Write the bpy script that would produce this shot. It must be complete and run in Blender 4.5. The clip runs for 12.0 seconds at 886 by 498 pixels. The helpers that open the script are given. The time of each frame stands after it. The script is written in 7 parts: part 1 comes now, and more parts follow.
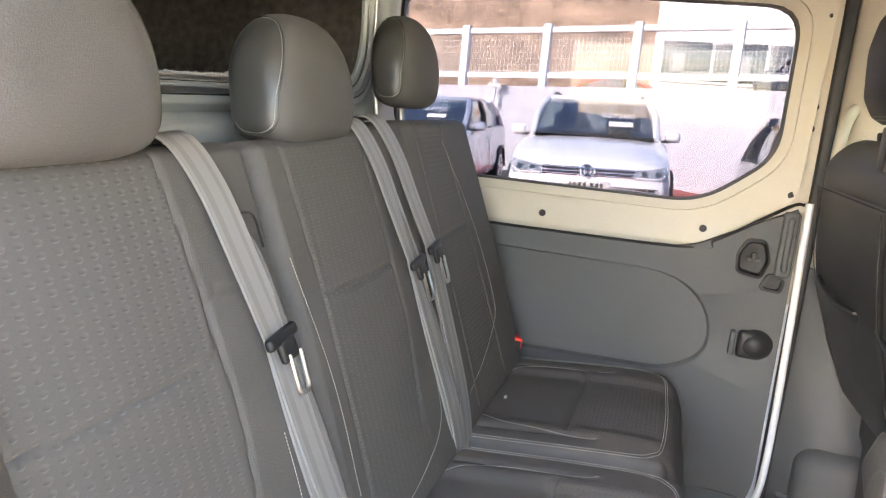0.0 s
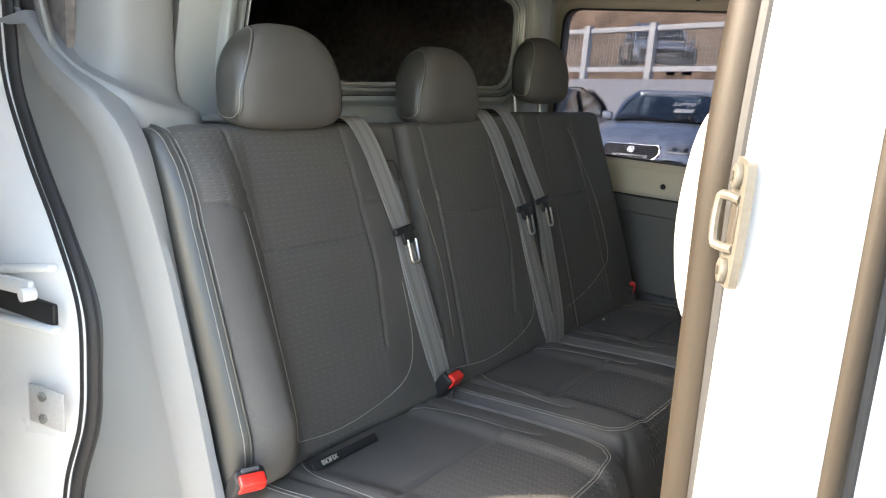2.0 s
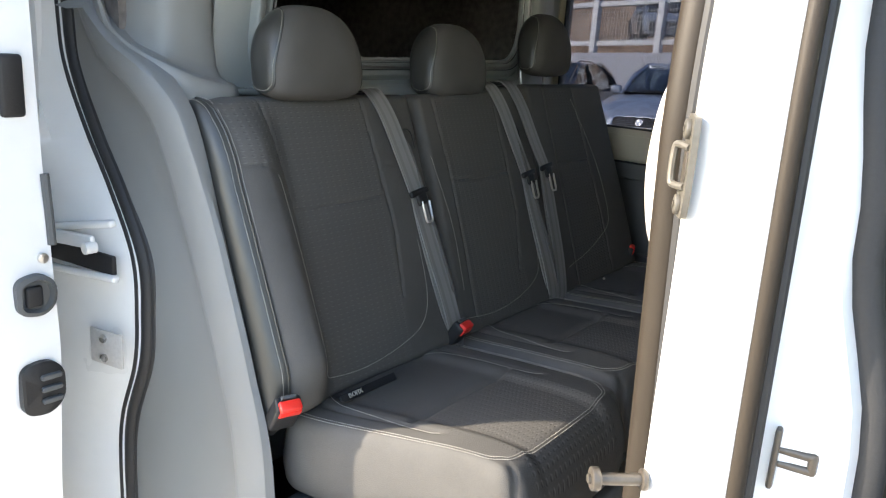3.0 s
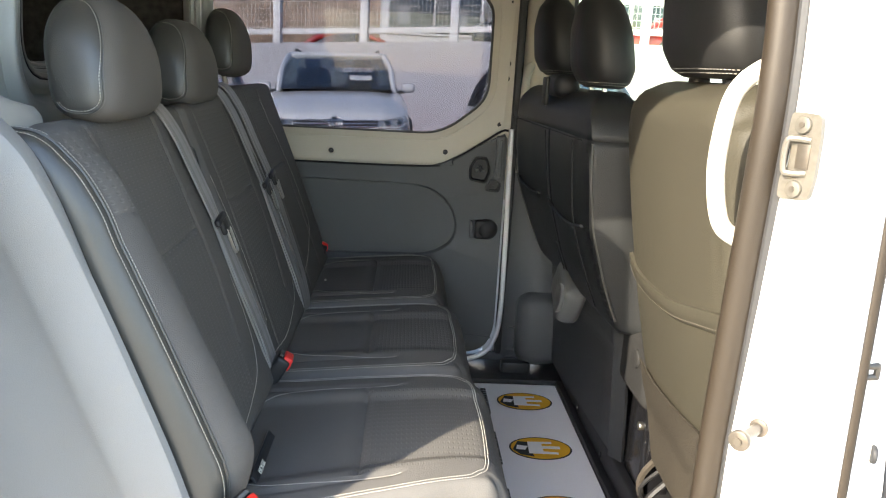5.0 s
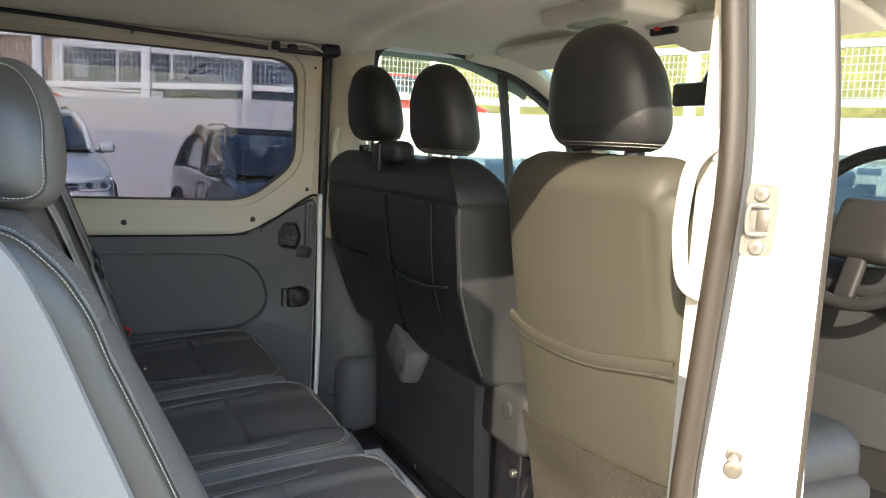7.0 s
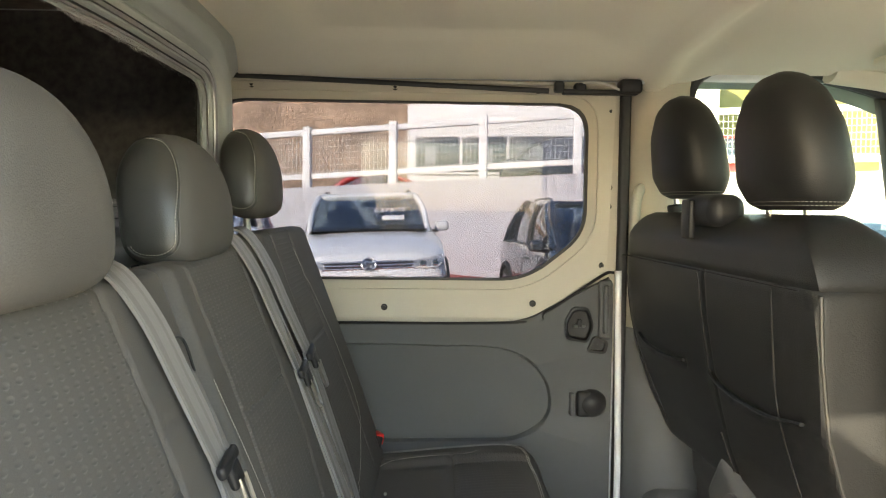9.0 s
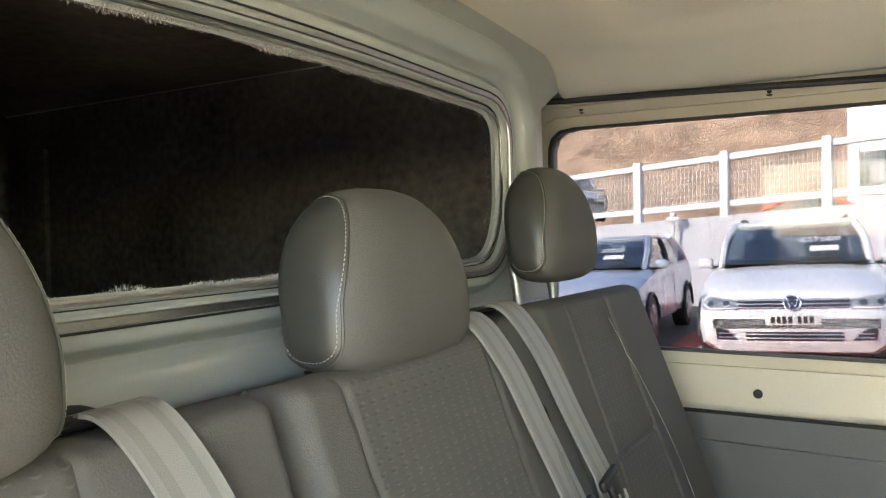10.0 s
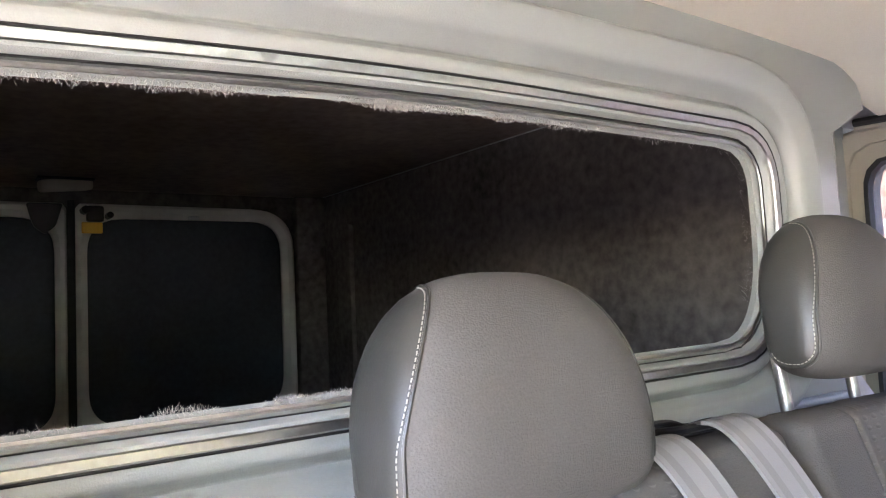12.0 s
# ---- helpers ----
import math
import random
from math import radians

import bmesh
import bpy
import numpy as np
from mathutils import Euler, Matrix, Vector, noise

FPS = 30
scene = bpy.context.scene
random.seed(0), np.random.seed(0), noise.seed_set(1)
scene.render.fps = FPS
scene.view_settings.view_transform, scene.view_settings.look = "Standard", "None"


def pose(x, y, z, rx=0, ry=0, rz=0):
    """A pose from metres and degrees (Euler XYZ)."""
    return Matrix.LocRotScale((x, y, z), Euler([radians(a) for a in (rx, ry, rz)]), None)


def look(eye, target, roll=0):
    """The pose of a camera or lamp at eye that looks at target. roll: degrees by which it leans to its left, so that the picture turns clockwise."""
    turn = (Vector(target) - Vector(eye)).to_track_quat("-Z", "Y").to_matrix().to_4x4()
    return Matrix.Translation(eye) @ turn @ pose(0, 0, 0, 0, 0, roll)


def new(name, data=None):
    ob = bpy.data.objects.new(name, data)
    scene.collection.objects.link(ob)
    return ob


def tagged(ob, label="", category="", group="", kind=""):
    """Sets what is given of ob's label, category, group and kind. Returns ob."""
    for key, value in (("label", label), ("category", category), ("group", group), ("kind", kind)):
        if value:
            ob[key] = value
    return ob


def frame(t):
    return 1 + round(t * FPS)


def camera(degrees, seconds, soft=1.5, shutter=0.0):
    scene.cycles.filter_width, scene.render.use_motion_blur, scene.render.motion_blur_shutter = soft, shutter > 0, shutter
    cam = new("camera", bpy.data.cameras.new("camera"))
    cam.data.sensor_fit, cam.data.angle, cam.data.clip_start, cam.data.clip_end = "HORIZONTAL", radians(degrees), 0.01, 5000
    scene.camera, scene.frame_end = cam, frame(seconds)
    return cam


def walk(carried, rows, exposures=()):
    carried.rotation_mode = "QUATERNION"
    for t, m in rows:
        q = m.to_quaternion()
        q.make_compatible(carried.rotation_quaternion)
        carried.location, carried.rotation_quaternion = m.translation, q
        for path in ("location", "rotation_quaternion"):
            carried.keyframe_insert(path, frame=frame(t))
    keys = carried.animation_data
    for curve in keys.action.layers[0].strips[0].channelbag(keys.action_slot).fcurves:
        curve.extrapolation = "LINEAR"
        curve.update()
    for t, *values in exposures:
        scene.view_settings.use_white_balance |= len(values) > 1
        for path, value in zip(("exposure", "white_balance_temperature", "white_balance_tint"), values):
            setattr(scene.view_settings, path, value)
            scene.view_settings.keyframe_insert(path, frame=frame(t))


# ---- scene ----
cam = camera(60.8, 12.0, soft=1.15)
PATH = [
    (0, (-0.391, -1.013, 1.548), (-0.94, 0.869, 1.154), 5.3),
    (0.5, (-0.233, -1.079, 1.564), (-1.116, 0.679, 1.207), 5.0),
    (1, (-0.109, -1.195, 1.572), (-1.156, 0.472, 1.22), 4.4),
    (1.5, (0.019, -1.348, 1.586), (-1.075, 0.278, 1.184), 4.4),
    (2, (0.146, -1.436, 1.588), (-0.997, 0.139, 1.128), 4.5),
    (2.5, (0.241, -1.509, 1.59), (-0.94, 0.023, 1.082), 4.3),
    (2.7, (0.252, -1.526, 1.591), (-0.929, 0.002, 1.073), 4.2),
    (4.3, (-0.131, -1.727, 1.569), (-0.612, 0.151, 1.08), 3.1),
    (4.5, (-0.22, -1.717, 1.568), (-0.539, 0.199, 1.09), 3.2),
    (5, (-0.434, -1.687, 1.566), (-0.326, 0.256, 1.107), 3.3),
    (5.5, (-0.671, -1.653, 1.573), (-0.149, 0.23, 1.144), 2.8),
    (6, (-0.814, -1.621, 1.575), (-0.045, 0.188, 1.209), 3.0),
    (6.5, (-0.833, -1.594, 1.569), (0.04, 0.179, 1.26), 3.3),
    (6.7, (-0.83, -1.591, 1.572), (0.058, 0.177, 1.28), 3.4),
    (8.3, (-0.616, -1.367, 1.536), (-0.113, 0.561, 1.366), 2.4),
    (8.5, (-0.605, -1.3, 1.534), (-0.187, 0.65, 1.385), 2.0),
    (9, (-0.558, -1.082, 1.544), (-0.534, 0.915, 1.435), 0.7),
    (9.5, (-0.514, -0.879, 1.556), (-1.03, 1.052, 1.479), -0.6),
    (10, (-0.474, -0.662, 1.588), (-1.49, 1.06, 1.557), -0.8),
    (10.5, (-0.482, -0.549, 1.6), (-1.799, 0.956, 1.624), -1.3),
    (11, (-0.475, -0.441, 1.619), (-1.98, 0.873, 1.715), -2.9),
    (11.5, (-0.461, -0.388, 1.617), (-2.07, 0.793, 1.752), -3.6),
    (12, (-0.472, -0.392, 1.619), (-2.131, 0.716, 1.75), -2.5),
]
walk(cam, [(t, look(eye, target, roll)) for t, eye, target, roll in PATH],
     [(0, 4.55, 7550, 18), (0.5, 4.47, 7350, 18), (1, 4.28, 7550, 18), (1.5, 3.84, 7500, 17), (2, 3.24, 7250, 12), (2.5, 2.6, 6700, 11), (4.3, 2.85, 6800, 11), (5, 3.05, 6850, 10), (6, 3.0, 6800, 10), (6.5, 2.92, 6750, 10),
      (8.3, 3.32, 7000, 7), (9, 3.82, 8000, 8), (9.5, 4.05, 8100, 7), (10, 4.35, 7700, 9), (10.5, 4.80, 6700, 14), (11, 5.12, 6400, 19), (11.5, 5.25, 6500, 21), (12, 5.36, 6550, 25)])

# ---- light ----
SUN_DIR = Vector((0.97, 1.0, -0.72)).normalized()
world = bpy.data.worlds.new("sky")
scene.world = world
world.use_nodes = True
sky = world.node_tree.nodes.new("ShaderNodeTexSky")
sky.sky_type, sky.sun_disc = "NISHITA", False
sky.sun_elevation = math.asin(-SUN_DIR.z)
sky.sun_rotation = math.atan2(-SUN_DIR.x, -SUN_DIR.y)
world.node_tree.links.new(sky.outputs[0], world.node_tree.nodes["Background"].inputs[0])
world.node_tree.nodes["Background"].inputs[1].default_value = 0.15
sun = new("sun", bpy.data.lights.new("sun", "SUN"))
sun.data.energy, sun.data.angle, sun.data.color = 2.55, radians(0.5), (1.0, 0.91, 0.76)
sun.matrix_world = look((-12, -10, 9), Vector((-12, -10, 9)) + SUN_DIR)


# ---- materials ----
def material(name, color, rough=0.6, metal=0.0, vary=0.15, grain=60.0, bump=0.1, stain=2.5, spec=0.5, coat=0.0, dots=None):
    """A surface with variation at two scales; dots: (axis_u, axis_v, pitch) of a pressed relief."""
    m = bpy.data.materials.new(name)
    m.use_nodes = True
    nt = m.node_tree
    b = nt.nodes["Principled BSDF"]
    b.inputs["Roughness"].default_value = rough
    b.inputs["Metallic"].default_value = metal
    b.inputs["Specular IOR Level"].default_value = spec
    b.inputs["Coat Weight"].default_value = coat
    N, L = nt.nodes.new, nt.links.new
    tc = N("ShaderNodeTexCoord")
    big, fine = N("ShaderNodeTexNoise"), N("ShaderNodeTexNoise")
    big.inputs["Scale"].default_value, fine.inputs["Scale"].default_value = stain, grain
    big.inputs["Detail"].default_value, fine.inputs["Detail"].default_value = 4, 6
    L(tc.outputs["Object"], big.inputs["Vector"]), L(tc.outputs["Object"], fine.inputs["Vector"])
    add = N("ShaderNodeMath")
    add.operation = "ADD"
    L(big.outputs["Fac"], add.inputs[0]), L(fine.outputs["Fac"], add.inputs[1])
    ramp = N("ShaderNodeMapRange")
    ramp.inputs["From Min"].default_value, ramp.inputs["From Max"].default_value = 0.6, 1.4
    ramp.inputs["To Min"].default_value, ramp.inputs["To Max"].default_value = 1 - vary, 1 + vary
    L(add.outputs[0], ramp.inputs["Value"])
    mul = N("ShaderNodeVectorMath")
    mul.operation = "SCALE"
    mul.inputs[0].default_value = color
    L(ramp.outputs[0], mul.inputs["Scale"])
    L(mul.outputs[0], b.inputs["Base Color"])
    rr = N("ShaderNodeMapRange")
    rr.inputs["To Min"].default_value, rr.inputs["To Max"].default_value = max(0.02, rough - 0.08), min(1, rough + 0.08)
    L(big.outputs["Fac"], rr.inputs["Value"]), L(rr.outputs[0], b.inputs["Roughness"])
    height = fine.outputs["Fac"]
    if dots:
        sep = N("ShaderNodeSeparateXYZ")
        L(tc.outputs["Object"], sep.inputs[0])

        def math_node(op, a, c):
            n = N("ShaderNodeMath")
            n.operation = op
            for k, v in ((0, a), (1, c)):
                if isinstance(v, (int, float)):
                    n.inputs[k].default_value = v
                elif v is not None:
                    L(v, n.inputs[k])
            return n.outputs[0]
        u = math_node("MULTIPLY", sep.outputs[dots[0]], math.pi / dots[2])
        v = math_node("MULTIPLY", sep.outputs[dots[1]], math.pi / (dots[2] * 0.54))
        s = math_node("MULTIPLY", math_node("SINE", math_node("ADD", u, v), None), math_node("SINE", math_node("SUBTRACT", u, v), None))
        s = math_node("MULTIPLY", math_node("MAXIMUM", math_node("SUBTRACT", s, 0.36), 0.0), 1.5)
        # pale tick along the upper rim of every dimple
        w = math_node("ADD", v, 0.55)
        tick = math_node("MULTIPLY", math_node("SINE", math_node("ADD", u, w), None), math_node("SINE", math_node("SUBTRACT", u, w), None))
        tick = math_node("MULTIPLY", math_node("MAXIMUM", math_node("SUBTRACT", tick, math_node("ADD", s, 0.50)), 0.0), 1.5)
        L(math_node("MULTIPLY", ramp.outputs[0], math_node("ADD", tick, 1.0)), mul.inputs["Scale"])
        height = math_node("ADD", math_node("MULTIPLY", s, -1.0), math_node("MULTIPLY", fine.outputs["Fac"], 0.25))
    bp = N("ShaderNodeBump")
    bp.inputs["Strength"].default_value, bp.inputs["Distance"].default_value = bump, 0.004
    L(height, bp.inputs["Height"]), L(bp.outputs[0], b.inputs["Normal"])
    return m


def glass_material(name, tint, rough=0.0, gloss=0.016, edge=0.30):
    m = bpy.data.materials.new(name)
    m.use_nodes = True
    nt = m.node_tree
    nt.nodes.clear()
    out, mix = nt.nodes.new("ShaderNodeOutputMaterial"), nt.nodes.new("ShaderNodeMixShader")
    tr, gl = nt.nodes.new("ShaderNodeBsdfTransparent"), nt.nodes.new("ShaderNodeBsdfGlossy")
    tr.inputs[0].default_value = (*tint, 1)
    gl.inputs["Roughness"].default_value = rough
    lw, pw, sc = nt.nodes.new("ShaderNodeLayerWeight"), nt.nodes.new("ShaderNodeMath"), nt.nodes.new("ShaderNodeMath")
    lw.inputs[0].default_value = 0.5
    pw.operation, sc.operation = "POWER", "MULTIPLY_ADD"
    pw.inputs[1].default_value, sc.inputs[1].default_value, sc.inputs[2].default_value = 4.0, edge, gloss
    nt.links.new(lw.outputs["Facing"], pw.inputs[0]), nt.links.new(pw.outputs[0], sc.inputs[0])
    nt.links.new(sc.outputs[0], mix.inputs[0])
    nt.links.new(tr.outputs[0], mix.inputs[1]), nt.links.new(gl.outputs[0], mix.inputs[2])
    nt.links.new(mix.outputs[0], out.inputs[0])
    return m


M_FABRIC = material("seat fabric", (0.089, 0.085, 0.080), 0.66, grain=620, bump=0.22, vary=0.20, stain=9.0, spec=0.22)
M_EMB_BACK = material("embossed fabric", (0.089, 0.085, 0.080), 0.66, grain=900, bump=0.20, vary=0.18, spec=0.22, dots=("Y", "Z", 0.0170))
M_EMB_CUSH = material("embossed seat fabric", (0.089, 0.085, 0.080), 0.66, grain=900, bump=0.26, vary=0.16, spec=0.22, dots=("Y", "X", 0.0155))
M_LEATHER = material("dark leatherette", (0.040, 0.040, 0.036), 0.36, grain=650, bump=0.09, vary=0.10, spec=0.6)
M_MIDTRIM = material("mid grey moulded plastic", (0.085, 0.088, 0.088), 0.45, grain=700, bump=0.2, vary=0.08, spec=0.3)
M_REARVINYL = material("seat back vinyl", (0.0125, 0.0135, 0.0140), 0.42, grain=420, bump=0.22, vary=0.14, spec=0.36)
M_DUSTTHREAD = material("dusty thread", (0.13, 0.12, 0.095), 0.8, bump=0.0, vary=0.1)
M_STEEL = material("worn grey steel post", (0.34, 0.33, 0.32), 0.32, metal=0.9, grain=200, bump=0.05)
# driver's seat: same vinyl as M_REARVINYL, its colour raised for the sunlight
M_SUNVINYL = material("sunlit seat back vinyl", (0.041, 0.038, 0.029), 0.5, grain=420, bump=0.14, vary=0.14, spec=0.12)
M_CABLEATHER = material("black headrest leatherette", (0.014, 0.0141, 0.0143), 0.46, grain=500, bump=0.16, vary=0.14, spec=0.3)
M_CARPETBROWN = material("seat back carpet", (0.040, 0.035, 0.028), 0.95, grain=260, bump=1.0, vary=0.6, spec=0.1)
M_STITCH = material("pale thread", (0.40, 0.385, 0.345), 0.8, bump=0.0, vary=0.1)
M_BELT = material("belt webbing", (0.205, 0.200, 0.196), 0.34, grain=1200, bump=0.2, vary=0.12, spec=1.0)
M_BELTEDGE = material("belt webbing groove", (0.168, 0.163, 0.158), 0.4, grain=1200, bump=0.2, vary=0.12, spec=0.8)
M_STRIKER = material("worn pale steel", (0.115, 0.106, 0.089), 0.45, metal=0.3, grain=160, bump=0.12, vary=0.25)
M_LATCH = material("pale plated steel", (0.56, 0.55, 0.53), 0.45, metal=0.2, grain=160, bump=0.08, vary=0.12)
M_PIN = material("tarnished steel", (0.11, 0.095, 0.078), 0.36, metal=0.6, grain=200, bump=0.05)
M_BLACK = material("black plastic", (0.018, 0.018, 0.019), 0.45, grain=300, bump=0.1, spec=0.3)
M_DARKTRIM = material("charcoal trim plastic", (0.088, 0.091, 0.092), 0.46, grain=700, bump=0.3, vary=0.08, spec=0.25)
M_GREYTRIM = material("grey moulded plastic", (0.185, 0.188, 0.186), 0.44, grain=800, bump=0.2, vary=0.07, spec=0.42)
M_BEIGE = material("beige trim", (0.46, 0.42, 0.34), 0.5, grain=500, bump=0.12, vary=0.07)
M_BULK = material("grey bulkhead moulding", (0.312, 0.326, 0.309), 0.34, grain=700, bump=0.12, vary=0.06)
M_HEADLINER = material("cream headliner", (0.70, 0.65, 0.54), 0.9, grain=500, bump=0.25, vary=0.06)
M_LINING = material("grey moulded lining", (0.215, 0.217, 0.212), 0.5, grain=800, bump=0.15, vary=0.06)
M_WHITE = material("white van paint", (0.72, 0.73, 0.725), 0.3, grain=30, bump=0.01, vary=0.03, coat=0.6)
M_HANDLE = material("pale grab handle plastic", (0.50, 0.48, 0.435), 0.45, grain=400, bump=0.08, vary=0.04)
M_RUBBER = material("black rubber", (0.02, 0.02, 0.021), 0.6, grain=200, bump=0.15)
M_RUBBERBROWN = material("dusty rubber", (0.021, 0.0158, 0.0108), 0.55, grain=900, bump=0.10, vary=0.15, spec=0.3)
M_RED = material("red button", (0.75, 0.03, 0.02), 0.35, bump=0.02, vary=0.05)
M_METAL = material("brushed metal", (0.55, 0.54, 0.52), 0.3, metal=1.0, grain=200, bump=0.05)
M_CHROME = material("chrome", (0.86, 0.86, 0.86), 0.28, metal=1.0, bump=0.0, vary=0.02)
M_PLY = material("dusty dark ply lining", (0.140, 0.125, 0.116), 0.85, grain=40, bump=0.3, vary=0.7, stain=3.0, spec=0.2)
M_CARGOTOP = material("brown cargo ceiling board", (0.36, 0.29, 0.26), 0.85, grain=40, bump=0.2, vary=0.4, stain=3.0, spec=0.2)
M_BLACKPANEL = material("black blanked glass", (0.045, 0.053, 0.063), 0.45, bump=0.02, vary=0.3, spec=0.15)
M_REARDOOR = material("cream painted rear door", (0.80, 0.79, 0.73), 0.4, grain=40, bump=0.03, vary=0.08)
M_FLUFF = material("torn grey lining fibres", (0.5, 0.48, 0.45), 0.95, bump=0.1, vary=0.2)
M_YELLOW = material("yellow tag", (0.75, 0.42, 0.02), 0.5, vary=0.05)
M_PAPER = material("white paper mat", (0.80, 0.79, 0.82), 0.8, grain=300, bump=0.08, vary=0.03)
M_INKYEL = material("yellow print", (0.80, 0.42, 0.02), 0.7, vary=0.05)
M_INKBLK = material("black print", (0.02, 0.02, 0.02), 0.7, vary=0.05)
M_INKGREY = material("grey print", (0.35, 0.35, 0.36), 0.7, vary=0.05)
M_VANFLOOR = material("black vinyl floor", (0.022, 0.023, 0.025), 0.4, grain=400, bump=0.2, vary=0.2, spec=0.3)
# cargo floor is never in view; kept pale to bounce light upwards
M_CARGOFLOOR = material("pale bounce floor", (0.48, 0.43, 0.36), 0.8, grain=40, bump=0.2, vary=0.25, stain=3.0, spec=0.3)
M_DIRTY = material("dusty bare metal floor", (0.10, 0.085, 0.06), 0.6, grain=50, bump=0.5, vary=0.5)
M_GLASS = glass_material("tinted window glass", (0.252, 0.262, 0.292))
M_CLEAR = glass_material("clear window glass", (0.66, 0.72, 0.66))
M_ASPHALT = material("asphalt", (0.06, 0.058, 0.056), 0.9, grain=60, bump=0.5, vary=0.3, stain=0.4)
M_BOUNCE = material("pale bounce ground", (0.45, 0.41, 0.345), 0.9, grain=30, bump=0.4, vary=0.15, stain=0.5)
M_REDBAY = material("red bay coating", (0.36, 0.07, 0.055), 0.85, grain=80, bump=0.4, vary=0.2, stain=0.6)
M_LINE = material("white line paint", (0.75, 0.74, 0.72), 0.8, vary=0.1)
M_RETWALL = material("painted render wall", (0.53, 0.535, 0.575), 0.85, grain=14, bump=0.2, vary=0.06, stain=0.25)
M_FENCE = material("white fence paint", (0.82, 0.82, 0.82), 0.5, vary=0.04, bump=0.03)
M_MESH = material("galvanised mesh", (0.45, 0.46, 0.46), 0.5, metal=0.4, vary=0.05)
M_BANK = material("brown bracken bank", (0.36, 0.25, 0.175), 0.95, grain=6.0, bump=0.5, vary=0.75, stain=1.1)
M_GRASS = material("yellow green bank", (0.185, 0.158, 0.062), 0.95, grain=3.0, bump=1.0, vary=0.5, stain=0.5)
M_PAINT_WHITE = material("white car paint", (0.72, 0.73, 0.74), 0.25, bump=0.0, vary=0.02, coat=0.8)
M_PAINT_SILVER = material("pale silver blue car paint", (0.42, 0.47, 0.56), 0.28, metal=0.3, bump=0.0, vary=0.03, coat=0.8)
M_PAINT_DARK = material("dark grey car paint", (0.035, 0.042, 0.055), 0.25, metal=0.2, bump=0.0, vary=0.03, coat=0.8)
M_PAINT_GREY = material("grey car paint", (0.16, 0.18, 0.21), 0.3, metal=0.3, bump=0.0, vary=0.03, coat=0.8)
M_PAINT_RED = material("red car paint", (0.55, 0.03, 0.025), 0.3, bump=0.0, vary=0.03, coat=0.8)
M_CARGLASS = glass_material("car window glass", (0.60, 0.66, 0.65), 0.0, 0.30, 0.55)
M_DARKGLASS = material("dark car glass", (0.035, 0.048, 0.052), 0.06, bump=0.0, vary=0.3, stain=1.5, spec=0.8)
M_TYRE = material("tyre rubber", (0.018, 0.018, 0.018), 0.8, grain=100, bump=0.3)
M_RIM = material("alloy", (0.5, 0.5, 0.52), 0.3, metal=0.9, vary=0.03)
M_LAMP = material("headlamp lens", (0.30, 0.32, 0.34), 0.08, metal=0.2, vary=0.5, stain=8, spec=0.8)
M_PLATE = material("white number plate", (0.7, 0.7, 0.68), 0.5, vary=0.03)
M_SEATBOX = material("charcoal seat box plastic", (0.036, 0.038, 0.040), 0.42, grain=600, bump=0.25, vary=0.1, spec=0.35)
M_GLOSSBLACK = material("gloss black steel", (0.006, 0.006, 0.007), 0.22, grain=90, bump=0.1, vary=0.2, spec=0.5)
M_STEER = material("steering wheel grey", (0.013, 0.0125, 0.012), 0.5, grain=500, bump=0.15, vary=0.08, spec=0.15)
M_DASH = material("dash plastic", (0.021, 0.0212, 0.0215), 0.6, grain=500, bump=0.25, vary=0.1, spec=0.12)


# ---- mesh helpers ----
def mesh_from(name, verts, faces, mats, smooth=True, index=None):
    me = bpy.data.meshes.new(name)
    me.from_pydata([tuple(v) for v in verts], [], faces)
    for m in mats if isinstance(mats, (list, tuple)) else [mats]:
        me.materials.append(m)
    if index:
        for p, k in zip(me.polygons, index):
            p.material_index = k
    bm = bmesh.new()
    bm.from_mesh(me)
    bmesh.ops.recalc_face_normals(bm, faces=bm.faces)
    bm.to_mesh(me)
    bm.free()
    if smooth:
        me.polygons.foreach_set("use_smooth", [True] * len(me.polygons))
        me.set_sharp_from_angle(angle=radians(38))
    return me


def part(name, geo, mat, parent=None, label=""):
    """One mesh object, under a thing or a part. geo: (verts, faces) or a bmesh."""
    if isinstance(geo, bmesh.types.BMesh):
        me = bpy.data.meshes.new(name)
        bmesh.ops.recalc_face_normals(geo, faces=geo.faces)
        geo.to_mesh(me)
        geo.free()
        me.materials.append(mat)
        me.polygons.foreach_set("use_smooth", [True] * len(me.polygons))
        me.set_sharp_from_angle(angle=radians(38))
    elif isinstance(geo, bpy.types.Mesh):
        me = geo
        if mat:
            me.materials.append(mat)
    else:
        me = mesh_from(name, geo[0], geo[1], mat)
    ob = new(name, me)
    if parent:
        ob.parent = parent
    if label:
        ob["label"] = label
    if "stitching" in name:
        ob["kind"] = "stuff"
    return ob


def thing(name, label, category, group="", kind="", at=None):
    ob = new(name)
    ob.empty_display_size = 0.05
    if at:
        ob.matrix_basis = at if isinstance(at, Matrix) else Matrix.Translation(at)
    return tagged(ob, label, category, group, kind)


def rbox(size, at=(0, 0, 0), r=0.005, seg=2, rot=(0, 0, 0)):
    """A box with rounded edges."""
    bm = bmesh.new()
    bmesh.ops.create_cube(bm, size=1.0)
    bmesh.ops.scale(bm, vec=size, verts=bm.verts)
    if r:
        bmesh.ops.bevel(bm, geom=bm.edges[:], offset=min(r, 0.49 * min(size)), segments=seg, affect="EDGES", profile=0.5)
    bmesh.ops.transform(bm, matrix=pose(*at, *rot), verts=bm.verts)
    return bm


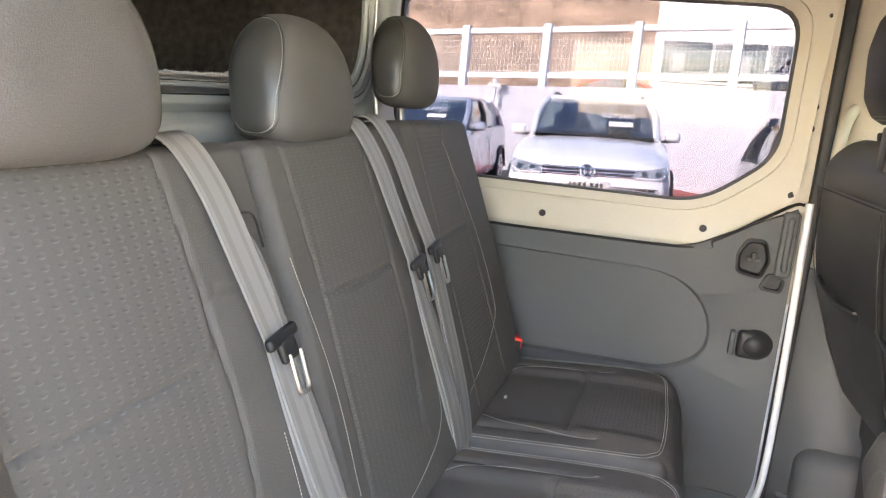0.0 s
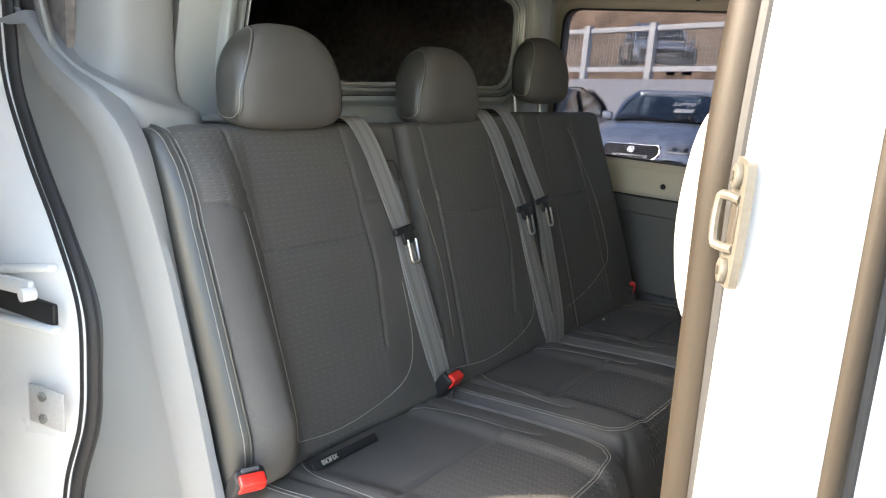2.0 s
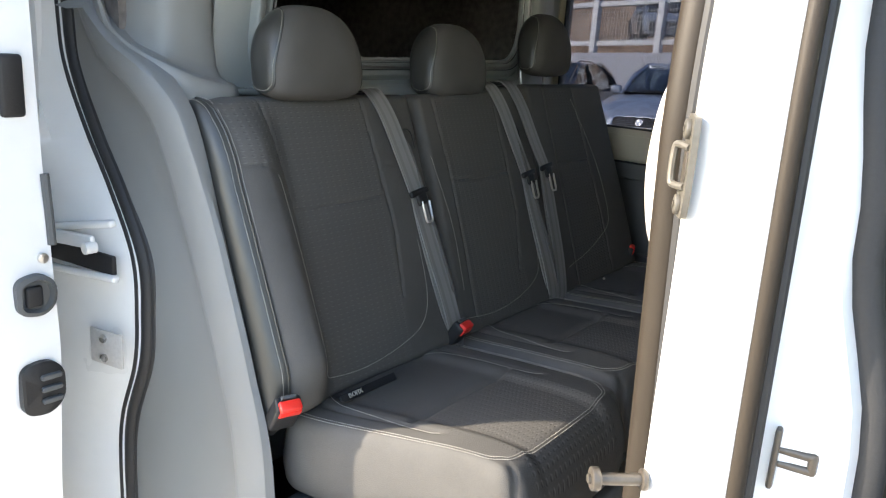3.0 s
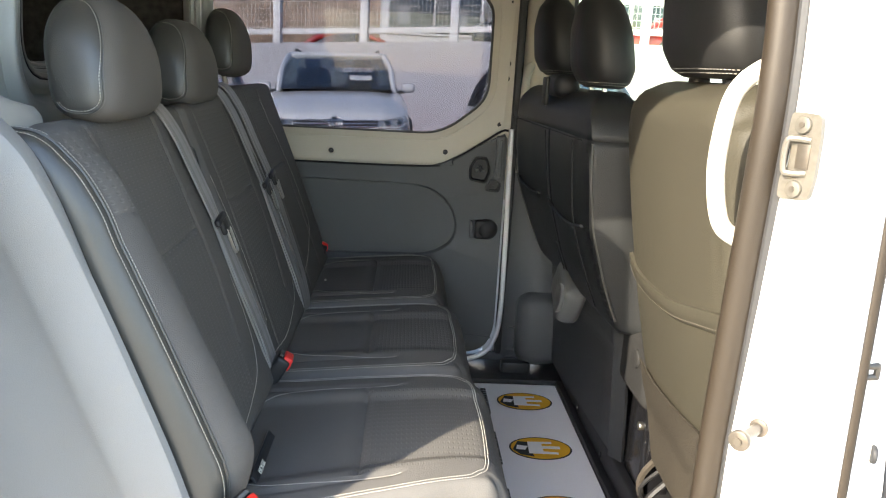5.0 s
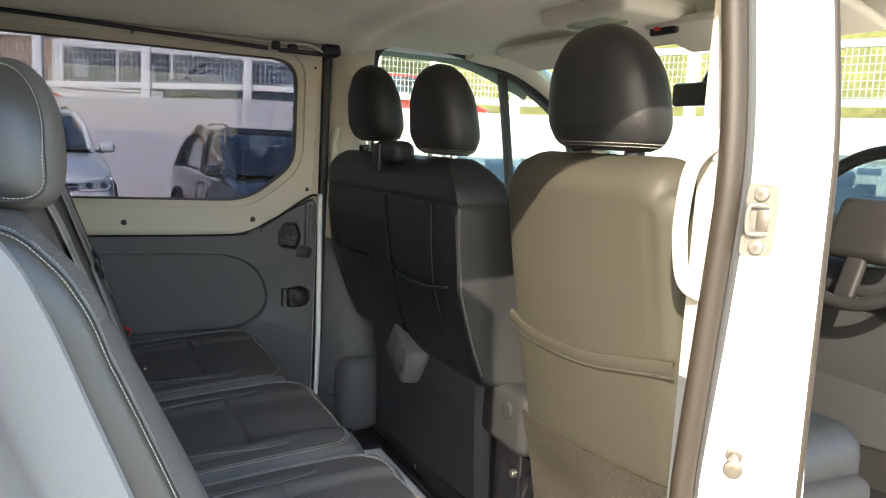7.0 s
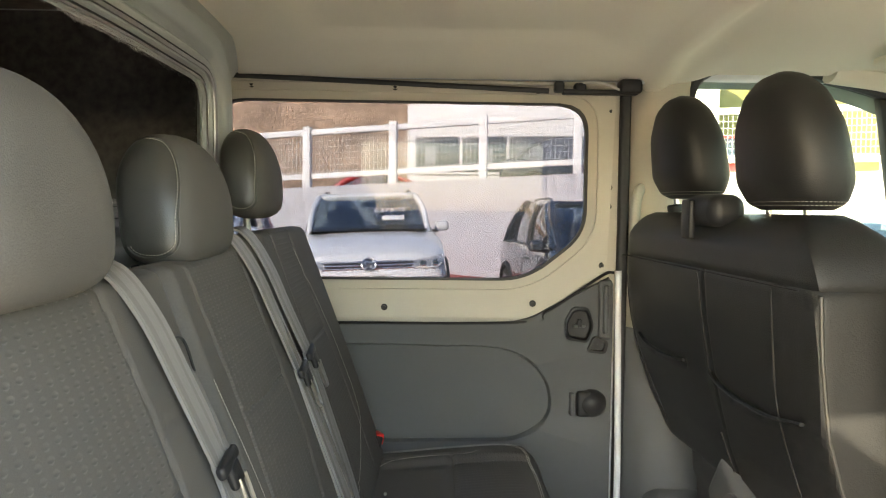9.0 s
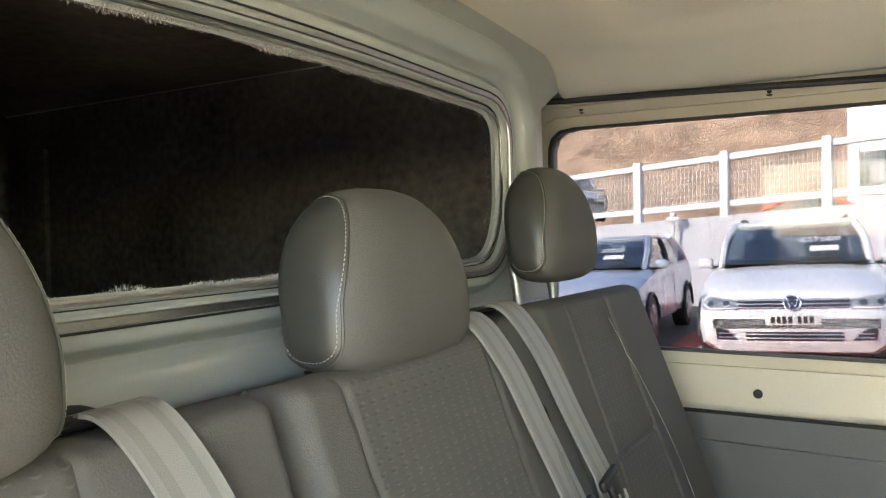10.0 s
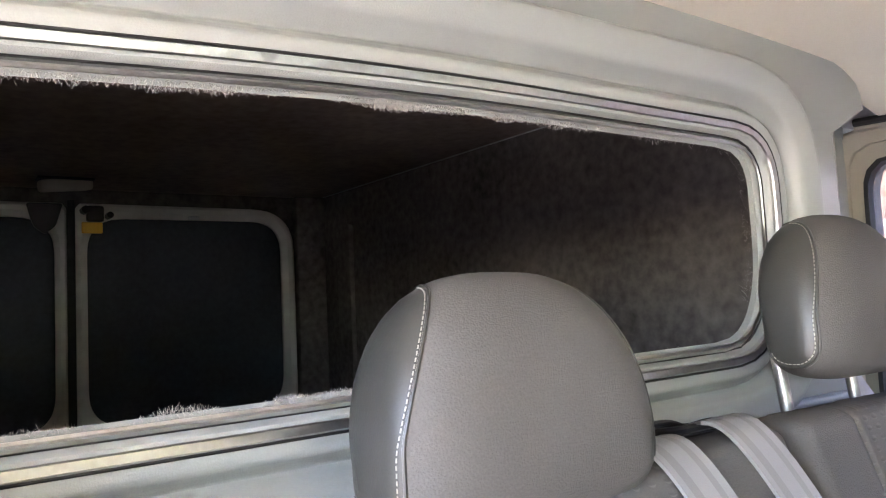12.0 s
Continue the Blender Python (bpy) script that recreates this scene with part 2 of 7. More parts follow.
def cyl(r, h, at=(0, 0, 0), rot=(0, 0, 0), n=20, r2=None, bevel=0.0):
    bm = bmesh.new()
    bmesh.ops.create_cone(bm, cap_ends=True, segments=n, radius1=r, radius2=r if r2 is None else r2, depth=h)
    if bevel:
        bmesh.ops.bevel(bm, geom=[e for e in bm.edges if len(e.link_faces) == 2 and e.calc_face_angle() > 1.0], offset=bevel, segments=2, affect="EDGES", profile=0.5)
    bmesh.ops.transform(bm, matrix=pose(*at, *rot), verts=bm.verts)
    return bm


def joined(*bms):
    out = bmesh.new()
    for b in bms:
        me = bpy.data.meshes.new("tmp")
        b.to_mesh(me)
        b.free()
        out.from_mesh(me)
        bpy.data.meshes.remove(me)
    return out


def spline(pts, n=8):
    """Catmull-Rom through the points."""
    P = [Vector(p) for p in pts]
    P = [2 * P[0] - P[1]] + P + [2 * P[-1] - P[-2]]
    out = []
    for i in range(1, len(P) - 2):
        a, b, c, d = P[i - 1:i + 3]
        for k in range(n):
            t = k / n
            out.append(0.5 * ((2 * b) + (c - a) * t + (2 * a - 5 * b + 4 * c - d) * t * t + (3 * b - a - 3 * c + d) * t ** 3))
    return out + [P[-2]]


def tube(pts, r, n=10, closed=False, flat=1.0, up=(0, 0, 1)):
    """A tube along the points; r: a radius or one for each point."""
    P = [Vector(p) for p in pts]
    m = len(P)
    verts, faces = [], []
    side = None
    for i, p in enumerate(P):
        a, b = (P[i - 1], P[(i + 1) % m]) if closed else (P[max(i - 1, 0)], P[min(i + 1, m - 1)])
        d = (b - a).normalized()
        if side is None:
            side = d.cross(Vector(up))
            if side.length < 0.01:
                side = d.cross(Vector((1, 0, 0)))
        side = (side - d * side.dot(d)).normalized()
        o = d.cross(side)
        q = r[i] if isinstance(r, (list, tuple)) else r
        for k in range(n):
            w = 2 * math.pi * k / n
            verts.append(p + side * (q * math.cos(w)) + o * (q * flat * math.sin(w)))
    for i in range(m if closed else m - 1):
        j = (i + 1) % m
        for k in range(n):
            faces.append((i * n + k, i * n + (k + 1) % n, j * n + (k + 1) % n, j * n + k))
    if not closed:
        faces += [tuple(range(n))[::-1], tuple(range((m - 1) * n, m * n))]
    return verts, faces


def ribbon(pts, across, w, t=0.0016, ribs=3):
    """A flat strap along the points with a little relief across it."""
    P, A = [Vector(p) for p in pts], Vector(across).normalized()
    verts, faces, n = [], [], 2 * ribs + 1
    for i, p in enumerate(P):
        d = (P[min(i + 1, len(P) - 1)] - P[max(i - 1, 0)]).normalized()
        nn = d.cross(A).normalized()
        if nn.x < 0 and abs(nn.x) > 0.2 or (abs(nn.x) <= 0.2 and nn.z < 0):
            nn = -nn
        for s in (1, -1):
            for k in range(n):
                q = (k / (n - 1) - 0.5) * w
                verts.append(p + A * q + nn * s * t * (0.5 if k % 2 else 1.0))
    for i in range(len(P) - 1):
        a, b = i * 2 * n, (i + 1) * 2 * n
        for k in range(n - 1):
            faces += [(a + k, a + k + 1, b + k + 1, b + k), (a + n + k, b + n + k, b + n + k + 1, a + n + k + 1)]
        for k in (0, n - 1):
            faces.append((a + k, b + k, b + n + k, a + n + k))
    return verts, faces


def prism(poly, axis, a, b):
    """A flat outline given a thickness from a to b along the axis; the other two coordinates are in order."""
    n = len(poly)

    def put(p, c):
        q = list(p)
        q.insert("xyz".index(axis), c)
        return tuple(q)
    verts = [put(p, a) for p in poly] + [put(p, b) for p in poly]
    faces = [tuple(range(n)), tuple(range(n, 2 * n))[::-1]] + [(i, (i + 1) % n, n + (i + 1) % n, n + i) for i in range(n)]
    return verts, faces


def rays(poly, centre, n=120):
    """The outline met by n even rays from the centre, so that two outlines match point by point."""
    out = []
    cx, cy = centre
    for k in range(n):
        w = 2 * math.pi * k / n
        dx, dy, best = math.cos(w), math.sin(w), 0
        for (ax, ay), (bx, by) in zip(poly, poly[1:] + poly[:1]):
            ex, ey = bx - ax, by - ay
            den = dx * ey - dy * ex
            if abs(den) > 1e-12:
                t = ((ax - cx) * ey - (ay - cy) * ex) / den
                s = ((ax - cx) * dy - (ay - cy) * dx) / den
                if t > 0 and -1e-9 <= s <= 1 + 1e-9:
                    best = max(best, t)
        out.append((cx + dx * best, cy + dy * best))
    return out


def rounded(poly, r, n=6):
    """The outline with rounded corners; r: one radius, or one for each corner."""
    out = []
    for i, p in enumerate(poly):
        q = r[i] if isinstance(r, (list, tuple)) else r
        p, a, b = Vector(p), Vector(poly[i - 1]), Vector(poly[(i + 1) % len(poly)])
        if q <= 0:
            out.append(tuple(p))
            continue
        da, db = (a - p), (b - p)
        s, e = p + da.normalized() * min(q, da.length * 0.49), p + db.normalized() * min(q, db.length * 0.49)
        for k in range(n + 1):
            t = k / n
            out.append(tuple(s * (1 - t) ** 2 + p * 2 * t * (1 - t) + e * t * t))
    return out


def rings(loops, axis, close=False, caps=False):
    """Skin through loops of equal count: a list of (outline, place along the axis)."""
    n = len(loops[0][0])
    verts, faces = [], []
    for poly, c in loops:
        for p in poly:
            q = list(p)
            q.insert("xyz".index(axis), c)
            verts.append(tuple(q))
    m = len(loops)
    for i in range(m if close else m - 1):
        j = (i + 1) % m
        for k in range(n):
            faces.append((i * n + k, i * n + (k + 1) % n, j * n + (k + 1) % n, j * n + k))
    if caps:
        faces += [tuple(range(n)), tuple(range((m - 1) * n, m * n))[::-1]]
    return verts, faces


def frame_ring(outer, inner, axis, a, b, centre, n=160):
    o, i = rays(outer, centre, n), rays(inner, centre, n)
    return rings([(o, a), (i, a), (i, b), (o, b)], axis, close=True)


def skin(rows):
    """A sheet through rows of points of equal count."""
    n = len(rows[0])
    verts = [p for r in rows for p in r]
    faces = [(i * n + k, i * n + k + 1, (i + 1) * n + k + 1, (i + 1) * n + k) for i in range(len(rows) - 1) for k in range(n - 1)]
    return verts, faces


def thick(geo, t):
    """A sheet given thickness against its normals."""
    bm = bmesh.new()
    vs = [bm.verts.new(v) for v in geo[0]]
    for f in geo[1]:
        bm.faces.new([vs[i] for i in f])
    bmesh.ops.recalc_face_normals(bm, faces=bm.faces)
    bmesh.ops.solidify(bm, geom=bm.faces[:], thickness=t)
    return bm


def dashes(pts, normal, length=0.0027, gap=0.0017, w=0.00055, h=0.0006):
    """Stitches along a line: many small raised dashes, evenly spaced along its length."""
    P = [Vector(p) for p in pts]
    run = [0.0]
    for a, b in zip(P, P[1:]):
        run.append(run[-1] + (b - a).length)

    def at(q):
        i = 0
        while i < len(run) - 2 and run[i + 1] < q:
            i += 1
        t = (q - run[i]) / max(run[i + 1] - run[i], 1e-9)
        return P[i].lerp(P[i + 1], min(1.0, max(0.0, t))), i
    verts, faces, q = [], [], 0.0
    while q + length <= run[-1]:
        (a, i), (b, _) = at(q), at(q + length)
        d = (b - a).normalized()
        n = normal[i] if isinstance(normal, list) else Vector(normal)
        side = d.cross(n).normalized()
        k = len(verts)
        for e in (a, b):
            verts += [e - side * w, e - side * w * 0.5 + n * h, e + side * w * 0.5 + n * h, e + side * w]
        faces += [(k + m, k + m + 1, k + m + 5, k + m + 4) for m in range(3)] + [(k, k + 1, k + 2, k + 3), (k + 4, k + 5, k + 6, k + 7)]
        q += length + gap
    return verts, faces


def smooth01(x):
    x = min(1.0, max(0.0, x))
    return x * x * (3 - 2 * x)


def groove(d, w=0.006, depth=0.006):
    """How far a sewn seam sinks at distance d."""
    return -depth * math.exp(-(d / w) ** 2)


def seg_dist(p, a, b):
    ax, ay = a
    bx, by = b
    t = ((p[0] - ax) * (bx - ax) + (p[1] - ay) * (by - ay)) / ((bx - ax) ** 2 + (by - ay) ** 2 + 1e-12)
    t = min(1, max(0, t))
    return math.hypot(p[0] - ax - t * (bx - ax), p[1] - ay - t * (by - ay))


def text_mesh(name, words, size, mat, parent, m, depth=0.0008, label=""):
    cu = bpy.data.curves.new("text", "FONT")
    cu.body, cu.size, cu.extrude, cu.align_x, cu.align_y = words, size, depth, "CENTER", "CENTER"
    tmp = bpy.data.objects.new("text", cu)
    scene.collection.objects.link(tmp)
    bpy.context.view_layer.update()
    me = bpy.data.meshes.new_from_object(tmp)
    bpy.data.objects.remove(tmp)
    me.materials.clear()
    me.materials.append(mat)
    ob = new(name, me)
    ob.parent, ob.matrix_basis = parent, m
    if label:
        ob["label"] = label
    if "stitching" in name:
        ob["kind"] = "stuff"
    return ob


def cushion_slab(W, H, T, bulge, place, nu, nv, corner, r=0.035, side=0.55, insert=None, mats=None, name="pad"):
    """A padded slab: an outline W x H with rounded corners, its front raised by bulge(a, b); place(a, b, d) sets it in the world."""
    verts, faces, index = [], [], []

    def squash(a, b):
        ca = corner
        x = a - ca if a < ca else (a - (W - ca) if a > W - ca else 0)
        y = b - ca if b < ca else (b - (H - ca) if b > H - ca else 0)
        if x and y:
            k = max(abs(x), abs(y)) / math.hypot(x, y)
            return (ca if a < ca else W - ca) + x * k, (ca if b < ca else H - ca) + y * k
        return a, b

    def even(n, size):
        return [size * (0.5 - 0.5 * math.cos(math.pi * i / n)) * 0.35 + size * (i / n) * 0.65 for i in range(n + 1)]
    A, B = even(nu, W), even(nv, H)
    for back in (0, 1):
        for b in B:
            for a in A:
                e = min(a, W - a, b, H - b)
                if min(a, W - a) < r and min(b, H - b) < r:
                    e = max(0.0, r - math.hypot(r - min(a, W - a), r - min(b, H - b)))
                q = 1 - min(e / r, 1.0)
                x, y = squash(a, b)
                lift = math.sqrt(max(0.0, 1 - q * q))
                d = T * side + (T * (1 - side) + bulge(a, b)) * lift if not back else T * 0.3 * (1 - lift)
                verts.append(place(x, y, d))
    n, m = len(A), len(A) * len(B)
    for j in range(len(B) - 1):
        for i in range(n - 1):
            k = j * n + i
            faces.append((k, k + 1, k + n + 1, k + n))
            index.append(1 if insert and insert((A[i] + A[i + 1]) / 2, (B[j] + B[j + 1]) / 2) else 0)
            faces.append((m + k, m + k + n, m + k + n + 1, m + k + 1))
            index.append(0)
    rim = list(range(n)) + [j * n + n - 1 for j in range(1, len(B))] + [(len(B) - 1) * n + i for i in range(n - 2, -1, -1)] + [j * n for j in range(len(B) - 2, 0, -1)]
    for k, a in enumerate(rim):
        b = rim[(k + 1) % len(rim)]
        faces.append((a, b, m + b, m + a))
        index.append(0)
    return mesh_from(name, verts, faces, mats, True, index)


# ---- the van's shell ----
FLOOR = 0.555
van_floor = part("floor", rbox((1.75, 1.66, 0.05), (-0.28, 0, FLOOR - 0.025), 0.004), M_VANFLOOR)
tagged(van_floor, "black vinyl van floor", "floor", kind="structure")
cargo_floor = part("floor_cargo", rbox((1.96, 1.66, 0.05), (-2.14, 0, FLOOR - 0.025), 0.004), M_CARGOFLOOR)
tagged(cargo_floor, "cargo floor, unseen, pale to bounce light", "floor", kind="structure")
under = part("floor_underside", rbox((4.8, 1.70, 0.12), (-0.65, 0, FLOOR - 0.115), 0.01), M_RUBBER)
tagged(under, "dark underside of the van", "floor", kind="structure")
cab_floor = part("floor_cab", rbox((1.0, 1.66, 0.05), (1.1, 0, FLOOR - 0.02), 0.004), M_DIRTY)
tagged(cab_floor, "dusty cab floor", "floor", kind="structure")


# headliner, curved down at its sides, with a cross bow between its two halves
def headliner_z(x, y):
    z = 1.945 - 0.012 * (y / 0.5) ** 2 - 0.040 * smooth01((abs(y) - 0.62) / 0.20) * (1 - 0.85 * smooth01((x - 0.04) / 0.10))
    z += -0.028 * math.exp(-((x + 0.02) / 0.036) ** 2) - 0.014 * smooth01((x - 0.02) / 0.1)
    z += 0.016 * smooth01((x + 0.86) / 0.05) * smooth01((-0.16 - x) / 0.06) * smooth01((0.63 - abs(y)) / 0.05)
    z -= 0.012 * math.exp(-((x + 0.52) / 0.03) ** 2) * smooth01((0.60 - abs(y)) / 0.1)
    return z - 0.07 * smooth01((x - 0.50) / 0.35)


xs = [-1.04 + 1.72 * i / 70 for i in range(71)]
ys = [-0.805 + 1.61 * i / 60 for i in range(61)]
ceiling = part("ceiling", thick(skin([[(x, y, headliner_z(x, y)) for y in ys] for x in xs]), 0.012), M_HEADLINER)
tagged(ceiling, "cream fabric headliner with a moulded cross bow", "ceiling", kind="structure")
cargo_top = part("ceiling_cargo", rbox((2.06, 1.62, 0.03), (-2.10, 0, 2.03), 0.004), M_CARGOTOP)
tagged(cargo_top, "dark lined cargo ceiling", "ceiling", kind="structure")


def roof_z(x, y):
    return 2.075 - 0.012 * (y / 0.5) ** 2 - 0.16 * smooth01((abs(y) - 0.80) / 0.12) - 0.16 * smooth01((x - 0.35) / 0.6)


xs = [-3.16 + 3.88 * i / 50 for i in range(51)]
ys = [-0.92 + 1.84 * i / 40 for i in range(41)]
roof = part("roof", thick(skin([[(x, y, roof_z(x, y)) for y in ys] for x in xs]), 0.02), M_WHITE)
tagged(roof, "white painted van roof", "roof", kind="structure")

# far side: sliding door with its window, beige frame and charcoal trim
HOLE = rounded([(-1.10, 1.357), (-0.318, 1.359), (-0.168, 1.480), (-0.168, 1.812), (-1.10, 1.815)], [0.05, 0.07, 0.06, 0.075, 0.05])
CEN = (-0.62, 1.60)
door_l = part("door_1", frame_ring([(-1.13, 1.15), (-0.085, 1.15), (-0.085, 1.862), (-1.13, 1.866)], HOLE, "y", 0.848, 0.90, CEN), M_BEIGE)
tagged(door_l, "closed sliding side door with beige inner frame", "door", kind="structure")
lip = rounded([(-1.12, 1.335), (-0.308, 1.337), (-0.145, 1.470), (-0.145, 1.832), (-1.12, 1.837)], [0.05, 0.08, 0.07, 0.085, 0.05])
out2 = [(-1.125, 1.262), (-0.31, 1.266), (-0.118, 1.39), (-0.103, 1.855), (-1.125, 1.858)]
part("window_frame", rings([(rays(lip, CEN, 160), 0.846), (rays(lip, CEN, 160), 0.838), (rays(rounded(out2, 0.03), CEN, 160), 0.828), (rays(rounded(out2, 0.02), CEN, 160), 0.846)], "y", close=True), M_BEIGE, door_l, "raised beige pressed window surround")
o, i = rays(HOLE, CEN, 160), [(CEN[0] + (x - CEN[0]) * 0.985, CEN[1] + (z - CEN[1]) * 0.975) for x, z in rays(HOLE, CEN, 160)]
part("window_seal", rings([(o, 0.846), (i, 0.846), (i, 0.862), (o, 0.862)], "y", close=True), M_RUBBER, door_l, "thin black window seal")
pane = part("window_pane", prism(HOLE, "y", 0.866, 0.871), M_GLASS, door_l, "lightly tinted window pane")
bolt = joined(cyl(0.0085, 0.006, (0, 0, 0), (90, 0, 0), 14, bevel=0.001), cyl(0.0045, 0.004, (0, -0.004, 0), (90, 0, 0), 8))
bolt_me = bpy.data.meshes.new("bolt")
bolt.to_mesh(bolt_me)
bolt.free()
bolt_me.materials.append(M_BLACK)
for x, y, z in ((-0.683, 0.832, 1.290), (-0.305, 0.832, 1.303), (-0.130, 0.832, 1.402), (-0.115, 0.842, 1.552), (-0.114, 0.842, 1.600), (-0.116, 0.836, 1.792),
                (-1.02, 0.838, 1.848), (-0.66, 0.838, 1.846), (-0.30, 0.838, 1.842)):
    b = new("bolt", bolt_me)
    b.parent, b.location = door_l, (x, y, z)
# lower charcoal panel with a pressed pocket
PANEL = [(-1.12, 0.60), (-0.14, 0.60), (-0.098, 0.68), (-0.098, 1.372), (-0.128, 1.374), (-0.318, 1.252), (-1.12, 1.246)]
POCKET = rounded([(-1.10, 0.94), (-0.335, 0.952), (-0.248, 1.01), (-0.262, 1.12), (-0.36, 1.192), (-1.10, 1.199)], [0.02, 0.05, 0.05, 0.06, 0.08, 0.02])
pc = (-0.62, 1.07)
po, pi_ = rays(rounded(PANEL, [0.01, 0.08, 0.05, 0.02, 0.02, 0.08, 0.01]), pc, 200), rays(POCKET, pc, 200)


def shrink(loop, c, k):
    return [(c[0] + (x - c[0]) * k, c[1] + (z - c[1]) * k) for x, z in loop]


part("trim_panel", rings([(po, 0.846), (shrink(po, pc, 0.995), 0.824), (shrink(pi_, pc, 1.02), 0.820), (pi_, 0.824), (shrink(pi_, pc, 0.985), 0.838), (shrink(pi_, pc, 0.5), 0.836), (shrink(pi_, pc, 0.0004), 0.836)], "y"), M_DARKTRIM, door_l, "charcoal plastic lower door panel with a pressed pocket")
part("panel_edge", tube(spline([(-1.1, 0.826, 1.249), (-0.36, 0.826, 1.254), (-0.27, 0.824, 1.284), (-0.132, 0.824, 1.376), (-0.10, 0.826, 1.385)], 8), 0.004, 6), M_BLACK, door_l)
part("panel_crease", tube(spline([(-0.60, 0.823, 0.62), (-0.35, 0.822, 0.655), (-0.20, 0.822, 0.668), (-0.11, 0.822, 0.66)], 6), 0.0035, 6), M_DARKTRIM, door_l)
# inner latch bezel, pull recess, ring and grab cup
part("latch_bezel", rings([(rounded([(-0.222, 1.215), (-0.165, 1.205), (-0.150, 1.25), (-0.165, 1.297), (-0.205, 1.297), (-0.225, 1.26)], 0.012), c) for c in (0.826, 0.812)] +
     [(shrink(rounded([(-0.222, 1.215), (-0.165, 1.205), (-0.150, 1.25), (-0.165, 1.297), (-0.205, 1.297), (-0.225, 1.26)], 0.012), (-0.187, 1.252), k), c) for k, c in ((0.86, 0.810), (0.74, 0.819), (0.02, 0.821))], "y"), M_BLACK, door_l, "black latch bezel")
part("lock_button", rbox((0.012, 0.014, 0.02), (-0.187, 0.814, 1.256), 0.003), M_BLACK, door_l)
part("lock_slider", rbox((0.03, 0.008, 0.008), (-0.187, 0.812, 1.25), 0.002), M_DARKTRIM, door_l)
part("pull_handle", joined(rbox((0.034, 0.016, 0.15), (-0.122, 0.818, 1.292), 0.012, 3), rbox((0.014, 0.02, 0.125), (-0.122, 0.812, 1.292), 0.006, 3)), M_DARKTRIM, door_l, "recessed vertical pull handle")
loop = rounded([(-0.168, 1.182), (-0.118, 1.178), (-0.112, 1.212), (-0.150, 1.224)], 0.012)
part("ring_handle", rings([(loop, 0.826), (loop, 0.812), (shrink(loop, (-0.138, 1.2), 0.7), 0.811), (shrink(loop, (-0.138, 1.2), 0.65), 0.822), (shrink(loop, (-0.138, 1.2), 0.05), 0.823)], "y"), M_BLACK, door_l)
cup = bmesh.new()
bmesh.ops.create_uvsphere(cup, u_segments=20, v_segments=12, radius=1)
bmesh.ops.scale(cup, vec=(0.04, 0.032, 0.036), verts=cup.verts)
bmesh.ops.translate(cup, vec=(-0.152, 0.822, 1.05), verts=cup.verts)
grab = part("grab_cup", joined(cup, rbox((0.04, 0.026, 0.066), (-0.172, 0.812, 1.05), 0.01, 3)), M_BLACK, door_l, "black plastic grab cup")
part("cup_slot", rbox((0.012, 0.03, 0.058), (-0.203, 0.813, 1.05), 0.004), M_DARKTRIM, grab)
part("door_edge_strip", tube(spline([(-0.090, 0.822, 1.39), (-0.088, 0.820, 1.25), (-0.083, 0.818, 1.0), (-0.082, 0.816, 0.78), (-0.094, 0.812, 0.67), (-0.14, 0.80, 0.606), (-0.24, 0.79, 0.585), (-0.42, 0.79, 0.578)], 10), 0.0085, 10), M_WHITE, door_l, "white painted door edge")
part("door_top_gap", tube([(-1.08, 0.795, 1.864), (-0.70, 0.793, 1.850), (-0.28, 0.790, 1.834)], 0.0065, 8), M_RUBBER, door_l)
part("door_top_rail", rbox((0.98, 0.02, 0.010), (-0.60, 0.818, 1.857), 0.004, 2, (0, 0.2, 0)), M_BEIGE, door_l)
# door roller arm at the upper front corner
arm = tagged(part("door_roller_arm", joined(rbox((0.185, 0.026, 0.012), (-0.155, 0.785, 1.831), 0.004, 3), rbox((0.055, 0.045, 0.034), (-0.082, 0.785, 1.845), 0.008, 3), rbox((0.024, 0.030, 0.026), (-0.256, 0.785, 1.843), 0.006, 3), rbox((0.030, 0.028, 0.022), (-0.205, 0.785, 1.842), 0.008, 3)), M_BLACK), "black roller arm at the top of the sliding door", "door hardware")
part("arm_bracket", tube(spline([(-0.20, 0.776, 1.852), (-0.165, 0.772, 1.854), (-0.135, 0.772, 1.847), (-0.110, 0.774, 1.836)], 5), 0.0035, 8), M_HANDLE, arm, "pale link")
part("roller", cyl(0.010, 0.020, (-0.058, 0.775, 1.860), (0, 0, 0), 14, bevel=0.002), M_METAL, arm)

part("door_shut_face", rbox((0.10, 0.02, 1.30), (-0.080, 0.882, 1.24), 0.004), M_WHITE, door_l)

# body sides
wall_l = part("wall_left", prism([(-3.12, 0.42), (-1.135, 0.42), (-1.135, 1.94), (-3.12, 1.94)], "y", 0.86, 0.93), M_WHITE)
tagged(wall_l, "white painted van side behind the door", "wall", kind="structure")
sill_l = tagged(part("wall_sill", rbox((1.25, 0.09, 0.18), (-0.60, 0.885, 0.50), 0.01), M_DARKTRIM), "charcoal door sill", "sill", kind="structure")
cant_l = tagged(part("wall_cant_rail", rbox((1.95, 0.08, 0.10), (-0.30, 0.885, 1.925), 0.02, 3), M_WHITE), "white roof rail over the door", "wall", kind="structure")
lining_l = part("wall_cargo_left", prism([(-3.10, FLOOR), (-1.15, FLOOR), (-1.15, 2.02), (-3.10, 2.02)], "y", 0.80, 0.815), M_PLY)
tagged(lining_l, "dusty dark ply lining with scuffs", "wall", kind="structure")
lining_r = part("wall_cargo_right", prism([(-3.10, FLOOR), (-1.06, FLOOR), (-1.06, 2.02), (-3.10, 2.02)], "y", -0.815, -0.80), M_PLY)
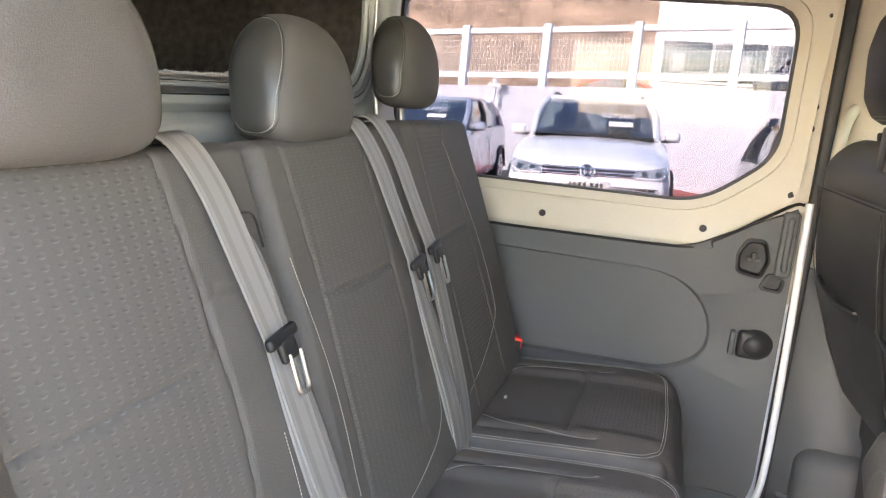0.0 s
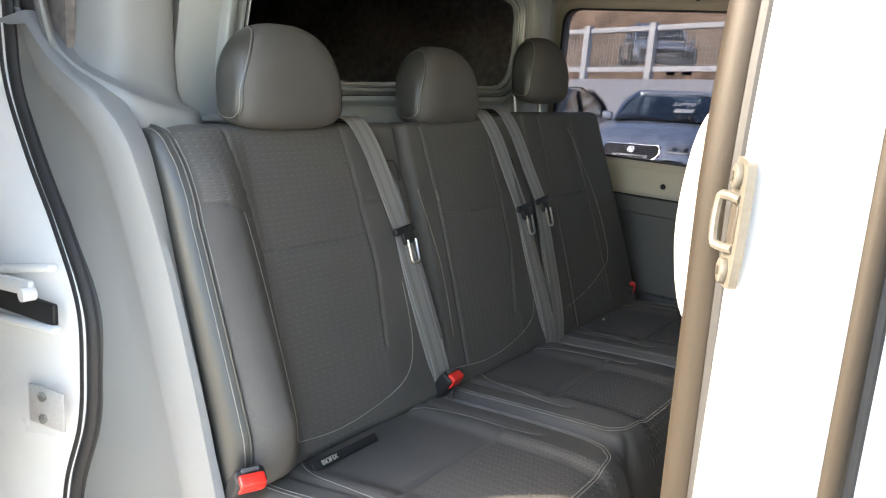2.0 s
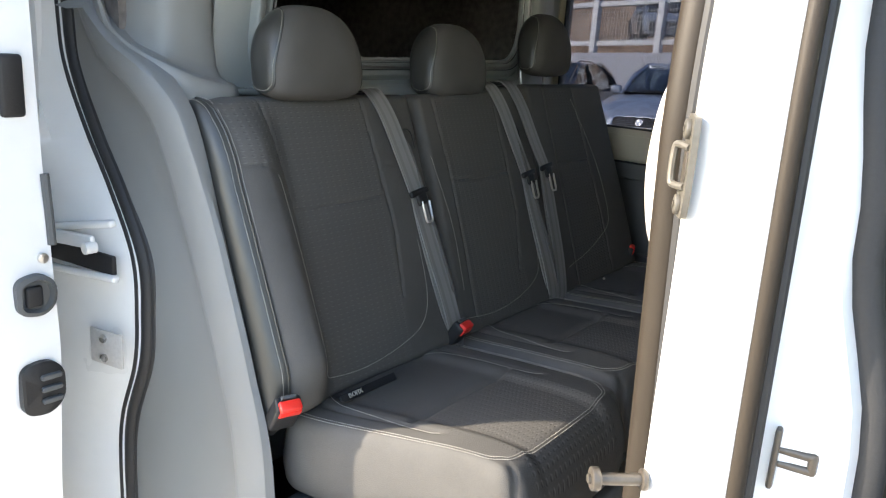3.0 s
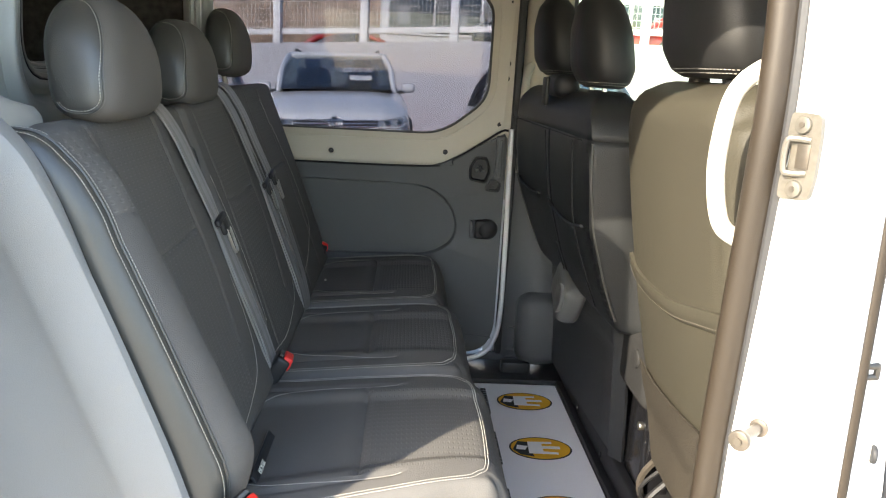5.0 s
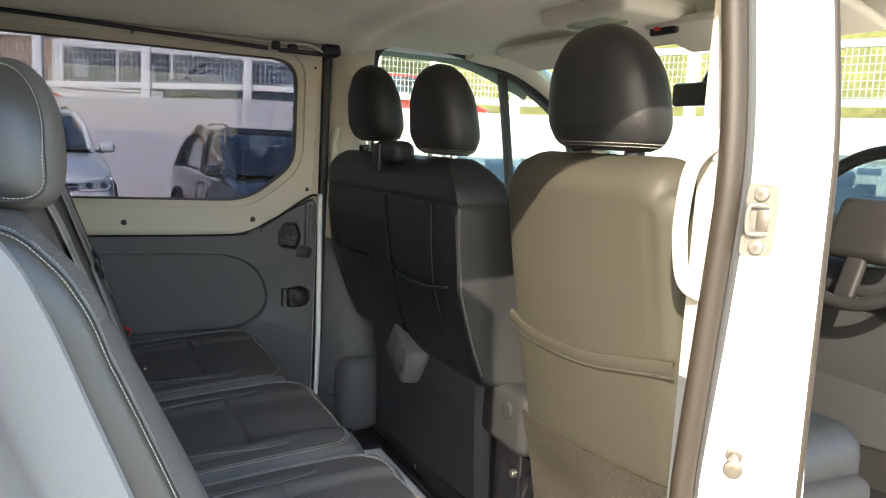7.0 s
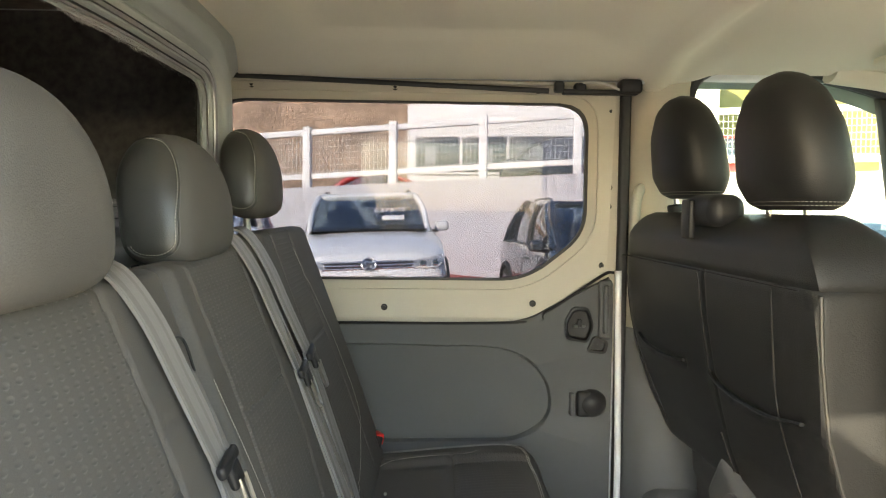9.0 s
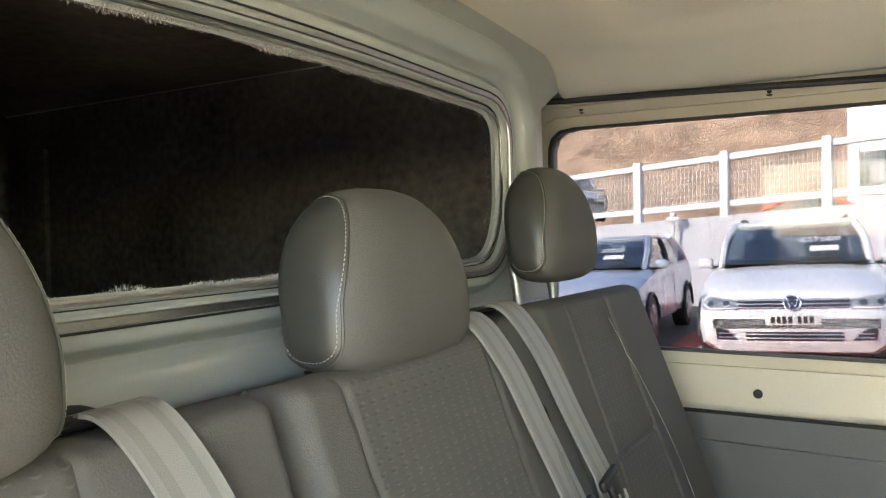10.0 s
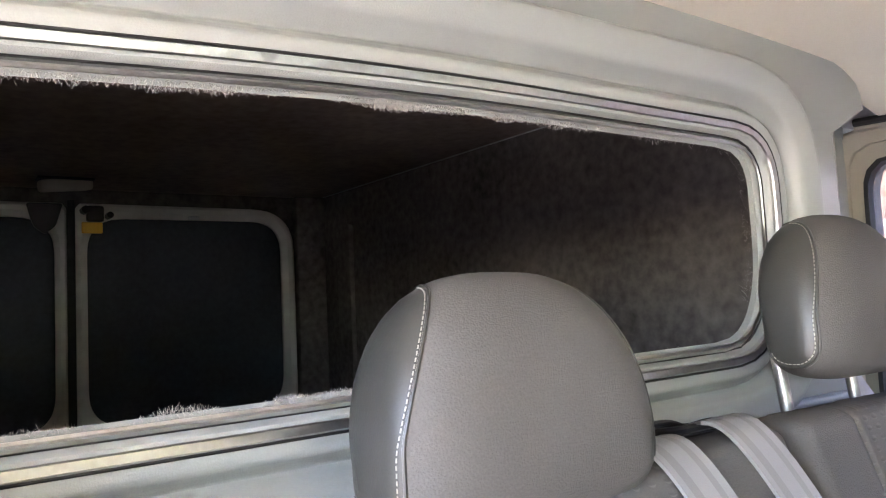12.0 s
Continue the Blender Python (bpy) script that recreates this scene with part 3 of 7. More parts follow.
tagged(lining_r, "dusty dark ply lining", "wall", kind="structure")
part("lining_post", rbox((0.10, 0.02, 1.3), (-2.86, 0.79, 1.24), 0.006), M_PLY, lining_l)

# far centre pillar: beige above, charcoal below, with a grab handle
pil = tagged(part("wall_pillar_left", thick(skin([[(-0.072 + 0.01 * w, 0.86 - 0.045 * math.sin(math.pi * min(1, u / 0.19 * 1.0)) * 0.9, z) if u < 0.001 else
     (-0.072 + u, 0.852 - 0.055 * max(0.0, math.sin(math.pi * u / 0.166)) ** 0.7, z) for u in [0.166 * k / 14 for k in range(15)]] for w, z in [(q / 10, 1.245 + 0.66 * q / 10) for q in range(11)]]), 0.01), M_BEIGE), "beige plastic pillar trim", "wall", kind="structure")
part("pillar_lower", thick(skin([[(-0.074 + u, 0.854 - (0.062 + 0.05 * smooth01((1.15 - z) / 0.4)) * math.sin(math.pi * u / 0.24) ** 0.7, z) for u in [0.24 * k / 14 for k in range(15)]] for z in [0.60 + 0.645 * q / 10 for q in range(11)]]), 0.01), M_DARKTRIM, pil, "charcoal lower pillar trim")
part("pillar_step", rbox((0.165, 0.15, 0.26), (0.048, 0.775, 0.728), 0.055, 6), M_DARKTRIM, pil, "moulded charcoal step at the pillar foot")
part("pillar_gap", rbox((0.026, 0.03, 1.28), (-0.079, 0.834, 1.24), 0.008, 3), M_RUBBER, pil, "black door seal")
for z in (0.61, 0.64, 0.72):
    part("foot_ridge", rbox((0.08, 0.01, 0.008), (-0.02, 0.77, z), 0.003), M_DARKTRIM, pil)
gh = tagged(part("grab_handle", tube(spline([(-0.035, 0.825, 1.60), (-0.050, 0.80, 1.585), (-0.062, 0.775, 1.55), (-0.064, 0.77, 1.47), (-0.058, 0.778, 1.40), (-0.045, 0.80, 1.375), (-0.03, 0.82, 1.365)], 8), 0.0125, 12, flat=1.25), M_BEIGE), "beige plastic grab handle on the pillar", "handle")
part("handle_foot", rbox((0.03, 0.016, 0.05), (-0.032, 0.825, 1.60), 0.008, 3), M_BEIGE, gh)
part("handle_foot", rbox((0.03, 0.016, 0.05), (-0.028, 0.82, 1.365), 0.008, 3), M_BEIGE, gh)
HEAD = ((0.560, -0.020), (0.580, -0.066), (0.605, -0.088), (0.640, -0.102), (0.680, -0.110), (0.740, -0.109), (0.804, -0.105))
part("pillar_head", thick(skin([[(x0 + (0.048 - x0) * k / 10, y, headliner_z(x0 + (0.048 - x0) * k / 10, y) - 0.002 - 0.005 * math.sin(math.pi * k / 10)) for k in range(11)] for y, x0 in HEAD]), 0.003), M_HEADLINER, pil, "moulded head of the pillar trim")
belt_anchor = tagged(part("belt_guide", joined(rbox((0.05, 0.03, 0.07), (0.035, 0.79, 1.76), 0.012, 3), cyl(0.014, 0.02, (0.035, 0.775, 1.765), (90, 0, 0), 16, bevel=0.003)), M_BEIGE), "beige belt guide on the pillar", "belt guide")
hook = tagged(part("belt_slot", rbox((0.022, 0.02, 0.05), (0.03, 0.782, 1.66), 0.008, 3), M_BLACK), "black belt slot in the pillar", "belt guide")

# far front door, window and A pillar
FWIN = rounded([(0.095, 1.25), (1.02, 1.27), (0.90, 1.665), (0.672, 1.806), (0.52, 1.860), (0.36, 1.892), (0.22, 1.900), (0.095, 1.890)], [0.02, 0.03, 0.2, 0.1, 0.1, 0.1, 0.06, 0.075], 8)
door_f = part("door_2", frame_ring([(0.070, 0.5), (1.22, 0.5), (1.22, 1.30), (1.0, 1.68), (0.75, 1.84), (0.5, 1.915), (0.075, 1.94)], FWIN, "y", 0.855, 0.90, (0.5, 1.5)), M_DARKTRIM)
tagged(door_f, "closed passenger door with black window seal", "door", kind="structure")
fo = rays(FWIN, (0.5, 1.5), 160)
part("window_seal", rings([(shrink(fo, (0.5, 1.5), 1.045), 0.852), (shrink(fo, (0.5, 1.5), 1.03), 0.835), (shrink(fo, (0.5, 1.5), 0.995), 0.838), (shrink(fo, (0.5, 1.5), 0.985), 0.852)], "y", close=True), M_RUBBER, door_f)
pane = part("window_pane", prism(FWIN, "y", 0.872, 0.876), M_CLEAR, door_f, "clear front door glass")
part("quarter_bar", rbox((0.028, 0.03, 0.58), (0.632, 0.862, 1.555), 0.006, 2, (0, -9, 0)), M_RUBBER, door_f)
part("door_upper_trim", rbox((1.05, 0.05, 0.10), (0.62, 0.83, 1.21), 0.02, 3), M_DARKTRIM, door_f)
for s, nm in ((1, "wall_pillar_front_left"), (-1, "wall_pillar_front_right")):
    pts = spline([(0.42, s * 0.80, 1.895), (0.62, s * 0.79, 1.858), (0.82, s * 0.79, 1.75), (1.05, s * 0.80, 1.55), (1.35, s * 0.82, 1.24)], 8)
    a = tagged(part(nm, tube(pts, 0.045, 12, flat=0.7), M_HEADLINER), "cream windscreen pillar trim", "pillar", kind="structure")
    part("outer_skin", tube([p + Vector((0.03, s * 0.065, 0.02)) for p in pts], 0.04, 10), M_WHITE, a, "white painted outer pillar")

# windscreen, header and sun visors
ws = part("windscreen", thick(skin([[(0.66 + 0.80 * v - 0.05 * (u / 0.8) ** 2, u, 1.90 - 0.68 * v) for u in [-0.80 + 1.6 * k / 16 for k in range(17)]] for v in [q / 10 for q in range(11)]]), 0.005), M_CLEAR)
tagged(ws, "clear raked windscreen", "windscreen", kind="structure")
for y in (0.36, -0.36):
    v = tagged(part("sun_visor", rbox((0.17, 0.52, 0.022), (0.50, y, 1.862), 0.01, 3, (0, 14, 0)), M_HEADLINER), "cream fabric sun visor folded against the headliner", "sun visor", group="sun visors")
    part("visor_pivot", cyl(0.008, 0.05, (0.585, y + (0.24 if y > 0 else -0.24), 1.853), (90, 0, 0), 10), M_HEADLINER, v)
oc = tagged(part("overhead_console", rbox((0.22, 0.34, 0.05), (0.36, -0.06, 1.905), 0.022, 4), M_HEADLINER), "cream overhead console with reading lamp", "console")
part("lamp_lens", rbox((0.07, 0.15, 0.012), (0.31, -0.06, 1.876), 0.005, 3), M_CLEAR, oc, "clear lamp lens")
part("lamp_switch", rbox((0.012, 0.03, 0.008), (0.345, -0.06, 1.876), 0.003), M_GREYTRIM, oc)
disp = part("warning_display", rbox((0.014, 0.09, 0.028), (0.43, -0.16, 1.868), 0.006, 3), M_BLACK, oc, "black display with a red lamp")
part("red_lamp", rbox((0.004, 0.02, 0.010), (0.4215, -0.145, 1.869), 0.002), M_RED, disp)
mir = tagged(part("rear_view_mirror", rbox((0.02, 0.22, 0.065), (0.74, 0.02, 1.75), 0.015, 3), M_BLACK), "black interior mirror on the windscreen", "mirror")
part("mirror_stalk", tube([(0.745, 0.02, 1.78), (0.755, 0.02, 1.80), (0.765, 0.02, 1.812)], 0.008, 8), M_BLACK, mir)

# dashboard and bonnet close the cab
dash = tagged(part("dashboard", thick(skin([[(x, y, z + 0.02 * math.cos(y * 2)) for y in [-0.82 + 1.64 * k / 20 for k in range(21)]] for x, z in ((1.02, 0.62), (0.93, 0.80), (0.94, 0.98), (0.90, 1.10), (0.93, 1.20), (1.02, 1.25), (1.2, 1.25), (1.45, 1.20))]), 0.03), M_DASH), "dark grey moulded dashboard", "dashboard")
part("knee_panel", rbox((0.03, 0.42, 0.20), (0.915, -0.45, 0.98), 0.02, 3, (0, 20, 0)), M_DASH, dash)
part("lower_panel", prism([(-0.66, 0.94), (-0.30, 0.90), (-0.34, 0.82), (-0.60, 0.84)], "x", 0.86, 0.885), M_STEER, dash, "grey lower column panel")
part("instrument_hood", rbox((0.22, 0.40, 0.10), (1.00, -0.45, 1.30), 0.04, 4), M_DASH, dash, "instrument binnacle hood")
part("gauge_ring", tube([(0.905, -0.45 + 0.10 * math.cos(w), 1.30 + 0.045 * math.sin(w)) for w in [2 * math.pi * k / 24 for k in range(24)]], 0.004, 6, True), M_CHROME, dash)
bulk_front = tagged(part("wall_front", rbox((0.06, 1.7, 0.75), (1.55, 0, 0.90), 0.01), M_BLACK), "black front bulkhead", "wall", kind="structure")
bonnet = tagged(part("bonnet", thick(skin([[(1.46 + 0.55 * v, y, 1.20 - 0.22 * v - 0.05 * (y / 0.8) ** 2) for y in [-0.86 + 1.72 * k / 12 for k in range(13)]] for v in [q / 6 for q in range(7)]]), 0.02), M_WHITE), "white van bonnet", "bonnet", kind="structure")

# near side: sill, roof rail, rear quarter and slid-back door
sill_r = tagged(part("wall_sill_right", rbox((1.05, 0.13, 0.16), (-0.46, -0.86, 0.48), 0.015, 3), M_WHITE), "white door sill", "sill", kind="structure")
cant_r = tagged(part("wall_cant_rail_right", rbox((1.95, 0.10, 0.08), (-0.30, -0.885, 1.94), 0.025, 3), M_WHITE), "white roof rail over the open doorway", "wall", kind="structure")
part("rail_trim", rbox((1.0, 0.03, 0.04), (-0.46, -0.84, 1.908), 0.012, 3), M_BEIGE, cant_r, "beige upper door trim")
part("rail_seal", tube([(-1.05, -0.862, 1.90), (0.02, -0.862, 1.90)], 0.012, 8), M_RUBBER, cant_r)
quarter = tagged(part("wall_right", prism([(-3.12, 0.42), (-1.22, 0.42), (-1.22, 1.94), (-3.12, 1.94)], "y", -0.94, -0.87), M_WHITE), "white van rear quarter", "wall", kind="structure")

SEAL = [(-1.192, -0.84, 1.88), (-1.186, -0.84, 1.74), (-1.180, -0.84, 1.60), (-1.165, -0.84, 1.505), (-1.102, -0.84, 1.395), (-1.026, -0.84, 1.292), (-0.962, -0.84, 1.180), (-0.957, -0.84, 1.07), (-0.970, -0.84, 0.975), (-1.020, -0.84, 0.855), (-1.036, -0.84, 0.75), (-1.036, -0.84, 0.56)]
sl = spline(SEAL, 8)
jamb = tagged(part("wall_jamb_rear", thick(skin([[Vector((p.x - 0.005, p.y - 0.004, p.z)), Vector((p.x - 0.03, p.y - 0.02, p.z)), Vector((min(p.x - 0.08, -1.06), p.y - 0.055, p.z)), Vector((-1.17, p.y - 0.075, p.z)), Vector((-1.24, p.y - 0.09, p.z))] for p in sl]), 0.004), M_WHITE), "white painted rear door jamb", "door jamb", kind="structure")
part("seal", tube(sl, 0.014, 10), M_RUBBER, jamb, "black rubber door seal")
part("seal_bead", tube([p + Vector((-0.020, -0.008, 0)) for p in sl], 0.010, 8), M_RUBBER, jamb)
part("seal_lip", tube([p + Vector((0.016, 0.002, 0)) for p in sl], 0.007, 8), M_RUBBER, jamb)
part("latch_plate", rbox((0.080, 0.006, 0.067), (-1.003, -0.898, 1.014), 0.004, 2, (0, 0, 12)), M_LATCH, jamb, "steel latch plate with two screws")
for z in (0.995, 1.033):
    part("screw", cyl(0.008, 0.005, (-1.005, -0.904, z), (90, 0, 12), 12, bevel=0.001), M_METAL, jamb)
part("hinge_slot", rbox((0.22, 0.010, 0.036), (-1.080, -0.908, 1.176), 0.004, 3, (0, 0, 8)), M_BLACK, jamb, "dark hinge slot")
for z, tip in ((1.231, -11.5), (1.146, -4.0)):
    part("slot_lip", rbox((0.24, 0.016, 0.014), (-1.080, -0.912, z), 0.006, 3, (0, tip, 8)), M_WHITE, jamb)
part("hinge_arm", joined(rbox((0.17, 0.012, 0.026), (-1.095, -0.920, 1.208), 0.005, 2, (0, -3, 8)), cyl(0.011, 0.022, (-1.014, -0.914, 1.204), (90, 0, 0), 14, bevel=0.002)), M_WHITE, jamb, "white door hinge arm")
sd = tagged(part("door_3", prism(rounded([(-1.95, 0.46), (-0.955, 0.46), (-0.935, 0.82), (-0.905, 1.08), (-0.925, 1.37), (-0.93, 1.55), (-0.935, 1.95), (-1.95, 1.98)], 0.03), "y", -1.120, -1.026), M_WHITE), "white sliding door slid back along the van", "door", kind="structure")
part("door_buffer", cyl(0.008, 0.008, (-0.912, -1.041, 1.232), (0, 90, 0), 14, bevel=0.001), M_METAL, sd)
GUIDE = rounded([(-1.088, 1.150), (-1.050, 1.142), (-1.028, 1.160), (-1.028, 1.196), (-1.050, 1.212), (-1.088, 1.204)], 0.016)
guide = part("door_guide", rings([(GUIDE, -0.916), (GUIDE, -0.900), (shrink(GUIDE, (-1.058, 1.177), 0.80), -0.897), (shrink(GUIDE, (-1.058, 1.177), 0.70), -0.906), (shrink(GUIDE, (-1.058, 1.177), 0.02), -0.907)], "x"), M_DARKTRIM, sd, "charcoal oval door guide")
part("guide_core", rbox((0.010, 0.026, 0.034), (-0.903, -1.062, 1.176), 0.005, 3), M_BLACK, guide)
BLOCK = rounded([(-1.092, 0.985), (-1.050, 0.978), (-1.026, 1.000), (-1.026, 1.052), (-1.050, 1.072), (-1.092, 1.066)], 0.018)
part("contact_block", rings([(BLOCK, -0.912), (BLOCK, -0.897), (shrink(BLOCK, (-1.058, 1.025), 0.90), -0.894), (shrink(BLOCK, (-1.058, 1.025), 0.02), -0.894)], "x"), M_BLACK, sd, "black contact block")
for z in (1.005, 1.025, 1.045):
    part("contact_pin", rbox((0.012, 0.032, 0.009), (-0.893, -1.05, z), 0.003, 2), M_DARKTRIM, sd)
part("latch", rbox((0.014, 0.035, 0.09), (-0.926, -1.062, 1.49), 0.006, 3), M_BLACK, sd, "black latch")
part("edge_seal", tube([(-0.915, -1.024, 1.25), (-0.918, -1.024, 1.30), (-0.92, -1.026, 1.36)], 0.007, 8), M_DARKTRIM, sd)

# near centre pillar: painted jamb, dusty seals, strikers and grab handle
def jamb_front(z):
    """How far forward the front face of the pillar reaches; it swells towards its foot."""
    pts = ((0.40, 0.215), (0.90, 0.210), (1.05, 0.202), (1.25, 0.182), (1.45, 0.142), (1.65, 0.116), (2.0, 0.110))
    for (z0, x0), (z1, x1) in zip(pts, pts[1:]):
        if z <= z1:
            t = (z - z0) / (z1 - z0)
            return x0 + (x1 - x0) * t * t * (3 - 2 * t)
    return pts[-1][1]


rows = []
for q in range(33):
    z = 0.50 + 1.42 * q / 32
    ex = 0.084 + (1.55 - z) * 0.02
    low = min(1.0, max(0.0, (1.52 - z) / 0.40))
    jf = jamb_front(z)
    tw = -0.04 * smooth01((z - 1.55) / 0.4)
    rows.append([(x, y - tw, z) for x, y in ((-0.010 + 0.004 * low, -0.812), (-0.020 + 0.004 * low, -0.836 + 0.030 * low), (-0.010, -0.852 + 0.026 * low), (0.0, -0.874 + 0.006 * low), (0.045, -0.890), (ex - 0.010, -0.905), (ex - 0.003, -0.908),
                 (ex + 0.004, -0.902), (ex + 0.008, -0.886), (ex + 0.014, -0.862), (ex * 0.5 + jf * 0.5 + 0.004, -0.854), (jf - 0.008, -0.843), (jf, -0.820), (jf - 0.004, -0.785))])
pillar_r = tagged(part("wall_pillar_right", thick(skin(rows), 0.004), M_WHITE), "white painted door pillar in full sun", "pillar", kind="structure")
seal_pts = [Vector(r[1]) + Vector((-0.006, -0.004, 0)) for r in rows]
part("seal", tube(seal_pts, 0.0165, 12, flat=1.1), M_RUBBERBROWN, pillar_r, "dusty brown rubber door seal")
part("seal_bead", tube([p + Vector((0.016, -0.012, 0)) for p in seal_pts], 0.008, 8), M_RUBBER, pillar_r)
part("front_edge_rubber", tube([Vector(r[7]) + Vector((0.002, 0.002, 0)) for r in rows[3:]], 0.0085, 10), M_RUBBERBROWN, pillar_r, "dusty rubber edge strip")
part("front_edge_gap", tube([Vector(r[8]) + Vector((0.006, -0.004, 0)) for r in rows[3:]], 0.006, 8), M_RUBBER, pillar_r)
part("front_seal", tube([Vector(r[12]) + Vector((0.004, 0.008, 0)) for r in rows], 0.017, 12), M_RUBBER, pillar_r, "black front door seal")
part("pillar_trim", thick(skin([[(r[0][0] + 0.002, -0.806, r[0][2]), (r[0][0] + 0.006, -0.768, r[0][2]), (0.05, -0.738, r[0][2]), (0.15, -0.735, r[0][2]), (r[13][0], -0.775, r[0][2])] for r in rows if r[0][2] > 1.22]), 0.006), M_BEIGE, pillar_r, "beige inner pillar trim")
part("pillar_trim_lower", thick(skin([[(r[0][0] + 0.003, -0.807, r[0][2]), (r[0][0] + 0.007, -0.767, r[0][2]), (0.06, -0.737, r[0][2]), (0.16, -0.734, r[0][2]), (r[13][0], -0.775, r[0][2])] for r in rows if r[0][2] < 1.27]), 0.006), M_DARKTRIM, pillar_r, "charcoal lower pillar trim")
PLATE = rounded([(-0.021, -0.048), (0.017, -0.046), (0.021, -0.02), (0.021, 0.02), (0.019, 0.047), (-0.017, 0.049), (-0.019, 0.022), (-0.013, 0.012), (-0.013, -0.014), (-0.021, -0.022)], 0.007, 4)
striker = tagged(part("door_striker", prism([(x, z) for x, z in PLATE], "y", -0.003, 0.003), M_STRIKER), "worn steel door striker on the pillar", "striker")
striker.matrix_basis = pose(-0.001, -0.874, 1.4955, 0, 0, -62)
part("striker_loop", tube(spline([(0.010, -0.002, 0.019), (-0.004, -0.008, 0.020), (-0.012, -0.012, 0.016), (-0.012, -0.012, -0.014), (-0.004, -0.008, -0.018), (0.010, -0.002, -0.017)], 5), 0.0036, 8), M_STRIKER, striker, "steel striker loop")
part("striker_recess", rbox((0.016, 0.002, 0.028), (0.004, -0.0035, 0.001), 0.001), M_PIN, striker)
for z in (0.035, -0.035):
    part("screw", cyl(0.0095, 0.006, (0.0, -0.005, z), (90, 0, 0), 16, bevel=0.0015), M_STRIKER, striker)
    part("screw_socket", cyl(0.0035, 0.001, (0.0, -0.0085, z), (90, 0, 0), 6), M_PIN, striker)
pin = tagged(part("guide_pin", joined(cyl(0.0065, 0.046, (-0.016, -0.889, 1.171), (90, 0, -48), 14), cyl(0.0125, 0.009, (-0.036, -0.907, 1.171), (90, 0, -48), 20, bevel=0.002), cyl(0.0115, 0.006, (0.002, -0.873, 1.171), (90, 0, -48), 18, bevel=0.002), cyl(0.005, 0.003, (-0.0405, -0.911, 1.171), (90, 0, -48), 8)), M_PIN), "steel guide pin screwed into the pillar", "pin")
ds = tagged(part("front_door_striker", joined(rbox((0.006, 0.026, 0.062), (0, 0, 0), 0.003, 2), cyl(0.0045, 0.030, (0.017, 0, 0.007), (0, 90, 0), 12), cyl(0.0045, 0.030, (0.017, 0, -0.007), (0, 90, 0), 12), rbox((0.009, 0.009, 0.023), (0.032, 0, 0), 0.004, 2)), M_PIN), "steel loop striker on the front door jamb", "striker")
ds.matrix_basis = pose(0.116, -0.856, 1.240, 0, 0, 8)
plug = tagged(part("rubber_plug", cyl(0.012, 0.006, (0.165, -0.852, 1.13), (90, 0, 70), 16, bevel=0.002), M_RUBBER), "black rubber plug in the jamb", "plug")
bump_stop = tagged(part("round_bung", cyl(0.028, 0.012, (0.0, -0.878, 1.045), (90, 0, 24), 20, bevel=0.004), M_PIN), "round metal cover low on the pillar", "bung")
ghr = tagged(part("grab_handle", tube(spline([(0.000, -0.806, 1.594), (-0.026, -0.800, 1.588), (-0.052, -0.796, 1.558), (-0.061, -0.795, 1.50), (-0.059, -0.795, 1.45), (-0.046, -0.796, 1.402), (-0.020, -0.800, 1.384), (0.0, -0.806, 1.382)], 8), 0.0088, 12, flat=1.25), M_HANDLE), "white plastic grab handle on the sunlit pillar", "handle")
part("handle_foot", rbox((0.024, 0.02, 0.05), (-0.006, -0.800, 1.592), 0.008, 3), M_HANDLE, ghr)
part("handle_foot", rbox((0.024, 0.02, 0.05), (-0.004, -0.800, 1.382), 0.008, 3), M_HANDLE, ghr)

# rear quarter trim beside the bench: a broad grey moulding with a raised rim
def trim_rows():
    rim = spline([(-1.135, -0.842, 1.625), (-1.035, -0.846, 1.556), (-0.935, -0.843, 1.512), (-0.873, -0.834, 1.462), (-0.838, -0.829, 1.40), (-0.797, -0.819, 1.29), (-0.748, -0.817, 1.16), (-0.703, -0.816, 1.03), (-0.666, -0.814, 0.88), (-0.652, -0.813, 0.60)], 8)
    outer = spline([(-1.176, -0.838, 1.64), (-1.158, -0.838, 1.53), (-1.128, -0.838, 1.45), (-1.090, -0.838, 1.385), (-1.046, -0.838, 1.328), (-0.995, -0.838, 1.25), (-0.950, -0.838, 1.12), (-0.968, -0.838, 0.96), (-1.022, -0.838, 0.82), (-1.03, -0.838, 0.58)], 8)
    out = []
    for a, b in zip(rim, outer):
        d = (b - a).length
        wide = min(0.055, d * 0.35)
        k = smooth01(d / 0.16)

        def along(w, dy=0.0):
            return a.lerp(b, w / d) + Vector((0, dy * k, 0))
        out.append([Vector((a.x - 0.09, -0.806, a.z)), Vector((a.x - 0.012, -0.806, a.z)), Vector((a.x - 0.003, -0.808, a.z)), Vector((a.x, a.y + 0.006, a.z)), Vector((a.x - 0.0015, a.y + 0.0015, a.z)), Vector((a.x - 0.006, a.y - 0.001, a.z)),
                    along(wide * 0.5, -0.004), along(wide, -0.005), along(wide * 1.15, -0.002), along(wide * 1.35, 0.005), along(d * 0.6, 0.007), along(d * 0.85, 0.004), b])
    return out


qt = tagged(part("quarter_trim", thick(skin(trim_rows()), 0.006), M_GREYTRIM), "grey moulded plastic trim beside the bench seat", "trim panel", kind="structure")
part("quarter_trim_step", rbox((0.24, 0.10, 0.05), (-0.78, -0.835, 0.60), 0.02, 3), M_DARKTRIM, qt)
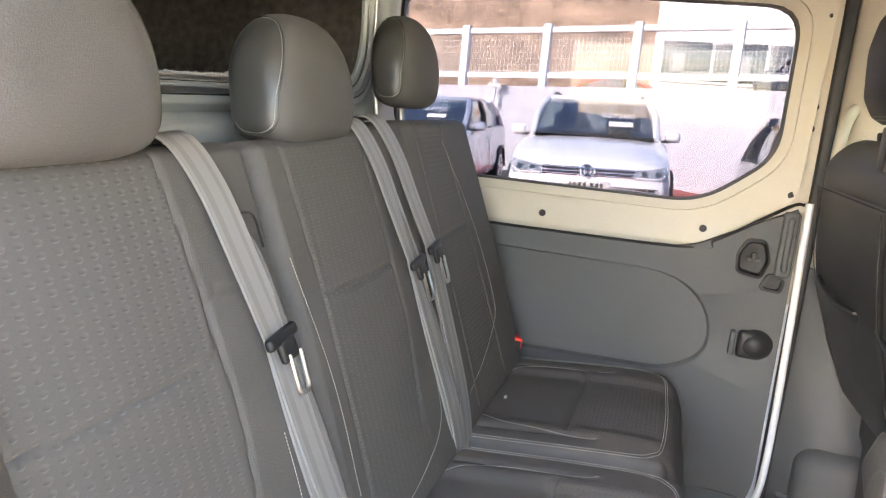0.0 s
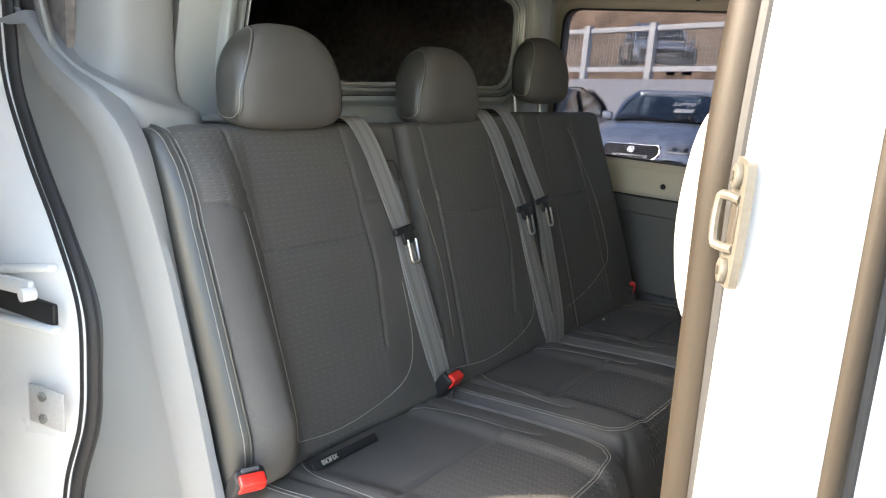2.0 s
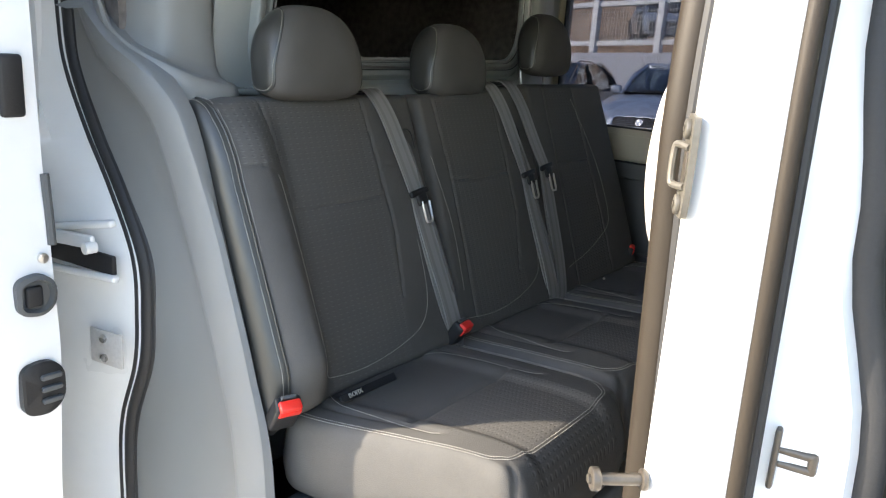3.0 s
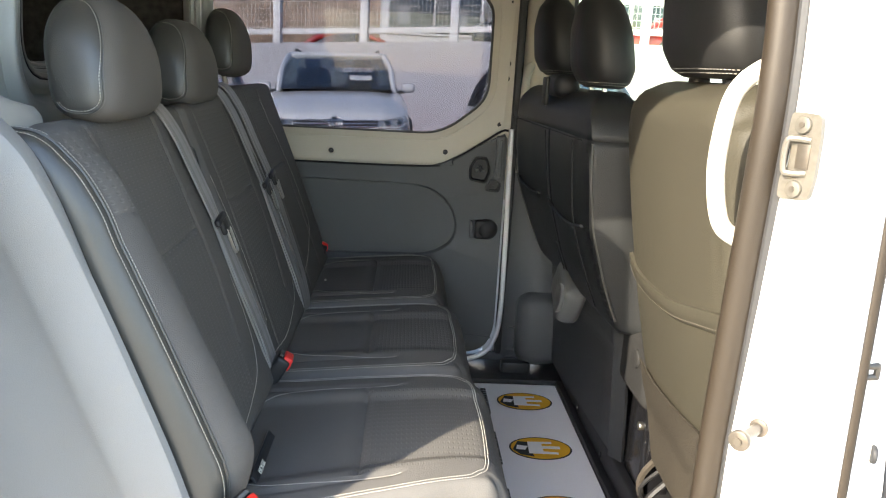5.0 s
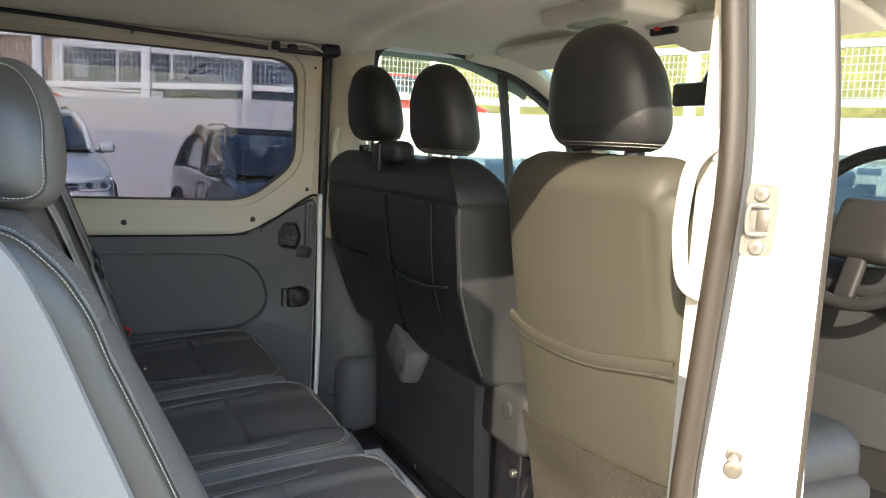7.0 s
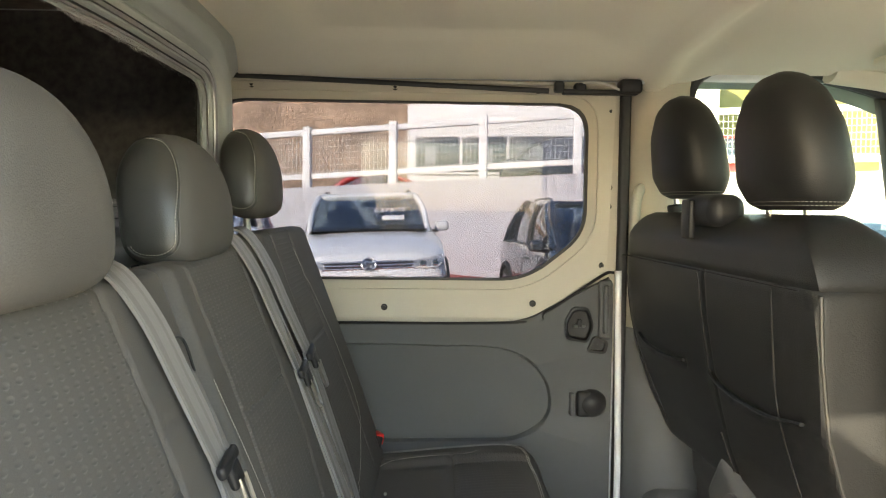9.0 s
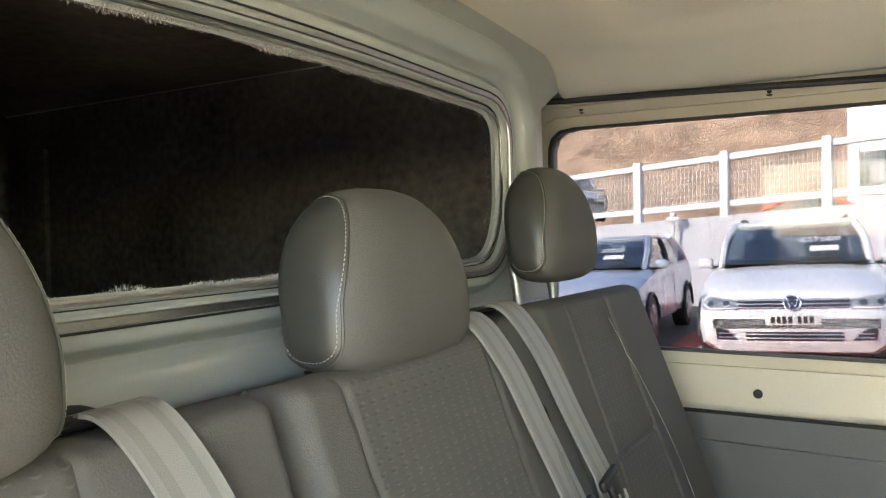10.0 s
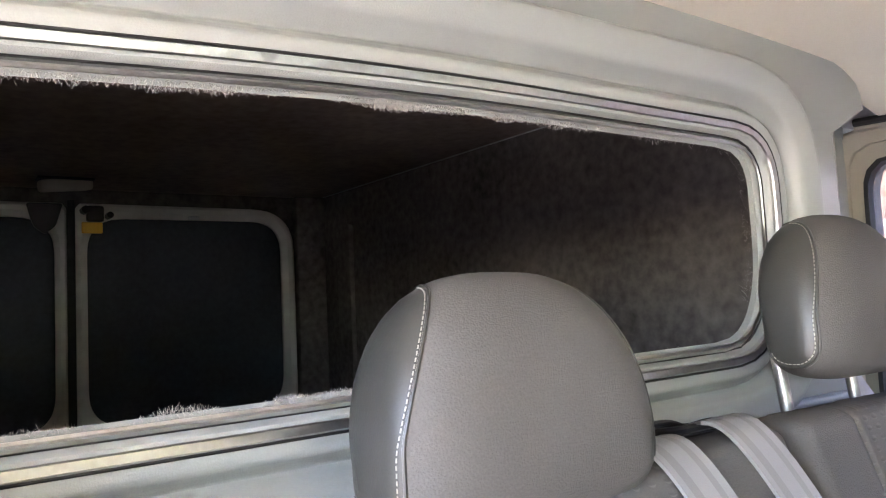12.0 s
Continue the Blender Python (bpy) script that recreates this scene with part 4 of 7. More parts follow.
# lining above the trim, rising out of a rounded ledge
lip = spline([(-1.14, -0.838, 1.83), (-1.105, -0.836, 1.71), (-1.08, -0.835, 1.63), (-1.05, -0.832, 1.577), (-0.99, -0.825, 1.546), (-0.925, -0.80, 1.522), (-0.905, -0.748, 1.502), (-0.905, -0.695, 1.492), (-0.93, -0.665, 1.490)], 8)
upper = []
for q, p in enumerate(lip):
    k = q / (len(lip) - 1)
    n = Vector((0.75 + 0.25 * k, -0.62 * (1 - k) ** 0.7, 0)).normalized()
    sq = min(1.0, (1.88 - p.z) / 0.30)
    upper.append([p + n * f + Vector((0, 0, z)) for f, z in ((-0.030, -0.150), (-0.004, -0.090), (0.010, -0.055), (0.012, -0.030), (0.007, -0.010), (0.001, -0.002), (-0.003, 0.001), (-0.012, 0.003), (-0.032, 0.006), (-0.050, 0.014), (-0.062, 0.032), (-0.070, 0.07 * sq), (-0.076, 0.13 * sq), (-0.081, 0.22 * sq))] + [Vector((p.x, p.y, 1.885)) + n * -0.084])
part("upper_lining", thick(skin(upper), 0.005), M_LINING, qt, "grey moulded lining rising out of a rounded ledge")

RX_OUT = -3.105
# bulkhead behind the bench with its open hatch
BC = (-0.05, 1.66)
OPEN_PTS = [(-0.522, 1.543), (0.385, 1.556), (0.425, 1.620), (0.422, 1.782), (-0.08, 1.788), (-0.485, 1.768)]
OPEN = rounded(OPEN_PTS, [0.06, 0.04, 0.05, 0.05, 0.2, 0.06])
OUT = rounded([(-0.80, 0.60), (0.80, 0.60), (0.80, 1.36), (0.63, 1.50), (0.618, 1.835), (0.715, 1.862), (0.66, 1.945), (0.0, 1.962), (-0.66, 1.945), (-0.715, 1.86), (-0.62, 1.835), (-0.66, 1.50), (-0.80, 1.36)], [0.01, 0.01, 0.05, 0.03, 0.02, 0.02, 0.06, 0.3, 0.06, 0.02, 0.02, 0.05, 0.05])
NB = 240
bo, bi = rays(OUT, BC, NB), rays(OPEN, BC, NB)


def grown(d):
    """The hatch outline moved outwards by d all round."""
    pts = []
    n = len(OPEN_PTS)
    for k in range(n):
        (ax, az), (bx, bz), (cx, cz) = OPEN_PTS[k - 1], OPEN_PTS[k], OPEN_PTS[(k + 1) % n]
        n1, n2 = Vector((bz - az, ax - bx)).normalized(), Vector((cz - bz, bx - cx)).normalized()
        m = (n1 + n2) / (1 + n1.dot(n2))
        pts.append((bx + m.x * d * (0.62 if bx < -0.3 else 1.0), bz + m.y * d))
    return rays(rounded(pts, [0.06 + d, 0.04 + d * 0.5, 0.05 + d * 0.5, 0.05 + d, 0.2, 0.06 + d], 10), BC, NB)


steps = [(0.0, -1.022), (0.003, -1.021), (0.008, -1.020), (0.011, -1.005)] + [(p.x, p.y) for p in spline([(0.014, -1.001, 0), (0.036, -0.996, 0), (0.044, -1.003, 0), (0.051, -1.011, 0), (0.059, -1.001, 0), (0.068, -0.988, 0), (0.093, -0.983, 0), (0.102, -0.989, 0), (0.108, -1.002, 0)], 5)]
bulk = tagged(part("wall_bulkhead", rings([(grown(d), c) for d, c in steps] + [([(x * 0.25 + u * 0.75, z * 0.25 + w * 0.75) for (x, z), (u, w) in zip(grown(0.108), bo)], -1.008), (bo, -1.02), (bo, -1.06)], "x", close=True), M_BULK), "grey moulded bulkhead with an open hatch", "bulkhead", kind="structure")
hl = grown(0.012)
part("hatch_seal", tube([(-1.010, y, z) for y, z in hl], 0.0030, 6, True), M_BLACK, bulk, "black hatch seal")
part("hatch_strip", rings([(grown(0.0165), -0.9990), (grown(0.0175), -0.9968), (grown(0.0235), -0.9955), (grown(0.0245), -0.9980)], "x"), M_STEEL, bulk, "dull metallic hatch strip")
part("strip_line", tube([(-0.9972, y, z) for y, z in grown(0.0262)], 0.0013, 6, True), M_BLACK, bulk, "black line round the strip")
part("hatch_bead", tube([(-1.008, y, z) for y, z in grown(0.004)], 0.0022, 6, True), M_METAL, bulk, "bright hatch bead")
for z, d in ((1.485, 0.006),):
    part("bulkhead_rib", rbox((0.02, 1.20, 0.014), (-1.000, -0.02, z - 0.012), d, 3), M_BULK, bulk)
part("bulkhead_return", thick(skin([[(-1.025, 0.622, z), (-1.05, 0.66, z), (-1.10, 0.74, z), (-1.125, 0.835, z)] for z in (0.6, 1.36, 1.7, 1.87)]), 0.005), M_BULK, bulk, "pale return beside the far window")
for y in (-0.735, 0.735):
    tagged(part("wall_rear_post", rbox((0.05, 0.115, 1.46), (-3.07, y * 1.018, 1.29), 0.01, 2), M_PLY), "dusty dark post beside the rear doors", "post", kind="structure")
back_wall = tagged(part("wall_rear", rbox((0.03, 1.86, 1.62), (RX_OUT, 0, 1.22), 0.0), M_WHITE), "white outer skin of the rear doors", "wall", kind="structure")

part("rear_lining", rbox((0.006, 1.80, 1.60), (-3.092, 0, 1.22), 0.0), M_PLY, back_wall, "dark lining behind the door frames")

# torn fibres round the hatch
rng = random.Random(5)
fv, ff = [], []
for i in range(26000):
    k = rng.randrange(NB)
    f = rng.random()
    (y0, z0), (y1, z1) = bi[k], bi[(k + 1) % NB]
    y, z = y0 + (y1 - y0) * f, z0 + (z1 - z0) * f
    if z > 1.7 and -0.150 < y < -0.125 or (z < 1.6 and y > 0.02 and rng.random() < 0.97) or (y > 0.3 and rng.random() < 0.6):
        continue
    n2 = Vector((0, BC[0] - y, BC[1] - z)).normalized()
    if z < 1.6:
        n2 = Vector((0, 0, 1))
    elif z > 1.76:
        n2 = Vector((0, 0, -1))
    clump = max(0.0, 0.55 + 1.3 * noise.noise(Vector((y * 22, z * 22, 1.0))))
    ln = rng.uniform(0.0005, 0.0018) * (0.35 + 1.1 * clump)
    p = Vector((-1.022 + rng.uniform(-0.012, 0.008), y, z)) + n2 * (rng.random() ** 2 * 0.004 * (0.2 + clump) - 0.003)
    q = p + n2 * ln + Vector((rng.uniform(-1, 1), rng.uniform(-1, 1), rng.uniform(-1, 1))) * ln * 1.5
    s = Vector((rng.uniform(-1, 1), rng.uniform(-1, 1), rng.uniform(-1, 1))).normalized() * 0.00024
    k0 = len(fv)
    fv += [p - s, p + s, q + s * 0.6, q - s * 0.6]
    ff.append((k0, k0 + 1, k0 + 2, k0 + 3))
fluff = tagged(part("torn_lining", (fv, ff), M_FLUFF), "torn grey lining fibres round the hatch", "lining", kind="stuff")

# rear doors seen through the hatch
RX = -3.05
SEAM = -0.055
for s, nm in ((1, "door_4"), (-1, "door_5")):
    e0, h0 = SEAM + s * 0.012, SEAM + s * 0.045
    out_ = rounded([(e0, 0.56), (s * 0.678, 0.56), (s * 0.678, 1.962), (e0, 1.966)], [0.01, 0.02, 0.15, 0.02])
    hole_ = rounded([(h0, 1.265), (s * 0.63, 1.265), (s * 0.63, 1.92), (h0, 1.92)], 0.11)
    c_ = (s * 0.32, 1.6)
    o_, h_ = rays(out_, c_, 140), rays(hole_, c_, 140)
    d = tagged(part(nm, rings([(o_, RX - 0.03), (o_, RX), (shrink(o_, c_, 0.97), RX + 0.015), (shrink(h_, c_, 1.06), RX + 0.018), (h_, RX + 0.004), (h_, RX - 0.03)], "x", close=True), M_REARDOOR), "cream painted rear door with a blacked-out panel", "door", kind="structure")
    part("blank_panel", prism(hole_, "x", RX - 0.022, RX - 0.012), M_BLACKPANEL, d, "black blanked window")
    if s > 0:
        lk = part("door_lock", joined(rbox((0.03, 0.05, 0.05), (RX + 0.03, 0.01, 1.930), 0.008, 3), cyl(0.012, 0.05, (RX + 0.035, -0.02, 1.940), (0, 90, 0), 12), cyl(0.010, 0.05, (RX + 0.035, 0.05, 1.925), (0, 90, 0), 12)), M_BLACK, d, "black lock mechanism")
        part("yellow_tag", rbox((0.012, 0.06, 0.035), (RX + 0.04, 0.0, 1.885), 0.004), M_YELLOW, lk, "yellow tag")
        part("clip", rbox((0.012, 0.035, 0.014), (RX + 0.022, 0.316, 1.924), 0.003), M_WHITE, d, "small white clip")
    else:
        part("door_lock", prism(rounded([(-0.08, 1.96), (-0.18, 1.96), (-0.16, 1.89), (-0.13, 1.865), (-0.10, 1.89)], 0.01), "x", RX + 0.012, RX + 0.03), M_BLACK, d, "black lock cover")
part_gap = tagged(part("rear_door_seal", rbox((0.02, 0.022, 1.42), (RX + 0.004, SEAM, 1.265), 0.005), M_RUBBER), "black seal between the rear doors", "seal", kind="structure")
lampb = tagged(part("cargo_lamp", rbox((0.06, 0.14, 0.035), (-2.88, -0.09, 1.995), 0.01, 3, (6, 4, 8)), M_HEADLINER), "cream cargo lamp under the ceiling", "lamp")
part("lamp_base", rbox((0.07, 0.15, 0.008), (-2.88, -0.09, 2.011), 0.003), M_BLACK, lampb)


# ---- bench seat ----
TH = radians(19.4)
BX, BZ = -0.668, 0.935          # foot of the seat back's front face
SIN, COS = math.sin(TH), math.cos(TH)


def on_back(y, s, d):
    """A point of the seat back: across, up the slope, out of its face."""
    return Vector((BX - SIN * s + COS * (d - 0.14), y, BZ + COS * s + SIN * (d - 0.14)))


def top_up(y):
    """How much higher the seat back's top stands towards the far side."""
    return 0.024 * smooth01((y + 0.2) / 0.5)


def back_section(y0, y1, seams, insert_box, bench, ta=0.0, bolster=0.0012, rolled=0.0):
    W, H = y1 - y0, 0.585

    def bulge(a, b):
        u = a / W
        v = 0.0
        e0, e1, b1 = insert_box
        if e0 < a < e1:
            v -= bolster * smooth01(min(a - e0, e1 - a) / 0.03)
        v += 0.004 * math.sin(math.pi * min(1, max(0, b / H)))
        for p, q, *deep in seams:
            v += groove(seg_dist((a, b), p, q), 0.0034, (deep[0] if deep else 0.0050) * 0.62)
        if rolled and a < 0.16:
            v += (rolled + (0.53 - b) * 0.10) * (1 - ((0.07 - a) / 0.085) ** 2 if a < 0.07 else smooth01((0.155 - a) / 0.085)) * smooth01((b + 0.05) / 0.16) * smooth01((0.60 - b) / 0.12)
        return v

    def place(a, b, d):
        taper = ta * smooth01(b / H)
        drop = 0.010 * smooth01((0.07 - a) / 0.07) * smooth01((b - 0.50) / 0.08) if rolled else 0.0
        return on_back(y0 + a + (taper if a > W / 2 else 0) * (a / W), b - drop + top_up(y0 + a) * smooth01((b - 0.38) / 0.20), d)
    me = cushion_slab(W, H, 0.14, bulge, place, max(20, int(W / 0.0038)), 150, 0.014, 0.024, 0.6, lambda a, b: insert_box[0] < a < insert_box[1] or (rolled and b > 0.45 and 0.03 < a < 0.385), [M_FABRIC, M_EMB_BACK], "backrest")
    ob = part("backrest", me, None, bench)
    return ob, (lambda a, b, up=0.0012: place(a, b, 0.14 + bulge(a, b) + up))


def stitched(name, fn, pts, parent, nrm=(COS, 0, SIN), n=10, label="pale contrast stitching"):
    P = spline([Vector((a, b, 0)) for a, b in pts], n)
    # even steps, so that the stitches follow the padding
    return part(name, dashes([fn(p.x, p.y) for p in P], Vector(nrm)), M_STITCH, parent, label)


bench = thing("bench_seat", "three-seat charcoal fabric bench with pale stitching", "bench seat", at=(-0.5, 0, FLOOR))
INV = Matrix.Translation((0.5, 0, -FLOOR))


def under_bench(*obs):
    for ob in obs:
        ob.matrix_basis = INV @ ob.matrix_basis


made = []
b1, f1 = back_section(-0.790, -0.245, [((0.112, 0.585), (0.126, 0.472)), ((0.126, 0.472), (0.143, 0.352)), ((0.143, 0.352), (0.142, 0.224)), ((0.142, 0.224), (0.126, 0.10)), ((0.375, 0.585), (0.384, 0.50)), ((0.384, 0.50), (0.400, 0.30)), ((0.400, 0.30), (0.385, 0.15)),
                                       ((0.143, 0.368), (0.23, 0.360)), ((0.23, 0.360), (0.39, 0.366)), ((0.030, 0.452), (0.065, 0.446), 0.0035), ((0.065, 0.446), (0.099, 0.430), 0.0035), ((0.388, 0.375), (0.392, 0.412), 0.003), ((0.392, 0.412), (0.412, 0.428), 0.003), ((0.412, 0.428), (0.450, 0.424), 0.003)], (0.136, 0.385, 0), bench, rolled=0.032)
b2, f2 = back_section(-0.240, 0.232, [((0.062, 0.585), (0.075, 0.38)), ((0.075, 0.38), (0.070, 0.05)), ((0.31, 0.585), (0.318, 0.28)), ((0.318, 0.28), (0.285, 0.12)), ((0.075, 0.375), (0.19, 0.366)), ((0.19, 0.366), (0.315, 0.372))], (0.07, 0.314, 0), bench)
b3, f3 = back_section(0.236, 0.735, [((0.095, 0.0), (0.095, 0.585)), ((0.315, 0.0), (0.285, 0.585)), ((0.095, 0.372), (0.30, 0.372))], (0.09, 0.310, 0), bench, ta=-0.030)
stitched("stitching", f1, [(0.098, 0.428), (0.104, 0.326), (0.110, 0.202), (0.112, 0.10), (0.122, 0.058), (0.162, 0.045), (0.24, 0.040), (0.33, 0.050), (0.40, 0.068), (0.435, 0.090), (0.455, 0.128), (0.462, 0.185), (0.460, 0.26)], b1)
stitched("stitching", f2, [(0.014, 0.433), (0.040, 0.271), (0.038, 0.12)], b2)
stitched("stitching", f2, [(0.018, 0.055), (0.15, 0.043), (0.27, 0.058), (0.348, 0.088), (0.372, 0.13), (0.376, 0.22)], b2)
stitched("stitching", f3, [(0.05, 0.080), (0.16, 0.100), (0.255, 0.128), (0.325, 0.158), (0.350, 0.20), (0.348, 0.30), (0.332, 0.38), (0.300, 0.46), (0.262, 0.535)], b3)
# raised hinge cover strips between the seat backs
for y0_, y1_, s0, s1_ in ((-0.246, -0.306, 0.08, 0.485), (0.204, 0.128, 0.06, 0.475)):
    row, rad = [], []
    for k in range(17):
        v = k / 16
        row.append(on_back(y0_ + (y1_ - y0_) * v, s0 + (s1_ - s0) * v, 0.1325 + 0.0055 * math.sin(math.pi * v) ** 0.5))
        rad.append(0.021 * min(1.0, 0.35 + 6 * v, 0.55 + 6 * (1 - v)))
    c = part("hinge_cover", tube(row, rad, 12, flat=0.5, up=(0, 1, 0)), M_FABRIC, bench)
    made.append(c)
    y = y1_
    pts = [on_back(y - 0.024, s1_ - 0.020, 0.147), on_back(y - 0.021, s1_ + 0.004, 0.150), on_back(y - 0.009, s1_ + 0.011, 0.151), on_back(y + 0.009, s1_ + 0.010, 0.151), on_back(y + 0.020, s1_, 0.150), on_back(y + 0.026, s1_ - 0.03, 0.147)]
    made.append(part("cover_piping", tube(spline(pts, 6), 0.0018, 6), M_BLACK, bench))
# side bolster of leatherette at the doorway, wrapped round to the double seam
# the seam climbs the front edge, rounds the top corner and runs back to the trim
CORNER = ((0.458, 0.170), (0.4927, 0.165), (0.516, 0.159), (0.5347, 0.151), (0.555, 0.141), (0.5715, 0.125), (0.583, 0.099), (0.586, 0.065), (0.586, 0.030), (0.586, -0.01))
side_seam = spline([f1(0.016, 0.42 * k / 20, 0.0016) for k in range(21)] + [on_back(-0.774, a, d) for a, d in CORNER], 4)
SECT = ((0.0, -0.774), (0.002, -0.781), (0.006, -0.788), (0.012, -0.793), (0.020, -0.797), (0.037, -0.800), (0.060, -0.798), (0.085, -0.792), (0.115, -0.787))
side_rows = []
for q, p in enumerate(side_seam):
    v = p - Vector((BX, 0, BZ))
    up = -SIN * v.x + COS * v.z
    inner = on_back(-0.774, min(up, 0.44 + 0.0002 * q), 0.02)
    way = inner - p
    side_rows.append([Vector((p.x, y, p.z)) + way * min(1.0, w / way.length) for w, y in SECT] + [on_back(-0.784, min(up, 0.44 + 0.0002 * q), -0.06)])
made.append(part("side_panel", thick(skin(side_rows), 0.003), M_LEATHER, bench, "plain leatherette side panel"))
made.append(part("side_piping", tube([r[0] + (r[0] - r[6]).normalized() * 0.001 for r in side_rows[6:]], 0.0022, 6), M_LEATHER, bench))
for y_, w_ in ((0.0065, 0.0), (-0.0100, 0.004)):
    line, face = [], []
    for r in side_rows[8:]:
        n = (r[0] - r[6]) * Vector((1, 0, 1))
        n.normalize()
        line.append(r[0] + Vector((0, y_, 0)) + n * (0.0022 - w_))
        face.append(n if w_ == 0 else (n + Vector((0, -1.0, 0))).normalized())
    made.append(part("stitching", dashes(line, face), M_STITCH, bench, "pale contrast stitching"))


def cushion(y0, y1, xf, first=False):
    W, D = y1 - y0, xf + 0.715

    def bulge(a, b):
        v = 0.012 * math.sin(math.pi * a / W) - 0.016 * smooth01((D * 0.55 - b) / 0.25) + 0.010 * math.exp(-((b - D * 0.78) / 0.10) ** 2)
        v += -0.010 * smooth01(min(a - 0.10, W - 0.10 - a) / 0.04) * (1 if 0.10 < a < W - 0.10 else 0)
        v += groove(abs(a - 0.075), 0.006, 0.005) * (1 if b < D * 0.62 else 0) + groove(abs(a - W + 0.075), 0.006, 0.005) * (1 if b < D * 0.62 else 0)
        v += groove(abs(b - D * 0.48), 0.007, 0.006) * (1 if 0.09 < a < W - 0.09 else 0)
        v -= 0.05 * smooth01((b - D + 0.07) / 0.08) ** 2
        return v

    def place(a, b, d):
        near = (0.045 + 0.085 * smooth01(b / D)) * (1 - a / W) ** 1.5 if first else 0.0
        return Vector((-0.715 + b, y0 + a + near, 0.795 + d))
    me = cushion_slab(W, D, 0.165, bulge, place, max(24, int(W / 0.007)), 66, 0.06, 0.028, 0.45, lambda a, b: 0.09 < a < W - 0.09 and b > D * 0.48, [M_FABRIC, M_EMB_CUSH], "seat_cushion")
    ob = part("seat_cushion", me, None, bench)
    fn = (lambda a, b, up=0.0012: place(a, b, 0.165 + bulge(a, b) + up))
    loops = [[(e, 0.03), (e, D * 0.5), (e + 0.004, D - 0.10), (e + 0.022, D - 0.055 - e * 0.4), (0.09, D - 0.036 - e * 0.5), (W / 2, D - 0.030 - e * 0.5), (W - 0.09, D - 0.036 - e * 0.5), (W - e - 0.022, D - 0.055 - e * 0.4), (W - e - 0.004, D - 0.10), (W - e, D * 0.5), (W - e, 0.03)] for e in (0.020, 0.029)]
    for pts in loops + [[(0.14, 0.02), (0.100, 0.07), (0.085, 0.14), (0.070, D * 0.62)], [(W - 0.14, 0.02), (W - 0.100, 0.07), (W - 0.085, 0.14), (W - 0.070, D * 0.62)]]:
        stitched("stitching", fn, pts, ob, (0, 0, 1), 12)
    return ob, fn


c1, g1 = cushion(-0.805, -0.252, -0.238, True)
c2, g2 = cushion(-0.248, 0.218, -0.262)
c3, g3 = cushion(0.222, 0.745, -0.290)
under_bench(b1, b2, b3, c1, c2, c3, *made)
# seat base under the cushions
under_bench(part("seat_base", joined(rbox((0.34, 1.50, 0.20), (-0.52, -0.02, 0.68), 0.02, 3), rbox((0.05, 1.52, 0.05), (-0.30, -0.02, 0.785), 0.012, 3)), M_DARKTRIM, bench, "charcoal plastic seat base"),
            part("base_rail", rbox((0.045, 0.62, 0.05), (-0.26, -0.48, 0.76), 0.012, 3), M_GREYTRIM, bench, "grey steel front rail"),
            part("side_cover", rbox((0.40, 0.022, 0.22), (-0.47, -0.79, 0.68), 0.01, 3), M_GREYTRIM, bench, "pale grey plastic side cover"),
            part("seat_leg", rbox((0.06, 0.05, 0.14), (-0.36, 0.60, 0.62), 0.01, 3), M_BLACK, bench),
            part("seat_leg", rbox((0.06, 0.05, 0.14), (-0.36, -0.20, 0.62), 0.01, 3), M_BLACK, bench),
            part("seat_leg", rbox((0.06, 0.05, 0.14), (-0.36, -0.70, 0.62), 0.01, 3), M_BLACK, bench))
# webbing label in the seat's crease
lab = part("crease_flap", rbox((0.005, 0.15, 0.016), (-0.640, -0.585, 0.955), 0.002, 3, (0, -40, 0)), M_BLACK, bench, "black flap with white lettering")
under_bench(lab)
tx = text_mesh("lettering", "ISOFIX", 0.012, M_STITCH, lab, Matrix.Translation((-0.633, -0.628, 0.9605)) @ Euler((radians(48), 0, radians(90))).to_matrix().to_4x4())
for y in (0.44,):
    under_bench(part("anchor_tab", rbox((0.006, 0.010, 0.005), (-0.652, y, 0.956), 0.002), M_STITCH, bench))
# trim strip and belt slots along the back's top
for y in (-0.368, 0.074, 0.165):
    frame_ = [on_back(y + a, b + top_up(y), d) for a, b, d in ((-0.038, 0.596, 0.050), (-0.040, 0.595, 0.075), (-0.038, 0.591, 0.104), (-0.028, 0.590, 0.110), (0.028, 0.590, 0.110), (0.038, 0.591, 0.104), (0.040, 0.595, 0.075), (0.038, 0.596, 0.050), (0.024, 0.604, 0.040), (-0.024, 0.604, 0.040))]
    sl = part("belt_slot", tube(spline(frame_ + frame_[:1], 5)[:-1], 0.0038, 8, True), M_BLACK, bench, "black belt slot bezel")
    under_bench(sl, part("slot_plate", rbox((0.052, 0.074, 0.006), on_back(y, 0.588 + top_up(y), 0.076), 0.002, 2, (0, -19.4, 0)), M_BLACK, bench, "black belt slot"))


